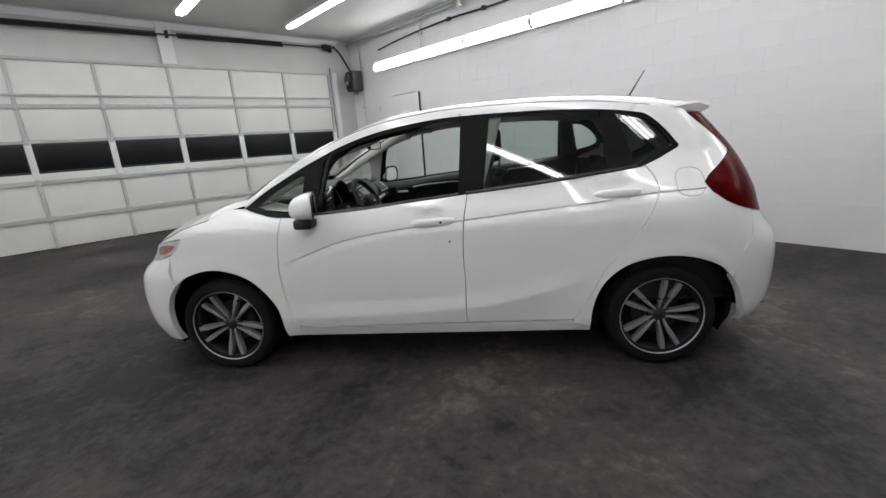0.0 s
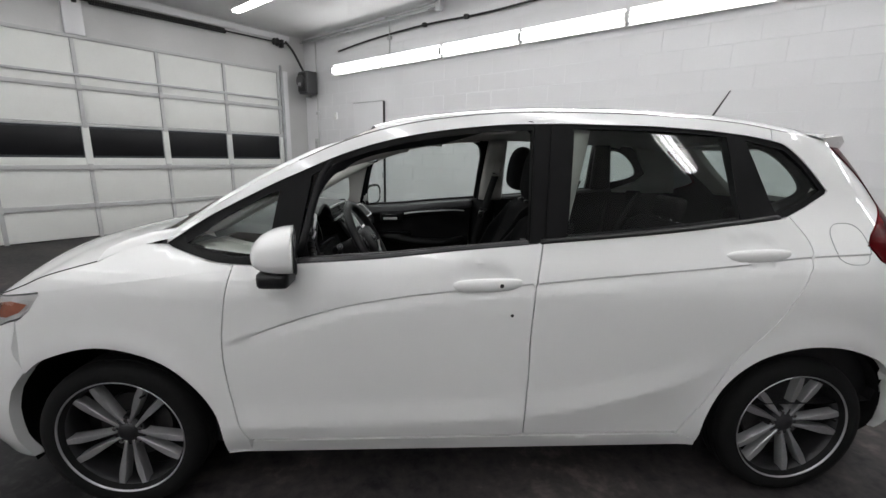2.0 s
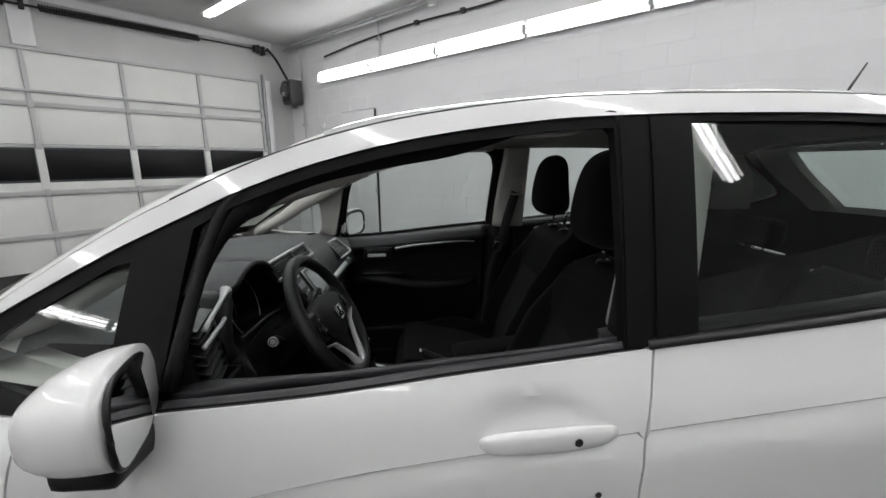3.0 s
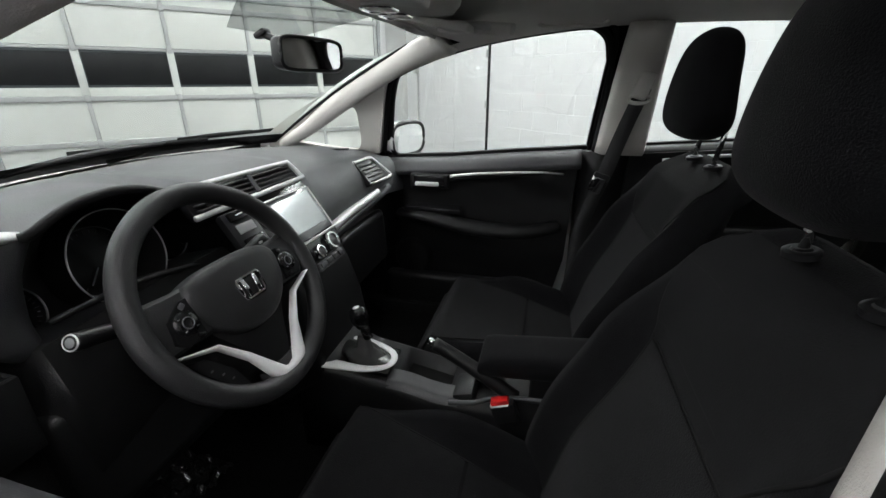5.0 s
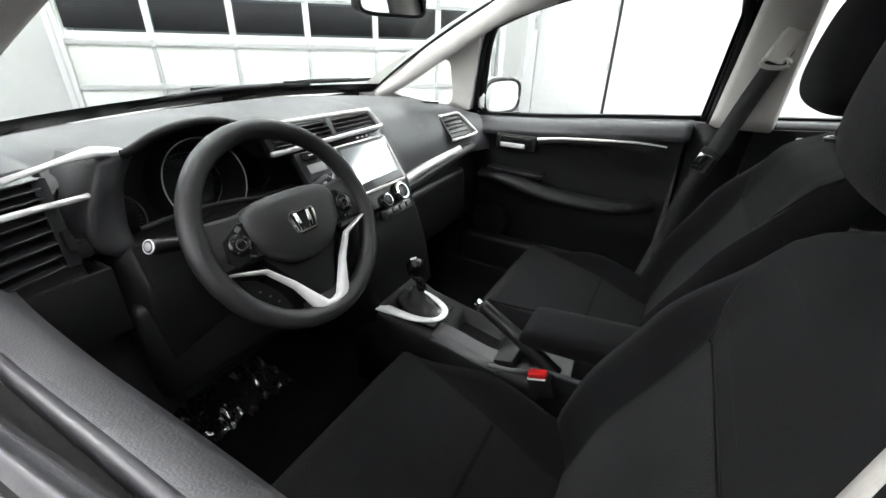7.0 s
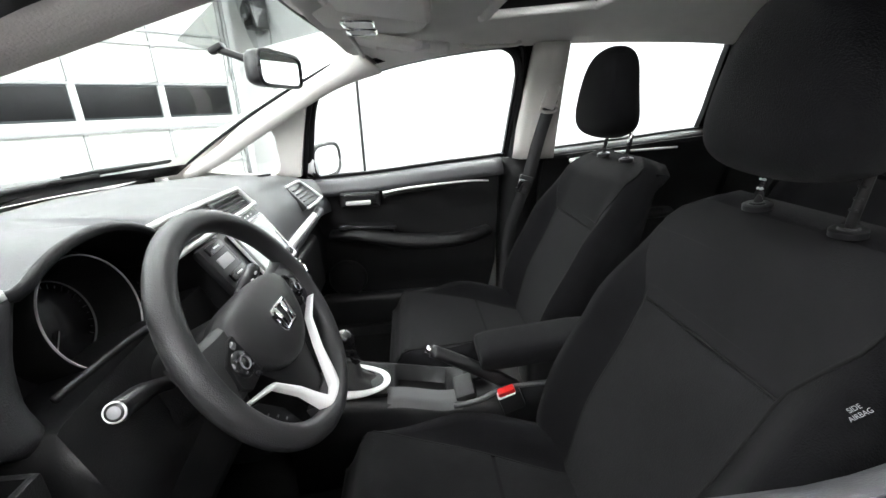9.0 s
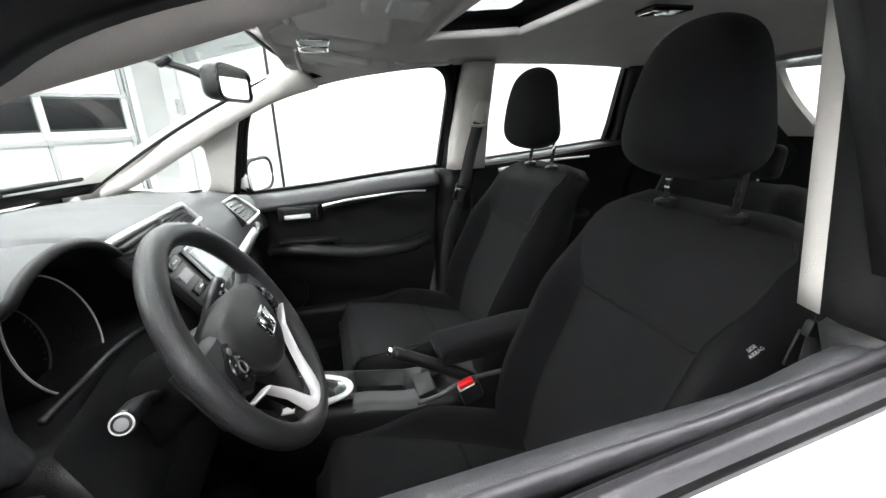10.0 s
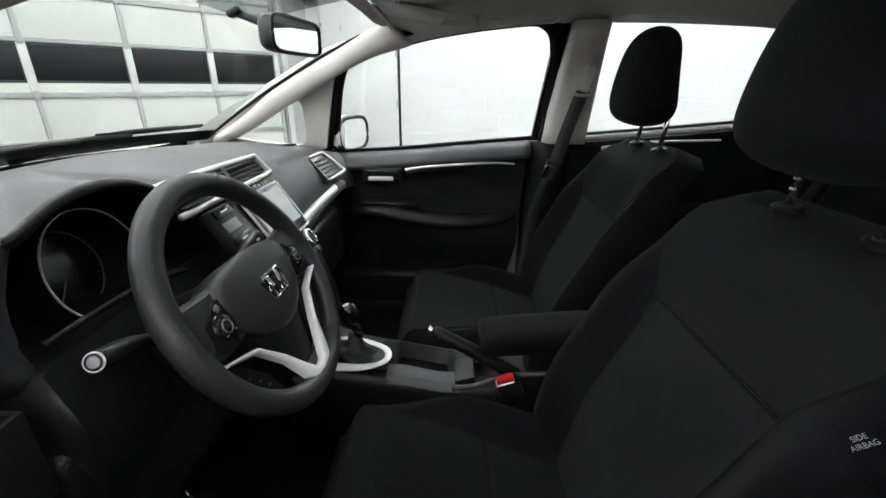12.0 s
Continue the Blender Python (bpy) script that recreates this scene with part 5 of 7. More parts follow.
def build_door_inside(car, s):
    """Black inner trim of a front door, with armrest, pull, lever and bright strip."""
    inn = 0.125 if s > 0 else 0.098
    out = [(x, low_z(x) - 0.050) for x in span(-0.615, 0.165, 16)] + [(0.150, 0.60), (0.10, 0.34), (-0.64, 0.34), (-0.66, 0.80)]

    def lift(x, z):
        return (x, s * (half(x, z) - inn + 0.03 * ease((0.62 - z) / 0.12) - 0.016 * ease((x - 0.0) / 0.2) * 0), z)
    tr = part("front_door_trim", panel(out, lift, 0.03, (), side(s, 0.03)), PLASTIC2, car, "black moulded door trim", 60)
    # rounded shoulder along the window sill
    rings = []
    for x in span(-0.60, 0.175, 24):
        z, y = low_z(x) + 0.006, half(x, low_z(x))
        f = min(1.22, max(0.68, (0.083 - 0.092 * x) / 0.114)) + 0.096 * ease((x - 0.02) / 0.16) if s < 0 else 1.0
        e = 0.004 + 0.066 * max(0.0, -x - 0.02) * ease((x + 0.60) / 0.2) if s < 0 else 0.0
        rings.append([(x, s * (y - 0.040 - e), z - 0.030), (x, s * (y - 0.041 - e), z - 0.004), (x, s * (y - 0.045 - e), z - 0.001), (x, s * (y - 0.082 * f), z - 0.005), (x, s * (y - 0.106 * f), z - 0.017), (x, s * (y - 0.122 * f), z - 0.038), (x, s * (y - 0.125 * f), z - 0.06)])
    part("sill_cap", loft(rings), mat("sill_plastic", (0.050, 0.050, 0.054), 0.42, var=0.08, scale=9, bump=0.3, bscale=480), tr, "grey grained sill cap", 60)
    if s < 0:
        lip, slot = [], []
        for x in span(-0.60, 0.20, 30):
            z, y = low_z(x), half(x, low_z(x))
            q = 0.0435 + 0.066 * max(0.0, -x - 0.02) * ease((x + 0.60) / 0.2)
            lip.append([(x, s * (y - q - o), z + h) for o, h in ((0.008, -0.006), (0.0065, 0.004), (0.002, 0.0085), (-0.002, 0.0085), (-0.0045, 0.005), (-0.0055, -0.02))])
            slot.append([(x, s * (y - q + 0.004), z - 0.014), (x, s * (y - 0.030), z - 0.014)])
        part("inner_seal", loft(lip), BELTG, tr, "dark grey window seal lip", 60)
        part("window_slot", loft(slot, closed=False, caps=False), RUBBER, tr, "black window slot")
    else:
        part("inner_seal", tube([(x, s * (half(x, low_z(x)) - 0.0345), low_z(x) + 0.004) for x in span(-0.60, 0.19, 24)], 0.006, 8), SEAL, tr, "black window seal")
        part("outer_seal", tube([(x, s * (half(x, low_z(x)) - 0.0205), low_z(x) + 0.005) for x in span(-0.60, 0.19, 24)], 0.0075, 8), SEAL, tr, "black window seal")
    d = 0.078 if s < 0 else 0.0
    strip = curve([(-0.296, s * (0.668 + d), 0.923), (-0.20, s * (0.676 + d), 0.935), (-0.05, s * (0.690 + 0.9 * d), 0.944), (0.05, s * (0.701 + 0.7 * d), 0.947), (0.119, s * (0.711 + 0.6 * d), 0.942)], 6)
    part("bright_strip", tube(strip, lambda t: 0.0080 * (1 - 0.45 * t), 8, flat=0.7), SILVER, tr, "satin silver trim strip", 80)
    part("trim_ledge", tube([Vector(p) + Vector((0.0, s * 0.018, -0.012)) for p in strip], lambda t: 0.020 * (1 - 0.6 * t), 8, flat=0.6), PLASTIC2, tr, "", 80)
    bez = box((0.155, 0.02, 0.060), (-0.385, s * (0.702 + d), 0.893), 0.016, 3, (0, 0, s * 2))
    part("lever_bezel", bez, PLASTIC2, tr)
    part("lever_dish", box((0.125, 0.02, 0.042), (-0.385, s * (0.697 + d), 0.898), 0.009, 2, (0, 0, s * 2)), GLOSSB, tr)
    part("door_lever", box((0.095, 0.014, 0.017), (-0.392, s * (0.684 + d), 0.885 if s > 0 else 0.872), 0.006, 2, (0, 0, s * 2)), SILVER, tr, "satin silver door lever")
    arm = curve([(-0.50, s * (0.675 + d), 0.765), (-0.40, s * (0.645 + d), 0.770), (-0.20, s * (0.640 + d), 0.735), (0.0, s * (0.655 + d), 0.728), (0.115, s * (0.705 + d), 0.745)], 6)
    part("armrest", tube(arm, lambda t: 0.034 + 0.012 * math.sin(math.pi * t), 12, flat=0.6), PLASTIC2, tr, "", 80)
    part("armrest_pad", box((0.22, 0.07, 0.018), (-0.36, s * (0.662 + d), 0.797), 0.008, 2, (0, 2, s * 4)), GLOSSB, tr, "gloss black switch panel")
    part("pull_cup", box((0.20, 0.06, 0.05), (-0.36, s * (0.675 + d), 0.760), 0.02, 3, (0, 4, s * 4)), PLASTIC2, tr)
    part("door_pocket", box((0.60, 0.06, 0.14), (-0.28, s * (0.70 + d), 0.43), 0.025, 3), PLASTIC2, tr)
    part("speaker", lathe([(0, 0.006), (0.07, 0.004), (0.078, -0.006), (0.08, -0.02)], pose(-0.47, s * 0.715, 0.56, 90 * s), 28), PLASTIC2, tr)


def build_rear_door_inside(car, s):
    out = [(x, low_z(x) - 0.01) for x in span(0.335, 1.12, 14)] + [(1.10, 0.80), (0.92, 0.55), (0.86, 0.38), (0.33, 0.38)]
    tr = part("rear_door_trim", panel(out, side(s, 0.12), 0.05, (), side(s, 0.03)), PLASTIC2, car, "black moulded rear door trim", 60)
    rings = []
    for x in span(0.335, 1.12, 16):
        z, y = low_z(x) + 0.004, half(x, low_z(x))
        rings.append([(x, s * (y - 0.03), z - 0.03), (x, s * (y - 0.04), z + 0.004), (x, s * (y - 0.09), z), (x, s * (y - 0.122), z - 0.03)])
    part("sill_cap", loft(rings), PLASTIC2, tr, "", 60)
    part("bright_strip", tube(curve([(0.43, s * 0.672, 1.010), (0.60, s * 0.678, 1.032), (0.85, s * 0.66, 1.045)], 6), lambda t: 0.008 * (1 - 0.5 * t), 8), SILVER, tr, "satin silver trim strip")
    part("armrest", tube(curve([(0.42, s * 0.66, 0.80), (0.6, s * 0.63, 0.79), (0.85, s * 0.66, 0.79)], 5), 0.035, 10, flat=0.6), PLASTIC2, tr, "", 80)


# dashboard sections: passenger side, instrument bay, centre stack
DASH_P = [(-1.14, 1.02), (-1.02, 1.052), (-0.86, 1.064), (-0.72, 1.055), (-0.645, 1.038), (-0.605, 1.012), (-0.572, 0.955), (-0.550, 0.900), (-0.548, 0.868), (-0.575, 0.835), (-0.545, 0.74), (-0.55, 0.60), (-0.66, 0.50), (-0.95, 0.48)]
DASH_G = [(-1.14, 1.02), (-1.02, 1.056), (-0.88, 1.078), (-0.74, 1.088), (-0.64, 1.088), (-0.600, 1.078), (-0.640, 1.062), (-0.740, 1.045), (-0.740, 0.900), (-0.580, 0.940), (-0.548, 0.85), (-0.55, 0.62), (-0.66, 0.52), (-0.95, 0.50)]
DASH_C = [(-1.14, 1.02), (-1.02, 1.056), (-0.88, 1.070), (-0.74, 1.066), (-0.655, 1.058), (-0.618, 1.046), (-0.562, 0.960), (-0.500, 0.868), (-0.492, 0.835), (-0.470, 0.79), (-0.44, 0.70), (-0.42, 0.58), (-0.55, 0.48), (-0.95, 0.48)]
STACK = Matrix(((0, -0.545, 0.839, -0.537), (1, 0, 0, 0.003), (0, 0.839, 0.545, 0.945), (0, 0, 0, 1)))
CLUSTER = Matrix(((0, -0.26, 0.966, -0.705), (1, 0, 0, -0.358), (0, 0.966, 0.26, 0.960), (0, 0, 0, 1)))
BAY = Vector((-0.4124, -0.3615, 0.9443))
RAKE = pose(0, 0, 0, 0, 0, -2.0) @ Matrix(((0, -0.4817, 0.8763, 0), (1, 0, 0, 0), (0, 0.8763, 0.4817, 0), (0, 0, 0, 1)))
WHEEL = Matrix.Translation(BAY) @ RAKE


def dash_ring(y):
    g = ease((y + 0.605) / 0.06) * ease((-0.145 - y) / 0.05)
    c = ease((y + 0.175) / 0.04) * ease((0.185 - y) / 0.05)
    w = abs(y) / 0.7
    out = []
    for p, q, r in zip(DASH_P, DASH_G, DASH_C):
        x, z = p
        x, z = x + (q[0] - x) * g, z + (q[1] - z) * g
        x, z = x + (r[0] - x) * c, z + (r[1] - z) * c
        if g > 0 and 3 <= len(out) <= 7:
            arch = 1.10 - 0.065 * (abs(y + 0.394) / 0.167) ** 2.2
            want = (z * 0.5 + (arch + 0.004) * 0.5, arch + 0.004, arch, arch - 0.02, min(1.045, arch - 0.022))[len(out) - 3]
            z += (want - z) * g
        if z > 0.84:
            z -= 0.018 * w ** 3 + (0.034 * w ** 2 * ease((z - 0.99) / 0.05) if y > 0 else 0.0)
            x += 0.035 * w ** 4 * (1 if x > -0.9 else 4.0)
        if y < -0.50 and 4 <= len(out) <= 10:
            x -= 0.075 * ease((-0.50 - y) / 0.03 if len(out) < 9 else (-0.555 - y) / 0.03)
        out.append((x, y, z))
    return out


def dash_top(x, y):
    ring = dash_ring(y)[:7]
    return cubic([p[0] for p in ring], [p[2] for p in ring])(x)


def slats(m, w, h, n, parent, depth=0.012, tilt=25, material=TRIMB):
    for i in range(n):
        u = -h / 2 + h * (i + 0.5) / n
        b = box((w, 0.003, depth), (0, 0, 0), 0.001, 1, (tilt, 0, 0))
        bmesh.ops.transform(b, matrix=m @ Matrix.Translation((0, u, 0.001)), verts=b.verts)
        part("slat", b, material, parent)


def build_dash(car):
    ys = sorted(set(span(-0.735, 0.735, 61) + [-0.60, -0.58, -0.56, -0.55, -0.18, -0.16, -0.15, 0.14, 0.16, 0.175]))
    top, low = bmesh.new(), bmesh.new()
    grid = [dash_ring(y) for y in ys]
    for i in range(len(ys) - 1):
        bay = -0.61 < ys[i] < -0.15
        for k in range(len(DASH_P) - 1):
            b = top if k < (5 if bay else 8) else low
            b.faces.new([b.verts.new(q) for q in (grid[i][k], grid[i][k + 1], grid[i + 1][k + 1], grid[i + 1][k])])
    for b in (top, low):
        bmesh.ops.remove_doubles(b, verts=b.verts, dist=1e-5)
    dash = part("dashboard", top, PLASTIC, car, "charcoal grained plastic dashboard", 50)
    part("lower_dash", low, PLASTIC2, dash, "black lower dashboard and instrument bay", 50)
    # instrument hood lip and the three dials
    lip = [dash_ring(y)[5] for y in span(-0.515, -0.155, 36)]
    part("hood_lip", tube(lip, 0.008, 10, flat=0.8, up=(1, 0, 0)), PLASTIC2, dash, "", 80)
    cl = part("instrument_panel", box((0.40, 0.17, 0.01), (0, 0, 0), 0.01, 2), TRIMB, car, "three-dial instrument panel")
    cl.matrix_basis = CLUSTER
    part("dial_cup", lathe([(0.064, 0.008), (0.0812, 0.0665)], pose(0, 0, 0), 56), RUBBER, cl, "", 60)
    part("dial_wall", lathe([(0.0838, 0.0665), (0.086, 0.004)], pose(0, 0, 0), 56), RUBBER, cl, "", 60)
    part("dial_ring", lathe([(0.0812, 0.066), (0.0818, 0.0685), (0.0829, 0.0685), (0.0836, 0.066)], pose(0, 0, 0), 56), BRIGHT, cl, "thin bright dial ring", 60)
    for x, y, r, m in ((-0.150, -0.030, 0.048, GREYPR), (0.140, 0.0, 0.052, GREYPR)):
        part("dial_ring", lathe([(r - 0.0012, 0.008), (r, 0.012), (r + 0.0012, 0.008)], pose(x, y, 0), 56), m, cl, "thin grey dial ring", 60)
    for x, y, r in ((0, 0, 0.062), (-0.150, -0.030, 0.046), (0.140, 0.0, 0.050)):
        part("dial_face", lathe([(0, 0.007), (r, 0.007)], pose(x, y, 0), 40), GLOSSB, cl)
        ticks = bmesh.new()
        for k in range(25):
            a = math.radians(225 - 270 * k / 24)
            box((0.004 if k % 2 else 0.007, 0.001, 0.001), (x + (r - 0.008) * math.cos(a), y + (r - 0.008) * math.sin(a), 0.009), 0, bm=ticks, turn=(0, 0, math.degrees(a)))
        part("dial_scale", ticks, mat("dim_print", (0.06, 0.06, 0.065), 0.6), cl, "dim grey dial scale")
    part("needle", box((0.034, 0.002, 0.002), (-0.018, -0.022, 0.012), 0.0008, 1, (0, 0, 48)), GREYPR, cl)
    part("inner_ring", lathe([(0.0605, 0.009), (0.0615, 0.0115), (0.0625, 0.009)], pose(0, 0, 0), 48), mat("dial_grey", (0.16, 0.16, 0.165), 0.4), cl, "dim grey inner dial ring", 60)
    part("bay_lip", tube(curve([(-0.588, -0.175, 0.90), (-0.582, -0.235, 0.915), (-0.577, -0.30, 0.938), (-0.574, -0.39, 0.953), (-0.574, -0.46, 0.956), (-0.585, -0.52, 0.950)], 6), 0.005, 8), PLASTIC2, dash, "", 80)
    # centre stack: vents, screen, knobs
    st = part("centre_fascia", box((0.300, 0.215, 0.02), (-0.040, -0.012, -0.004), 0.012, 3), GLOSSB, car, "gloss black centre fascia")
    st.matrix_basis = STACK
    scr = part("display_screen", box((0.184, 0.122, 0.006), (0.004, -0.003, 0.012), 0.004, 2), SCREEN, st, "switched-off grey touch screen")
    rim = [(-0.092, 0.058, 0.012), (0.095, 0.056, 0.012), (0.099, 0.051, 0.012), (0.101, -0.064, 0.012), (0.097, -0.069, 0.012), (-0.092, -0.067, 0.012)]
    part("screen_trim", tube([Vector(p) for p in rim], 0.0036, 8, True), SILVER, st, "satin silver screen trim")
    # Pale base colour stands in for the bright side window mirrored on the glass.
    part("display_glass", box((0.166, 0.092, 0.002), (0.000, 0.002, 0.0158), 0.002, 1), mat("screen_sheen", (0.37, 0.39, 0.395), 0.15, metal=0.5, var=0.03, coat=1.0), st, "screen face with reflected sheen in its grey")
    for k in range(4):
        part("touch_mark", box((0.007, 0.003, 0.001), (0.0 + 0.018 * k, 0.0675, 0.0125), 0), PRINT, st)
    vent = part("centre_vent", box((0.360, 0.056, 0.02), (-0.075, 0.106, -0.004), 0.008, 2), TRIMB, st, "black centre air vent")
    vr = curve([(-0.262, 0.138, 0.006), (-0.21, 0.138, 0.012), (-0.06, 0.1345, 0.014), (0.070, 0.131, 0.014), (0.088, 0.126, 0.014), (0.106, 0.090, 0.012), (0.098, 0.082, 0.012), (-0.06, 0.081, 0.012), (-0.255, 0.080, 0.006)], 4)
    part("vent_trim", tube(vr, 0.0062, 8), SILVER, vent, "satin silver vent trim", 80)
    for x, w in ((0.010, 0.140), (-0.160, 0.165)):
        slats(Matrix.Translation((x, 0.107, 0.010)), w, 0.044, 4, vent, material=mat("slat_plastic", (0.03, 0.03, 0.032), 0.3))
    part("vane", box((0.016, 0.048, 0.014), (-0.070, 0.107, 0.010), 0.003), PLASTIC, vent)
    pod = part("switch_pod", box((0.085, 0.120, 0.02), (-0.172, 0.010, 0.006), 0.010, 2), TRIMB, st, "black switch pod")
    for i, z in enumerate((0.056, -0.004, -0.030)):
        part("pod_button", box((0.060, 0.018, 0.006), (-0.172, z, 0.018), 0.003), GLOSSB, pod)
        part("pod_print", box((0.022, 0.003, 0.001), (-0.172, z, 0.0216), 0), PRINT, pod)
    part("pod_window", box((0.050, 0.020, 0.004), (-0.172, 0.027, 0.0165), 0.002), mat("pod_grey", (0.3, 0.3, 0.3), 0.4), pod)
    for x, y, r in ((-0.011, -0.104, 0.0175), (0.058, -0.098, 0.0245)):
        k = part("control_knob", lathe([(0, 0.0155), (r * 0.70, 0.0155), (r * 0.74, 0.015), (r * 0.85, 0.010), (r, 0.006)], pose(x, y, 0), 32), TRIMB, st, "black rotary knob", 50)
        part("knob_ring", lathe([(r * 0.70, 0.0155), (r * 0.74, 0.0190), (r * 0.94, 0.0185), (r * 1.0, 0.014), (r * 1.02, 0.007)], pose(x, y, 0), 32), CHROME, k, "chrome knob ring", 60)
    part("button_row", box((0.125, 0.022, 0.01), (0.02, -0.135, 0.003), 0.004), PLASTIC, st)
    for k in range(4):
        part("button", box((0.024, 0.015, 0.006), (-0.025 + 0.030 * k, -0.135, 0.009), 0.003), TRIMB, st)
    # passenger's side vent with a bright frame
    v = part("side_vent", slab([(-0.080, -0.042), (0.070, -0.042), (0.074, -0.032), (0.036, 0.044), (0.026, 0.049), (-0.080, 0.049)], -0.024, 0.030, 0.004), TRIMB, car, "black side air vent with silver frame")
    v.matrix_basis = Matrix.Translation((-0.557, 0.550, 0.953)) @ pose(0, 0, 0, 0, 0, -5) @ Matrix(((0, -0.66, 0.751, 0), (1, 0, 0, 0), (0, 0.751, 0.66, 0), (0, 0, 0, 1)))
    part("vent_trim", tube(curve([(-0.082, 0.050, 0.007), (-0.02, 0.050, 0.009), (0.026, 0.049, 0.009), (0.044, 0.036, 0.009), (0.074, -0.026, 0.009), (0.073, -0.042, 0.009), (0.02, -0.045, 0.009), (-0.080, -0.044, 0.007)], 6), 0.0056, 8), SILVER, v, "satin silver vent frame", 80)
    slats(Matrix.Translation((-0.016, -0.002, 0.004)), 0.105, 0.078, 5, v, 0.016)
    for k, y in enumerate(span(0.555, 0.625, 6)):
        part("grille_bar", box((0.036, 0.0065, 0.006), (-0.700, y, dash_top(-0.70, y) + 0.001), 0.001, 1, (0, -3, 16)), TRIMB, dash, "black defroster slot" if k == 0 else "")
    part("dash_strip", tube(curve([(-0.540, 0.160, 0.852), (-0.540, 0.27, 0.866), (-0.530, 0.40, 0.880), (-0.520, 0.505, 0.891)], 6), lambda t: 0.0150 - 0.003 * t, 10, flat=0.55, up=(0.8, 0, 0.5)), SILVER, dash, "satin silver dash strip", 80)
    part("lower_lip", tube(curve([(-0.560, 0.175, 0.815), (-0.553, 0.32, 0.835), (-0.541, 0.47, 0.858), (-0.526, 0.615, 0.880)], 6), 0.016, 10), PLASTIC, dash, "", 80)
    # driver's side vents: two slatted mouths between bright strips
    dv = part("driver_vent", slab([(-0.075, -0.070), (0.068, -0.070), (0.074, 0.070), (-0.075, 0.066)], -0.060, 0.040, 0.003), RUBBER, car, "black slatted driver air vents")
    dv.matrix_basis = Matrix.Translation((-0.574, -0.668, 0.998)) @ pose(0, 0, 0, 0, 0, 14) @ Matrix(((0, -0.16, 0.987, 0), (1, 0, 0, 0), (0, 0.987, 0.16, 0), (0, 0, 0, 1)))
    for yy, w in ((0.062, 0.128), (0.050, 0.126), (0.038, 0.122), (0.012, 0.116), (-0.006, 0.114), (-0.024, 0.112), (-0.042, 0.110), (-0.058, 0.108)):
        part("slat", box((w, 0.003, 0.024), (-0.072 + w / 2, yy, -0.008), 0.001, 1, (24, 0, 0)), TRIMB, dv)
    part("vent_post", box((0.020, 0.128, 0.020), (0.052, -0.004, -0.010), 0.004, 2, (0, 0, -4)), TRIMB, dv)
    part("thumb_wheel", box((0.012, 0.030, 0.010), (0.053, -0.030, 0.001), 0.003, 2), RUBBER, dv)
    # rounded end of the instrument hood beside them
    rings = []
    inner_x, inner_y = cubic([0.905, 0.921, 0.959, 1.014, 1.06, 1.08], [-0.590, -0.593, -0.612, -0.616, -0.614, -0.616]), cubic([0.905, 0.921, 0.959, 1.014, 1.06, 1.08], [-0.534, -0.531, -0.524, -0.512, -0.487, -0.474])
    outer_y = cubic([0.905, 0.916, 0.930, 0.952, 0.992, 1.029, 1.057, 1.08], [-0.552, -0.563, -0.582, -0.590, -0.583, -0.566, -0.549, -0.534])
    for z in span(0.908, 1.066, 17):
        a, b = Vector((inner_x(z), inner_y(z), z)), Vector((-0.592 - 0.10 * max(0.0, z - 1.03), outer_y(z), z))
        bulge = 0.016 * ease((z - 0.904) / 0.03) * (1 - 0.5 * ease((z - 1.02) / 0.05))
        mid = [a.lerp(b, k) + Vector((bulge * math.sin(math.pi * k) ** 0.7, 0, 0)) for k in (0.08, 0.22, 0.4, 0.6, 0.78, 0.92)]
        rings.append([a + Vector((-0.11, 0.012, 0)), a + Vector((-0.012, 0.003, 0)), a] + mid + [b, b + Vector((-0.02, -0.006, 0)), b + Vector((-0.11, -0.006, 0))])
    part("hood_end", loft(rings), HOODEND, dash, "charcoal rounded hood end", 70)
    part("glovebox", box((0.06, 0.40, 0.20), (-0.565, 0.40, 0.70), 0.025, 3, (0, -4, 0)), PLASTIC2, dash)
    # driver's lower dash: drawer, knee panel
    drawer = part("side_drawer", box((0.010, 0.130, 0.112), (-0.562, -0.650, 0.862), 0.004, 2), PLASTIC2, dash, "black pull-out cup drawer")
    for size, at in (((0.080, 0.008, 0.112), (-0.602, -0.589, 0.862)), ((0.080, 0.008, 0.112), (-0.602, -0.711, 0.862)), ((0.010, 0.130, 0.140), (-0.642, -0.650, 0.876)), ((0.084, 0.130, 0.008), (-0.602, -0.650, 0.812))):
        part("drawer_wall", box(size, at, 0.003, 2), PLASTIC2, drawer)
    part("drawer_surround", box((0.060, 0.150, 0.030), (-0.618, -0.660, 0.940), 0.010, 2, (0, -10, 0)), PLASTIC2, dash)
    part("knee_panel", box((0.06, 0.40, 0.20), (-0.575, -0.38, 0.735), 0.02, 3, (0, -6, 0)), PLASTIC2, dash)
    part("trim_arc", tube(curve([(-0.552, -0.735, 1.057), (-0.562, -0.68, 1.066), (-0.572, -0.628, 1.0723), (-0.580, -0.596, 1.0756), (-0.592, -0.560, 1.0771), (-0.600, -0.5355, 1.0754), (-0.612, -0.506, 1.066), (-0.630, -0.486, 1.054)], 6), lambda t: 0.0050 + 0.0065 * ease((t - 0.35) / 0.35) * ease((1.02 - t) / 0.14), 8, flat=0.7, up=(0.3, 0, 1)), SILVER, dash, "satin silver dash trim", 80)
    part("trim_arc", tube(curve([(-0.556, -0.735, 1.024), (-0.573, -0.6445, 1.0241), (-0.582, -0.608, 1.0215), (-0.595, -0.565, 1.0187)], 6), 0.0046, 8), SILVER, dash, "satin silver dash trim", 80)


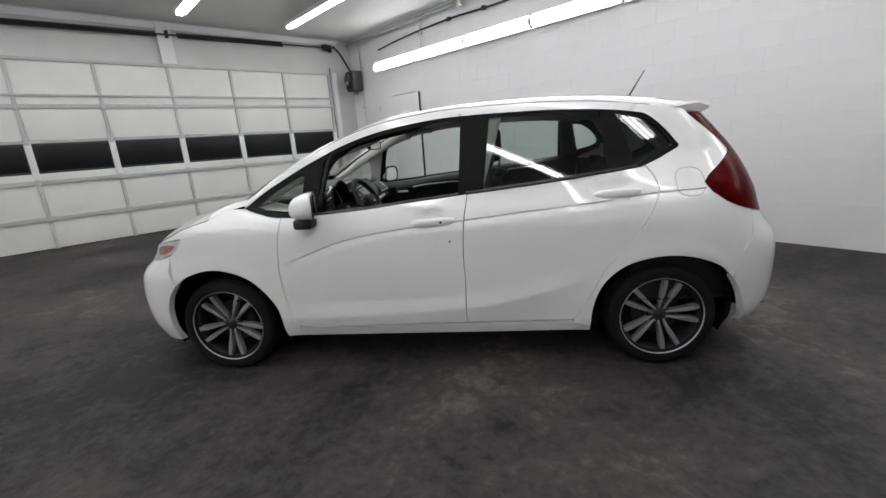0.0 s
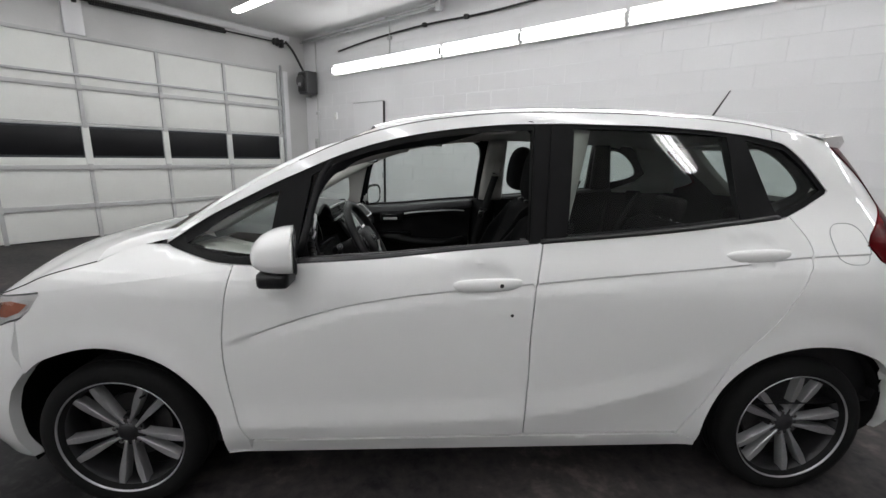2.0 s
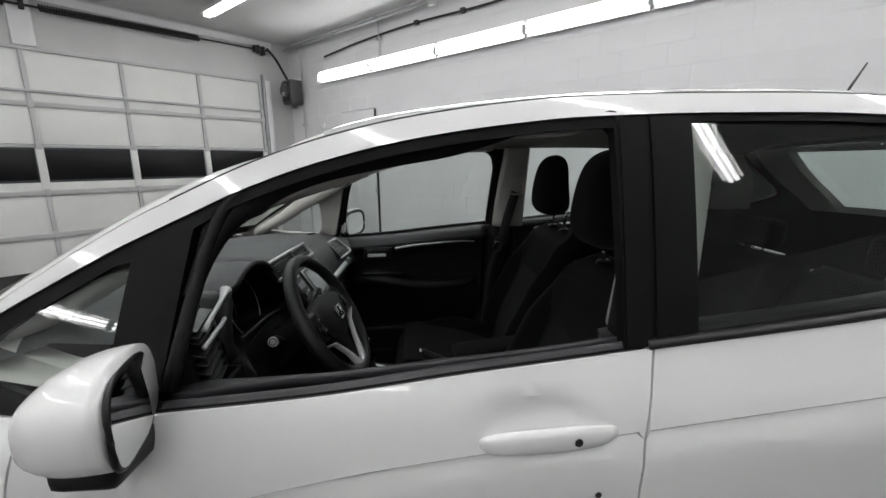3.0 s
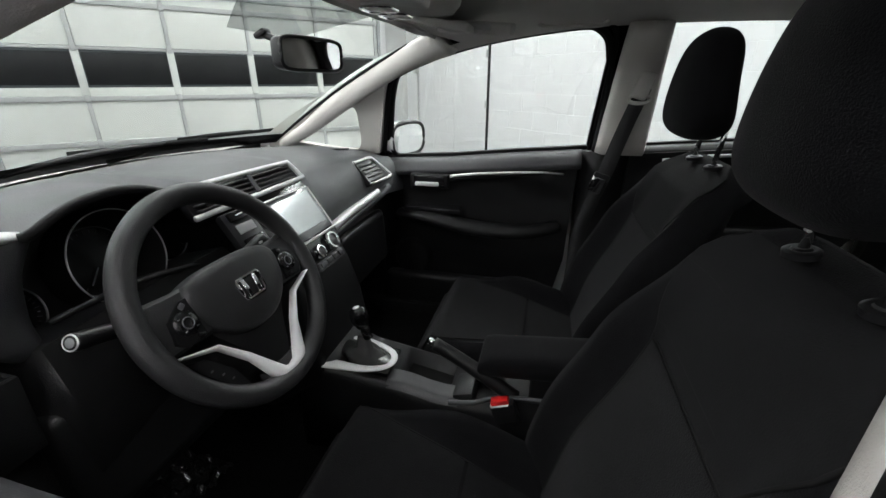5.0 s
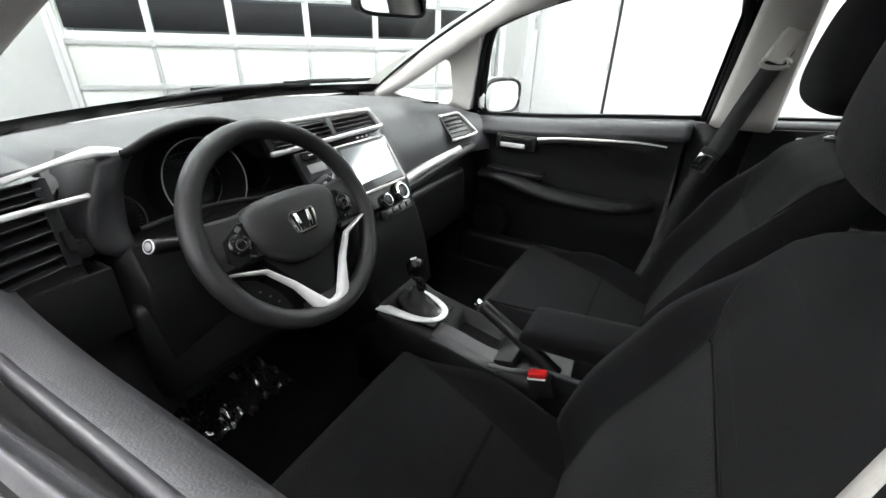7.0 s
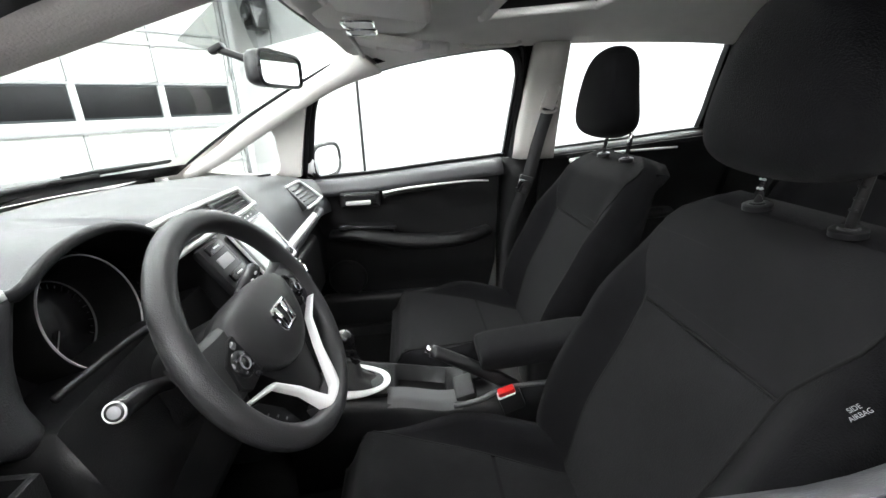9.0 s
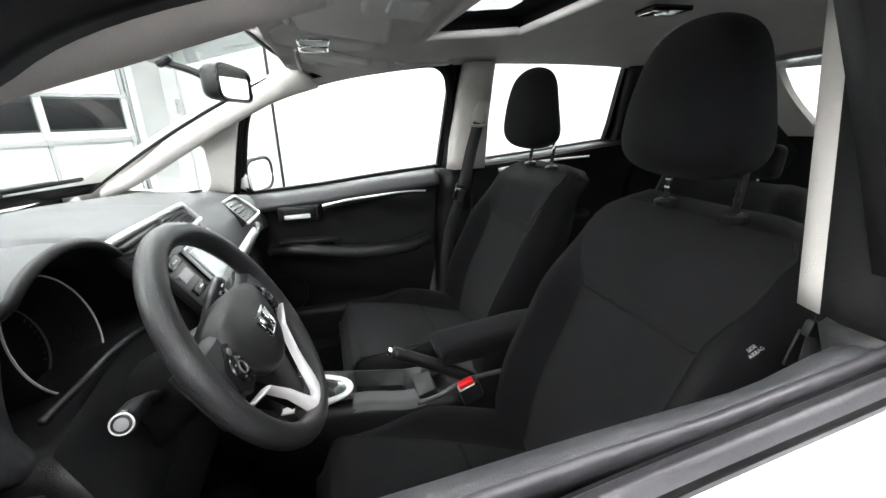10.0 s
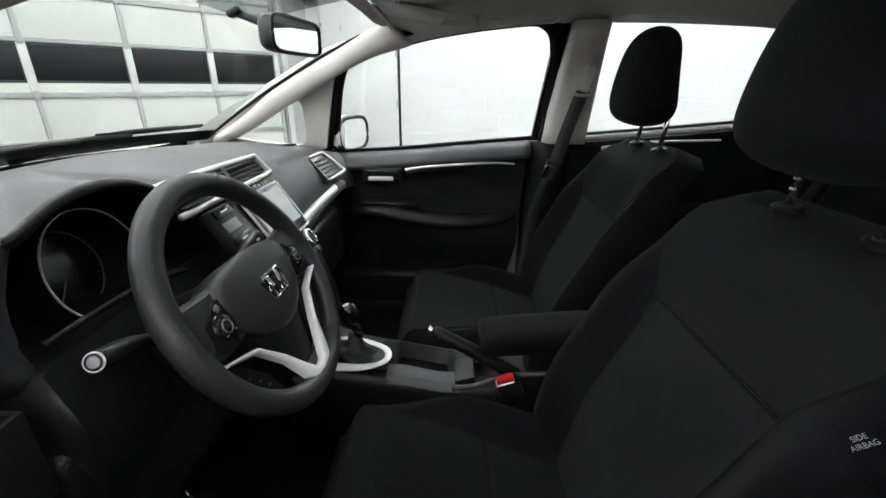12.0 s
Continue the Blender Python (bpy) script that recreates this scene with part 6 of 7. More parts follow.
def rounded(w, h, p, n=36):
    return [(w * math.copysign(abs(math.cos(a)) ** p, math.cos(a)), h * math.copysign(abs(math.sin(a)) ** p, math.sin(a))) for a in span(0, math.tau * (n - 1) / n, n)]


def build_steering(car):
    col = bmesh.new()
    rings = []
    for t in span(0, 1, 8):
        k = 1 - t
        rings.append([WHEEL @ Vector((x * (0.75 + 0.35 * t), y * (0.75 + 0.45 * t) - 0.02 * t, -0.045 - 0.20 * t)) for x, y in rounded(0.062, 0.056, 0.75, 28)])
    part("column_shroud", loft(rings), PLASTIC2, car, "black steering column shroud", 60)
    for s, tip in ((-1, Vector((-0.501, -0.552, 0.953))), (1, Vector((-0.480, -0.200, 0.968)))):
        root = WHEEL @ Vector((s * 0.05, 0.012, -0.085))
        if s < 0:
            root = root.lerp(tip + Vector((-0.39, 0.76, -0.52)) * 0.16, 0.45)
        st = part("column_stalk", tube(curve([root, root.lerp(tip, 0.5) + Vector((0, 0, 0.006)), tip], 6), lambda t: 0.0095 + 0.0025 * ease((t - 0.45) / 0.2), 12), TRIMB, car, "black column stalk", 60)
        d = (tip - root).normalized()
        q = d.to_track_quat("Z", "Y").to_matrix().to_4x4()
        part("stalk_cap", lathe([(0, 0.004), (0.0100, 0.0035), (0.0120, 0.0), (0.0125, -0.008)], Matrix.Translation(tip) @ q, 24), TRIMB, st, "stalk end cap", 60)
        if s < 0:
            part("cap_ring", lathe([(0.0092, 0.0040), (0.0099, 0.0048), (0.0107, 0.0044), (0.0113, 0.0032)], Matrix.Translation(tip) @ q, 24), SILVER, st)
            part("cap_print", lathe([(0.000, 0.0058), (0.0035, 0.0056), (0.0065, 0.0046)], Matrix.Translation(tip) @ q, 20), GREYPR, st)
        else:
            for k in range(3):
                p = root.lerp(tip, 0.55 + 0.14 * k) + Vector((0.012, 0, 0.008))
                part("stalk_print", box((0.003, 0.008, 0.004), p, 0), PRINT, st)
    w = part("steering_wheel", tube([(0.1685 * math.cos(a), 0.1685 * math.sin(a), 0.0) for a in span(0, math.tau * 95 / 96, 96)], 0.0172, 16, True, flat=1.0), LEATHER, car, "charcoal steering wheel with silver spokes", 80)
    w.matrix_basis = WHEEL
    # airbag pad, domed, over a dark hub
    edge = [(0.0, 0.056), (0.05, 0.054), (0.083, 0.045), (0.097, 0.024), (0.088, -0.015), (0.068, -0.042), (0.036, -0.062)]
    shape = edge + [(0.0, -0.068)] + [(-x, y) for x, y in edge[:0:-1]]
    loop = curve([Vector(p).to_3d() for p in shape], 5, True)
    pad = loft([[(p.x * k, p.y * k, z) for p in loop] for k, z in ((0.96, -0.030), (1.0, -0.012), (1.0, 0.004), (0.975, 0.0115), (0.90, 0.017), (0.72, 0.022), (0.45, 0.0255), (0.18, 0.0265))])
    part("airbag_pad", pad, LEATHER, w, "charcoal airbag pad", 60)
    hub = [(-0.090, 0.030), (-0.085, -0.030), (-0.050, -0.085), (-0.022, -0.140), (0.022, -0.140), (0.050, -0.085), (0.085, -0.030), (0.090, 0.030)]
    part("hub_back", slab(hub, -0.024, 0.020, 0.004), SATINB, w, "black hub")
    part("lower_spoke", slab([(-0.047, -0.134), (-0.050, -0.168), (0.050, -0.168), (0.047, -0.134)], -0.014, 0.014, 0.006), LEATHER, w, "charcoal lower spoke", 40)
    em = bmesh.new()
    fr = [(-0.017, 0.012), (-0.0185, 0.009), (-0.0155, -0.011), (-0.013, -0.0135), (0.013, -0.0135), (0.0155, -0.011), (0.0185, 0.009), (0.017, 0.012)]
    tube([Vector((x * 1.34, y * 1.34 - 0.003, 0.0275)) for x, y in fr], 0.0034, 8, True, bm=em)
    part("badge", em, CHROME, w, "plain chrome badge frame")
    for s in (-1, 1):
        part("badge_bar", tube([(s * 0.0132, 0.0115, 0.0290), (s * 0.0092, -0.0185, 0.0290)], 0.0044, 8, flat=0.7), CHROME, w, "chrome badge bar")
        # side spoke with its switch pad
        sp = loft([[(s * x, y + o * h, z + e) for o, e in ((1, -0.006), (0.86, 0.002), (0.4, 0.006), (-0.4, 0.006), (-0.86, 0.002), (-1, -0.006), (-1, -0.020), (1, -0.020))] for x, y, h, z in ((0.072, 0.005, 0.040, 0.003), (0.105, 0.005, 0.040, 0.003), (0.135, 0.006, 0.041, 0.001), (0.166, 0.007, 0.044, -0.004))])
        bmesh.ops.recalc_face_normals(sp, faces=sp.faces)
        part("spoke", sp, LEATHER, w, "charcoal side spoke", 40)
        bed = [(0.091, 0.030), (0.104, 0.030), (0.134, 0.012), (0.140, -0.020), (0.128, -0.032), (0.094, -0.030)]
        part("switch_bed", slab([(s * x, y) for x, y in bed], 0.004, 0.0075, 0.003), SATINB, w, "black switch panel")
        at = pose(s * 0.113, -0.002, 0.0)
        padp = part("switch_pad", lathe([(0, 0.0155), (0.015, 0.0150), (0.0185, 0.0125), (0.020, 0.006)], at, 28), GLOSSB, w, "black switch pad", 50)
        part("switch_ring", lathe([(0.0072, 0.0150), (0.0082, 0.0172), (0.0092, 0.0150)], at, 24), DIMPR, padp)
        for k in range(4):
            a = math.radians(45 + 90 * k)
            part("switch_print", box((0.0035, 0.0018, 0.001), (s * 0.113 + 0.0135 * math.cos(a), -0.002 + 0.0135 * math.sin(a), 0.0155), 0), DIMPR, padp)
        part("switch_button", box((0.010, 0.008, 0.006), (s * 0.106, 0.0215, 0.0115), 0.003, 2, (0, 0, s * -30)), DIMPR if s < 0 else GLOSSB, w)
        part("switch_button", box((0.012, 0.007, 0.006), (s * 0.104, -0.0255, 0.0115), 0.003, 2, (0, 0, s * 25)), GLOSSB, w)
        # small panel in the gap below the spoke
        gap = part("lower_switch_panel", slab([(s * x, y) for x, y in ((0.140, -0.046), (0.100, -0.062), (0.070, -0.100), (0.060, -0.140), (0.105, -0.118))], -0.030, 0.012, 0.003), SATINB, w, "black lower switch panel")
        for x, y in ((0.104, -0.082), (0.092, -0.096), (0.082, -0.110)):
            part("switch_print", box((0.005, 0.0025, 0.001), (s * x, y, -0.0178), 0), DIMPR if s < 0 else DARKST, gap)
    # one bright V from spoke to spoke
    outer = [Vector(p) for p in ((0.148, -0.0390), (0.093, -0.0590), (0.060, -0.101), (0.0415, -0.146), (0.030, -0.161), (0.0, -0.1655))]
    inner = [Vector(p) for p in ((0.146, -0.0355), (0.0905, -0.0515), (0.055, -0.0895), (0.030, -0.124), (0.0125, -0.147), (0.0, -0.1505))]
    even = lambda line, t: line[min(int(t * 5), 4)].lerp(line[min(int(t * 5), 4) + 1], t * 5 - min(int(t * 5), 4))
    rings = []
    for t in span(0, 2, 61):
        a, b = even(outer, min(t, 2 - t)), even(inner, min(t, 2 - t))
        k = 1 if t <= 1 else -1
        rings.append([(k * q.x, q.y, z) for q, z in ((a, 0.000), (a, 0.0085), (a.lerp(b, 0.18), 0.0120), (a.lerp(b, 0.55), 0.0135), (a.lerp(b, 0.85), 0.0120), (b, 0.0085), (b, 0.000))])
    vee = loft(rings)
    bmesh.ops.recalc_face_normals(vee, faces=vee.faces)
    part("bright_wing", vee, VEE, w, "satin silver V-shaped spoke wing", 50)


def seat_point(o, lean, y, h, d):
    e, f = (math.sin(lean), math.cos(lean)), (-math.cos(lean), math.sin(lean))
    return Vector((o[0] + e[0] * h + f[0] * d, o[1] + y, o[2] + e[1] * h + f[1] * d))


SEAT_W = cubic([0, 0.12, 0.35, 0.6, 0.78, 0.88, 0.94, 0.98, 1.0], [0.215, 0.248, 0.268, 0.270, 0.256, 0.243, 0.226, 0.198, 0.158])


def build_seat(car, x0, cy, z0, who, lean=21.6):
    lean = radians(lean)
    o, H = (x0, cy, z0), 0.672

    def front(s, u):
        b = 0.058 * ease((abs(u) - 0.50) / 0.36) * (1 - 0.85 * ease((s - 0.55) / 0.32)) * ease((s + 0.05) / 0.15)
        round_off = -0.060 * ease((abs(u) - 0.86) / 0.14)
        top = -0.055 * ease((s - 0.84) / 0.16)
        lumbar = 0.016 * math.exp(-((s - 0.28) / 0.18) ** 2)
        return b + round_off + top + lumbar

    def at(s, u, off=0.0):
        return seat_point(o, lean, u * SEAT_W(s), s * H, front(s, u) + off)
    rings = []
    us = span(-1, 1, 29)
    for s in span(0, 1, 26):
        ring = [at(s, u) for u in us]
        t = 0.115 - 0.055 * s
        ring += [seat_point(o, lean, u * SEAT_W(s) * 0.97, s * H - 0.01 * s, -t - 0.02 * (1 - u * u)) for u in us[::-1]]
        rings.append(ring)
    seat = part("front_seat", loft(rings), CLOTH, car, "black cloth " + who + " seat with headrest", 80)
    wide = cubic([0.0, 0.25, 0.64, 0.72, 0.82, 0.90, 0.955], [0.120, 0.138, 0.150, 0.176, 0.203, 0.204, 0.180])

    def patch(name, s0, s1, m, label):
        part(name, sheet(lambda t, v: at(s0 + (s1 - s0) * t, v * wide(s0 + (s1 - s0) * t) / SEAT_W(s0 + (s1 - s0) * t), 0.0035), span(0, 1, 18), span(-1, 1, 21)), m, seat, label, 80)
    patch("back_insert", 0.02, 0.636, CLOTH2, "charcoal cloth backrest insert")
    patch("back_yoke", 0.646, 0.955, STRIPE, "black striped cloth backrest yoke")
    part("seam", tube([at(0.641, v * wide(0.641) / SEAT_W(0.641), 0.001) for v in span(-1, 1, 21)], 0.003, 6), RUBBER, seat)
    for sg in (-1, 1):
        part("seam", tube([at(s, sg * (wide(s) + 0.002) / SEAT_W(s), 0.001) for s in span(0.03, 0.95, 24)], 0.003, 6), RUBBER, seat)
    # cushion
    L = 0.51
    seam_u = cubic([0.0, 0.10, 0.35, 0.62, 1.0], [0.90, 0.86, 0.68, 0.54, 0.42])

    def c_at(t, u, off=0.0):
        x = x0 - L + 0.045 + L * t
        hw = 0.235 + 0.028 * math.sin(math.pi * min(1, t * 1.1)) - 0.02 * ease((0.12 - t) / 0.12)
        z = z0 + 0.05 + 0.045 * (1 - t) ** 1.3 - 0.030 * ease((t - 0.5) / 0.5)
        z += 0.046 * ease((abs(u) - seam_u(t)) / 0.33) * ease((t - 0.05) / 0.5) - 0.060 * ease((abs(u) - 0.86) / 0.14)
        z -= 0.075 * ease((0.11 - t) / 0.11)
        return Vector((x, cy + u * hw, z + off))
    rings = []
    for t in [0, 0.01, 0.03, 0.06, 0.1] + span(0.15, 1, 18):
        ring = [c_at(t, u) for u in us]
        low = z0 - 0.09
        ring += [Vector((c_at(t, u).x + (0.03 if t < 0.05 else 0.0), cy + u * 0.225, low)) for u in us[::-1]]
        rings.append(ring)
    part("seat_cushion", loft(rings), CLOTH, seat, "black cloth seat cushion", 80)
    part("cushion_insert", sheet(lambda t, v: c_at(t, v * seam_u(t), 0.0035), span(0.06, 0.615, 14), span(-1, 1, 13)), CLOTH2, seat, "charcoal cloth cushion insert", 80)
    part("cushion_insert", sheet(lambda t, v: c_at(t, v * seam_u(t), 0.0035), span(0.63, 0.98, 10), span(-1, 1, 13)), CLOTH2, seat, "charcoal cloth cushion insert", 80)
    for sg in (-1, 1):
        part("seam", tube([c_at(t, sg * (seam_u(t) + 0.01), 0.001) for t in span(0.04, 0.98, 22)], 0.003, 6), RUBBER, seat)
    part("seat_base", box((0.44, 0.40, 0.14), (x0 - 0.20, cy, z0 - 0.13), 0.02), PLASTIC2, seat, "black seat base")
    part("side_shield", box((0.36, 0.03, 0.10), (x0 - 0.15, cy - 0.235, z0 - 0.03), 0.012), PLASTIC2, seat)
    # headrest on two notched posts
    top = seat_point(o, lean, 0, H, -0.045)
    for sg in (-1, 1):
        foot = seat_point(o, lean, sg * 0.075, H - 0.020, -0.036)
        head = foot + Vector((0.016, 0, 0.135))
        # Driver's outer post is coloured dark for the shade on that side.
        dark = who == "driver" and sg < 0
        p = part("headrest_post", tube([foot, head], 0.0062, 10), DARKST if dark else CHROME, seat, "headrest post darkened for shade" if dark else "chrome headrest post")
        part("post_bezel", lathe([(0, 0.004), (0.010, 0.004), (0.012, 0.0015), (0.017, 0.0025), (0.0205, 0.0), (0.0205, -0.008)], Matrix.Translation(foot + Vector((0, 0, 0.004))) @ pose(0, 0, 0, 0, -8, 0), 24), TRIMB, seat, "black post bezel", 50)
        # BRIGHT notches paint the glint on the driver's inner post.
        if sg > 0 or who == "driver":
            for k in range(4):
                part("notch", box((0.005, 0.011, 0.004), foot.lerp(head, 0.22 + 0.11 * k) + Vector((-0.004, 0, 0)), 0.001, 1), BRIGHT if who == "driver" and sg > 0 else TRIMB, p)
    rings = []
    hx, hz = top.x - 0.052, top.z + 0.054
    for t in [0.5 - 0.5 * math.cos(math.pi * k / 40) for k in range(41)]:
        z = hz - 0.010 + 0.258 * t
        hw = 0.139 * (1 - 0.47 * t ** 2.0) * math.sqrt(max(0.0015, 1 - (2 * abs(t - 0.5)) ** 6.5)) * (0.93 + 0.07 * ease(t / 0.3))
        hd = (0.074 - 0.022 * t) * math.sqrt(max(0.002, 1 - (2 * abs(t - 0.5)) ** 5))
        cx = hx + 0.012 * t - 0.010 * math.sin(math.pi * t)
        rings.append([(cx + hd * math.copysign(abs(math.cos(a)) ** 0.75, math.cos(a)), cy + hw * math.copysign(abs(math.sin(a)) ** 0.72, math.sin(a)), z) for a in span(0, math.tau * 63 / 64, 64)])
    part("headrest", loft(rings), CLOTH, seat, "black cloth headrest", 80)
    return seat, at


def build_side_label(seat, at):
    """The printed tag on the seat's outer bolster."""
    along, out = Vector((0.021, -0.002, 0.014)).normalized(), Vector((-0.52, -0.47, 0.71)).normalized()
    out = (out - along * out.dot(along)).normalized()
    turn = Matrix((along, out.cross(along), out)).transposed().to_4x4()
    for words, rise in (("SIDE", 0.0045), ("AIRBAG", -0.0025)):
        fc = bpy.data.curves.new("tag_print", "FONT")
        fc.body, fc.size, fc.align_x = words, 0.0068, "CENTER"
        tmp = new("tag_print", fc)
        me = bpy.data.meshes.new_from_object(tmp)
        bpy.data.objects.remove(tmp)
        me.materials.append(GREYPR)
        ob = new("tag_print", me)
        ob.parent = seat
        ob.matrix_basis = Matrix.Translation(Vector((0.252, -0.6115, 0.9165)) + out * 0.0055) @ turn @ Matrix.Translation((0, rise, 0))


def build_console(car):
    co = bmesh.new()
    rings = []
    for x, z, w, dep in ((-0.50, 0.66, 0.105, 0), (-0.43, 0.625, 0.100, 0), (-0.36, 0.600, 0.092, 0), (-0.262, 0.585, 0.088, 0), (-0.258, 0.584, 0.088, 0.055), (-0.130, 0.562, 0.086, 0.055), (-0.126, 0.562, 0.085, 0), (-0.05, 0.560, 0.085, 0), (0.10, 0.56, 0.085, 0), (0.24, 0.56, 0.085, 0)):
        rings.append([(x, q - 0.03, h) for q, h in ((-w, 0.36), (-w, z - 0.03), (-w + 0.008, z - 0.008), (-w + 0.022, z), (-0.026, z), (-0.022, z - dep), (w - 0.022, z - dep), (w - 0.018, z), (w - 0.012, z), (w - 0.004, z - 0.008), (w, z - 0.03), (w, 0.36))])
    loft(rings, bm=co)
    # Dark sides and a lighter sheet on top put the fall of light into colour.
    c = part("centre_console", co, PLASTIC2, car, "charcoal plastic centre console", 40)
    part("console_lit_top", sheet(lambda x, y: (x, y, 0.5625 + 0.0215 * ease((-0.13 - x) / 0.13) + 0.003 - 0.02 * ease((-0.098 - y) / 0.02) ** 2), span(-0.275, -0.10, 12), span(-0.114, -0.058, 8)), mat("console_lit_plastic", (0.045, 0.046, 0.048), 0.45, var=0.1, scale=9, bump=0.3, bscale=480), c, "console top with the light in its grey", 60)
    part("well_floor", box((0.124, 0.080, 0.004), (-0.194, 0.004, 0.526), 0.001, 1, (0, 10, 0)), RUBBER, c)
    ribbon = curve([(-0.455, -0.112, 0.6165), (-0.39, -0.109, 0.613), (-0.33, -0.104, 0.610), (-0.288, -0.081, 0.606), (-0.276, -0.05, 0.605), (-0.292, -0.018, 0.606), (-0.34, 0.003, 0.610), (-0.39, 0.008, 0.613), (-0.44, 0.0, 0.616)], 8)
    part("shift_surround", tube(ribbon, lambda t: 0.0185 - 0.0095 * ease(t / 0.42) + 0.002 * ease((t - 0.7) / 0.3), 10, flat=0.30, up=(0, 0, 1)), SILVER, c, "satin silver shifter surround", 80)
    part("shift_plate", box((0.20, 0.105, 0.012), (-0.372, -0.052, 0.603), 0.005, 2, (0, 2, 0)), GLOSSB, c, "gloss black shifter plate")
    boot = loft([[(-0.352 + (0.060 * k) * q - 0.004 * (1 - k), -0.048 + (0.046 * k) * p + 0.006 * (1 - k), 0.608 - 0.018 * q * k + h + 0.004 * math.sin(5 * math.atan2(p, q)) * k) for q, p in rounded(1, 1, 0.85, 36)] for k, h in ((1.0, 0.0), (0.88, 0.010), (0.62, 0.014), (0.36, 0.022), (0.26, 0.050))])
    part("shift_boot", boot, mat("boot_vinyl", (0.008, 0.008, 0.008), 0.5, var=0.2, bump=0.4, bscale=300), c, "black vinyl shift boot", 80)
    st = part("shift_lever", tube([(-0.343, -0.043, 0.655), (-0.360, -0.037, 0.700)], 0.012, 10), GLOSSB, car, "black shift lever")
    part("shift_knob", lathe([(0.0, 0.048), (0.012, 0.047), (0.020, 0.041), (0.0235, 0.030), (0.0225, 0.012), (0.018, 0.0), (0.014, -0.008), (0, -0.008)], pose(-0.360, -0.037, 0.690, 0, -16, 0), 28), GLOSSB, st, "gloss black shift knob", 60)
    part("knob_disc", lathe([(0, 0.0492), (0.009, 0.0485)], pose(-0.360, -0.037, 0.690, 0, -16, 0), 24), SILVER, st)
    part("knob_collar", lathe([(0.0125, -0.010), (0.0135, -0.004), (0.0125, 0.002)], pose(-0.360, -0.037, 0.690, 0, -16, 0), 24), CHROME, st, "chrome collar")
    # cup wells and tray
    part("tray_step", box((0.050, 0.085, 0.028), (-0.088, -0.060, 0.566), 0.008, 2, (0, -16, 0)), PLASTIC2, c)
    part("tray_slot", box((0.060, 0.050, 0.010), (-0.055, -0.02, 0.580), 0.006, 2, (0, -12, 0)), RUBBER, c)
    part("console_edge", tube(curve([(-0.12, -0.113, 0.560), (-0.06, -0.113, 0.572), (0.0, -0.113, 0.598), (0.10, -0.113, 0.606), (0.22, -0.113, 0.604)], 6), 0.006, 8), PLASTIC, c, "", 80)
    part("console_wall", box((0.22, 0.010, 0.10), (0.11, -0.112, 0.555), 0.003), PLASTIC2, c)
    hb = part("parking_brake", tube(curve([(0.03, -0.090, 0.585), (-0.03, -0.086, 0.622), (-0.10, -0.078, 0.658), (-0.165, -0.071, 0.688)], 6), lambda t: 0.0175 - 0.002 * t, 14), PLASTIC2, car, "black parking brake lever", 80)
    part("brake_button", tube([(-0.163, -0.071, 0.687), (-0.178, -0.0695, 0.6945)], 0.0095, 12), CHROME, hb, "chrome release button")
    arm = loft([[(x, -0.058 + 0.060 * p, z + h * q) for p, q in rounded(1, 1, 0.55, 32)] for x, z, h in ((-0.055, 0.668, 0.010), (-0.05, 0.668, 0.022), (-0.03, 0.670, 0.028), (0.08, 0.680, 0.030), (0.18, 0.688, 0.032), (0.235, 0.690, 0.030), (0.245, 0.690, 0.016))])
    ar = part("armrest", arm, CLOTH, car, "black cloth centre armrest", 80)
    part("armrest_box", box((0.18, 0.105, 0.13), (0.15, -0.050, 0.62), 0.02, 3), PLASTIC2, ar, "black armrest box")
    for y, s in ((-0.132, -1), (0.110, 1)):
        b = part("belt_buckle", box((0.055, 0.026, 0.05), (0.012, y, 0.580), 0.008, 2, (0, -20, 0)), PLASTIC2, car, "black seat belt buckle")
        part("release_button", box((0.040, 0.021, 0.016), (0.000, y, 0.604), 0.004, 2, (0, -20, 0)), REDPL, b, "red release button")
        part("button_frame", box((0.044, 0.0245, 0.008), (0.000, y, 0.599), 0.003, 1, (0, -20, 0)), SILVER, b)


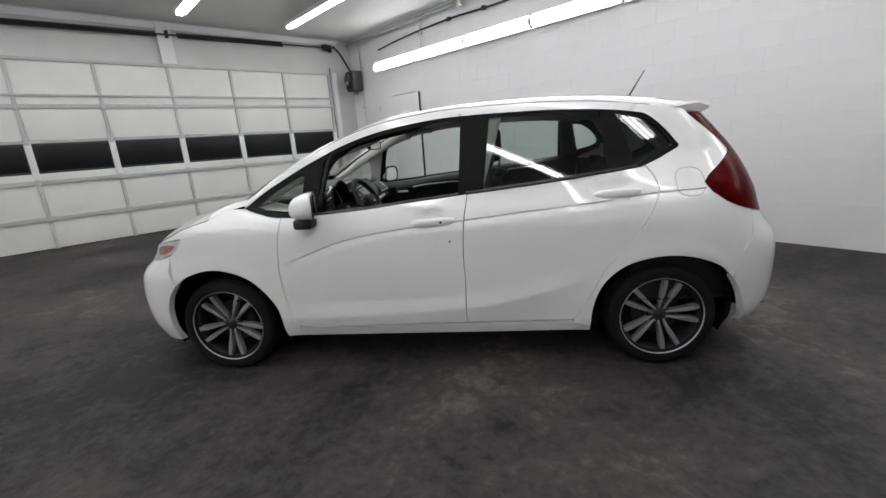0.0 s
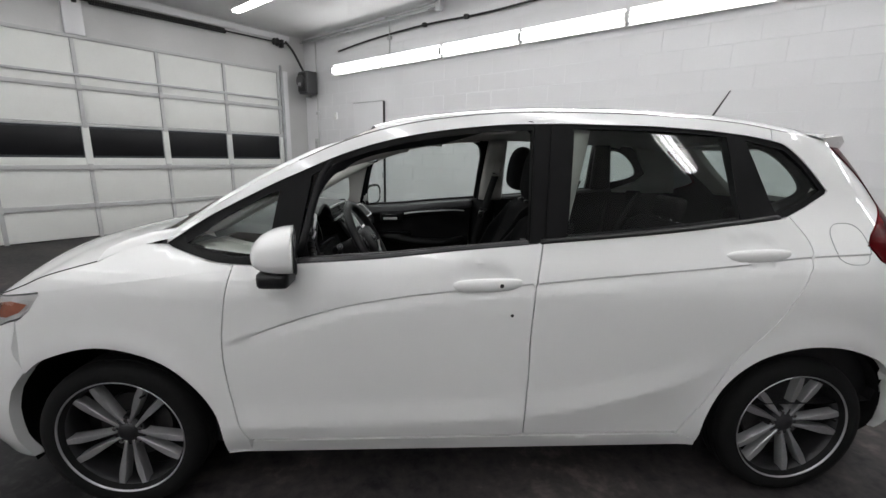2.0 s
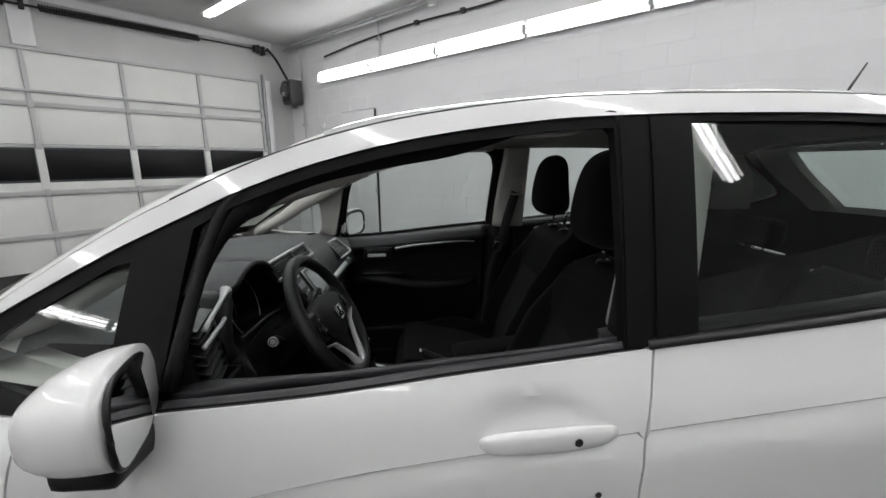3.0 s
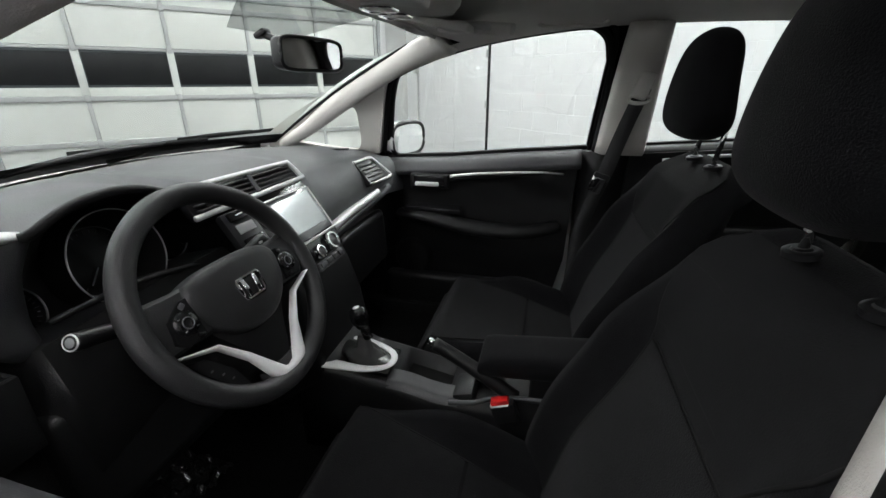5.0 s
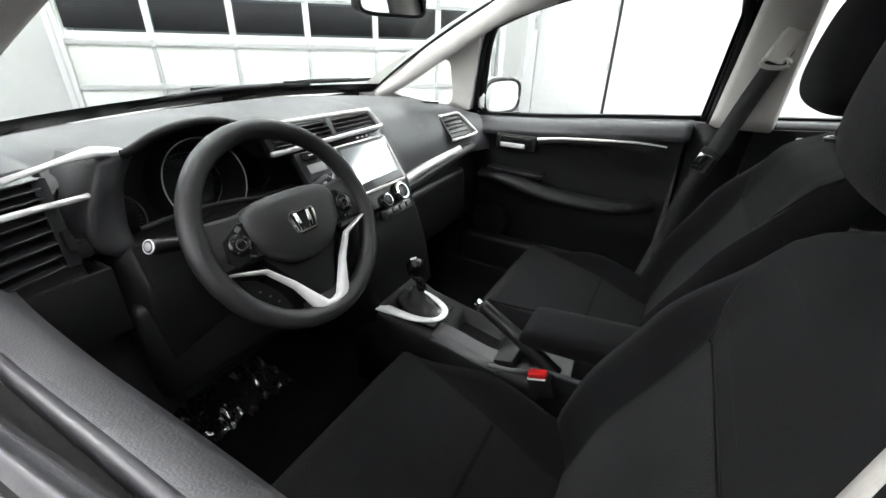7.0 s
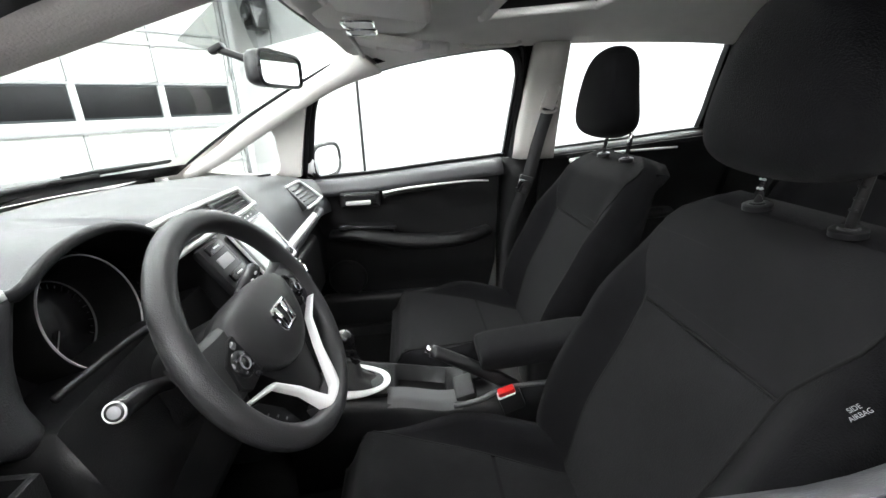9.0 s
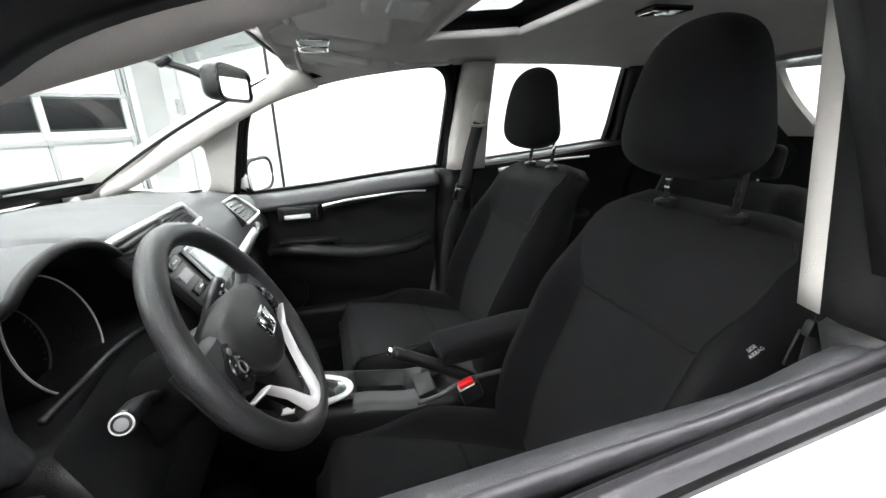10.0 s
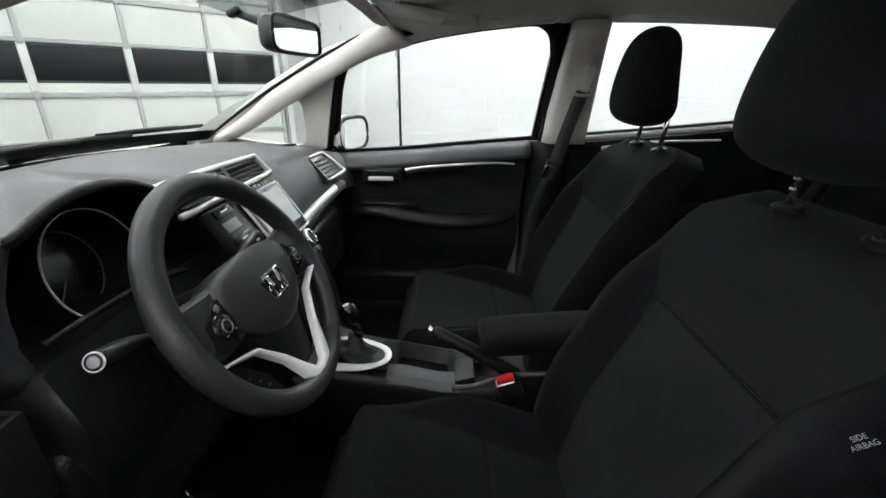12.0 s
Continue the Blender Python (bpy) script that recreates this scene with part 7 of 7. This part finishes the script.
def build_belts(car):
    for s in (-1, 1):
        path = curve([(0.318, s * 0.598, 1.225), (0.278, s * 0.592, 1.10), (0.240, s * 0.580, 0.965), (0.210, s * 0.610, 0.85), (0.19, s * 0.650, 0.72), (0.18, s * 0.67, 0.45)], 6)
        back = Vector((0.06, -0.07, 0)) if s < 0 else Vector()
        path = [p + back for p in path]
        b = bmesh.new()
        loft([[p + Vector((0.026, 0, 0.009)), p + Vector((0.026, s * 0.002, 0.009)), p + Vector((-0.026, s * 0.002, -0.009)), p + Vector((-0.026, 0, -0.009))] for p in path], bm=b)
        bl = part("seat_belt", b, WEBBING, car, "black seat belt webbing", 60)
        if s > 0:
            part("belt_guide", box((0.050, 0.03, 0.085), (0.320 + back.x, s * 0.606 + back.y, 1.245), 0.012, 3, (0, 18, 0)), PILLAR_DIM, bl, "light grey belt guide")
            part("guide_loop", tube([Vector((0.313 + back.x + 0.030 * p, s * 0.597 + back.y, 1.205 + 0.012 * q)) for p, q in rounded(1, 1, 0.8, 20)], 0.006, 8, True), PILLAR_DIM, bl)
            part("slide_plate", box((0.02, 0.012, 0.16), (0.330 + back.x, s * 0.612 + back.y, 1.28), 0.005, 2, (0, 10, 0)), PILLAR_DIM, bl)
        part("tongue", box((0.042, 0.004, 0.050), (0.220 + back.x, s * 0.576 + back.y, 0.938), 0.004, 2, (0, 18, 0)), CHROME if s > 0 else TRIMB, bl, "chrome belt tongue" if s > 0 else "black belt tongue")
        part("tongue_grip", box((0.052, 0.012, 0.022), (0.234 + back.x, s * 0.582 + back.y, 0.965), 0.005, 2, (0, 18, 0)), TRIMB, bl)


def build_overhead(car):
    oc = part("overhead_console", loft([[(-0.255 + 0.125 * k * q, 0.0 + 0.105 * k * p, z - 0.008 * q) for q, p in rounded(1, 1, 0.6, 36)] for k, z in ((1.0, 1.425), (0.97, 1.402), (0.86, 1.386), (0.5, 1.382))]), PILLAR, car, "light grey overhead console", 60)
    for y in (-0.045, 0.045):
        part("map_light", box((0.050, 0.062, 0.010), (-0.270, y, 1.3815), 0.004, 2, (0, 4, 0)), WHITEPL, oc, "white map light lens")
        part("lamp_trim", tube([Vector((-0.270 + 0.029 * q, y + 0.034 * p, 1.379)) for q, p in rounded(1, 1, 0.5, 28)], 0.003, 6, True), CHROME, oc, "chrome lamp trim")
    part("console_switch", box((0.03, 0.05, 0.008), (-0.19, 0.0, 1.380), 0.003), PILLAR, oc)
    for s in (-1, 1):
        v = part("sun_visor", box((0.155, 0.36, 0.018), (-0.235, s * 0.325, 1.395 - 0.004), 0.008, 3, (s * 4, 9, s * 6)), LINER, car, "light grey sun visor", 60)
        part("visor_arm", tube([(-0.31, s * 0.16, 1.392), (-0.31, s * 0.50, 1.380)], 0.006, 8), PILLAR, v)
        pod = part("vanity_light", box((0.20 if s > 0 else 0.10, 0.10 if s > 0 else 0.12, 0.032), (-0.160 if s > 0 else -0.157, s * (0.385 if s > 0 else 0.395), 1.390 if s > 0 else 1.384), 0.009, 3, (s * 6, 4, 0)), LINER, car, "light grey headliner pod")
        part("vanity_lens", box((0.050, 0.008 if s > 0 else 0.050, 0.016 if s > 0 else 0.008), (-0.139 if s > 0 else -0.155, s * (0.333 if s > 0 else 0.39), 1.386 if s > 0 else 1.3685), 0.003, 1, (s * 6, 4, 0)), WHITEPL, pod, "white lamp lens")
        g = part("grab_handle", tube(curve([(0.0, s * 0.555, 1.412), (0.02, s * 0.535, 1.402), (0.10, s * 0.532, 1.402), (0.17, s * 0.535, 1.405), (0.19, s * 0.555, 1.415)], 5), 0.009, 8, flat=0.7), PILLAR, car, "light grey grab handle", 80)
    dl = part("dome_light", box((0.11, 0.075, 0.012), (0.56, -0.02, 1.462), 0.012, 3), GLOSSB, car, "dark dome light")
    part("dome_lens", box((0.05, 0.055, 0.008), (0.53, -0.02, 1.455), 0.006, 2), CHROME, dl, "bright dome lens")
    # rear-view mirror on the windscreen
    m = Matrix.Translation((-0.434, -0.022, 1.306)) @ pose(0, 0, 0, 0, 0, -8) @ pose(0, 0, 0, 0, 0.5, 0)
    shell = loft([[(x, 0.100 * k * p, 0.032 * k * q) for p, q in rounded(1, 1, 0.38, 40)] for x, k in ((-0.026, 0.62), (-0.022, 0.84), (-0.012, 0.97), (0.0, 1.0), (0.008, 0.985))])
    bmesh.ops.transform(shell, matrix=m, verts=shell.verts)
    mr = part("rear_view_mirror", shell, TRIMB, car, "black rear-view mirror", 60)
    fc = bmesh.new()
    fc.faces.new([fc.verts.new(m @ Vector((0.0095, 0.095 * p, 0.0285 * q))) for p, q in rounded(1, 1, 0.38, 40)])
    part("mirror_glass", fc, MIRROR, mr, "mirror glass")
    part("mirror_bezel", tube([m @ Vector((0.010, 0.0965 * p, 0.0300 * q)) for p, q in rounded(1, 1, 0.38, 40)], 0.0036, 8, True), TRIMB, mr)
    part("mirror_stalk", tube(curve([(-0.462, -0.030, 1.310), (-0.490, -0.026, 1.328), (-0.535, -0.021, 1.345)], 5), 0.007, 8), TRIMB, mr)
    part("mirror_foot", box((0.03, 0.026, 0.012), (-0.539, -0.021, 1.347), 0.008, 2, (0, -26, 0)), TRIMB, mr)


def build_rear_bench(car):
    for y, w in ((-0.30, 0.60), (0.32, 0.56)):
        lean = radians(24)
        rings = []
        for s in span(0, 1, 16):
            hw = w / 2 * (1 - 0.10 * ease((s - 0.8) / 0.2))
            ring = []
            for u in span(-1, 1, 17):
                d = 0.030 * ease((abs(u) - 0.55) / 0.35) - 0.035 * ease((abs(u) - 0.85) / 0.15) - 0.05 * ease((s - 0.85) / 0.15)
                ring.append(seat_point((1.06, y, 0.50), lean, u * hw, s * 0.52, d))
            ring += [seat_point((1.06, y, 0.50), lean, u * hw, s * 0.52, -0.12) for u in span(1, -1, 17)]
            rings.append(ring)
        rb = part("rear_backrest", loft(rings), CLOTH, car, "black cloth rear backrest", 80)
        part("rear_cushion", box((0.50, w - 0.02, 0.16), (0.86, y, 0.46), 0.05, 4, (0, 6, 0)), CLOTH, rb)
        top = seat_point((1.06, y, 0.50), lean, 0, 0.52, -0.05)
        part("rear_headrest", box((0.09, 0.24, 0.13), (top.x + 0.03, y, top.z + 0.075), 0.035, 4, (0, 8, 0)), CLOTH, rb)
        for k in (-0.06, 0.06):
            part("headrest_post", tube([(top.x + 0.01, y + k, top.z - 0.02), (top.x + 0.025, y + k, top.z + 0.03)], 0.006, 8), CHROME, rb)
    for s in (-1, 1):
        part("rear_belt", tube(curve([(1.28, s * 0.55, 1.10), (1.20, s * 0.56, 0.98), (1.10, s * 0.60, 0.70)], 5), 0.020, 6, flat=0.15, up=(0, 1, 0)), WEBBING, car, "black rear seat belt")
        part("belt_outlet", box((0.09, 0.04, 0.07), (1.24, s * 0.575, 1.075), 0.012, 2), PLASTIC2, car)


def build_film(car):
    """A crumpled clear protection sheet lying in the driver's footwell."""
    rnd = random.Random(5)
    t = thing("plastic_floor_cover", "crumpled clear plastic sheet in the footwell", "plastic sheet")
    def crumple(u, v):
        x, y = -0.88 + 0.24 * u, -0.52 + 0.28 * v
        n = noise.noise(Vector((x * 14, y * 26, 1.3))) + 0.5 * noise.noise(Vector((x * 34, y * 70, 4.0)))
        return (x, y, 0.362 + 0.055 * abs(n) + 0.22 * ease((-0.75 - x) / 0.35) + 0.07 * math.exp(-(y / 0.14) ** 2))
    part("sheet", sheet(crumple, span(0, 1, 46), span(0, 1, 46)), FILM, t, "", 25)
    p = thing("pedal_set", "black foot pedals in the footwell", "pedals")
    for y in (-0.42, -0.32, -0.22):
        part("pedal", box((0.02, 0.055, 0.07), (-0.83, y, 0.52), 0.008, 2, (0, -25, 0)), RUBBER, p)
        part("pedal_arm", tube([(-0.84, y, 0.55), (-0.90, y, 0.70)], 0.008, 6), DARKST, p)
        part("pedal_edge", box((0.004, 0.05, 0.004), (-0.818, y, 0.49), 0.001), CHROME, p)

# ---------------------------------------------------------------- put together
lit_wall = build_shell()
build_rollup_door()
build_opener()
build_wall_door()
build_lamps()
build_pipes()

CAR = thing("hatchback_car", "white five-door hatchback with an open driver's window on the garage floor", "car")
build_body(CAR)
build_top(CAR)
for wx, ws, wt in ((-1.245, -1, 55), (1.265, -1, 1), (-1.265, 1, 0), (1.265, 1, 30)):
    build_wheel(CAR, wx, ws, wt)
build_shell_inside(CAR)
build_dash(CAR)
build_steering(CAR)
driver, driver_at = build_seat(CAR, 0.095, -0.376, 0.465, "driver")
build_side_label(driver, driver_at)
build_seat(CAR, 0.178, 0.364, 0.465, "passenger")
build_console(CAR)
for sg in (-1, 1):
    build_door_inside(CAR, sg)
    build_rear_door_inside(CAR, sg)
build_belts(CAR)
build_overhead(CAR)
build_rear_bench(CAR)
build_film(CAR)
for ob in CAR.children_recursive:
    if ob.name.split('.')[0] in ('windscreen', 'quarter_pane', 'rear_door_pane', 'rear_quarter_pane', 'front_door_pane', 'tailgate_pane', 'sunroof', 'shade_band'):
        ob.visible_shadow = False
build_blocks(lit_wall)
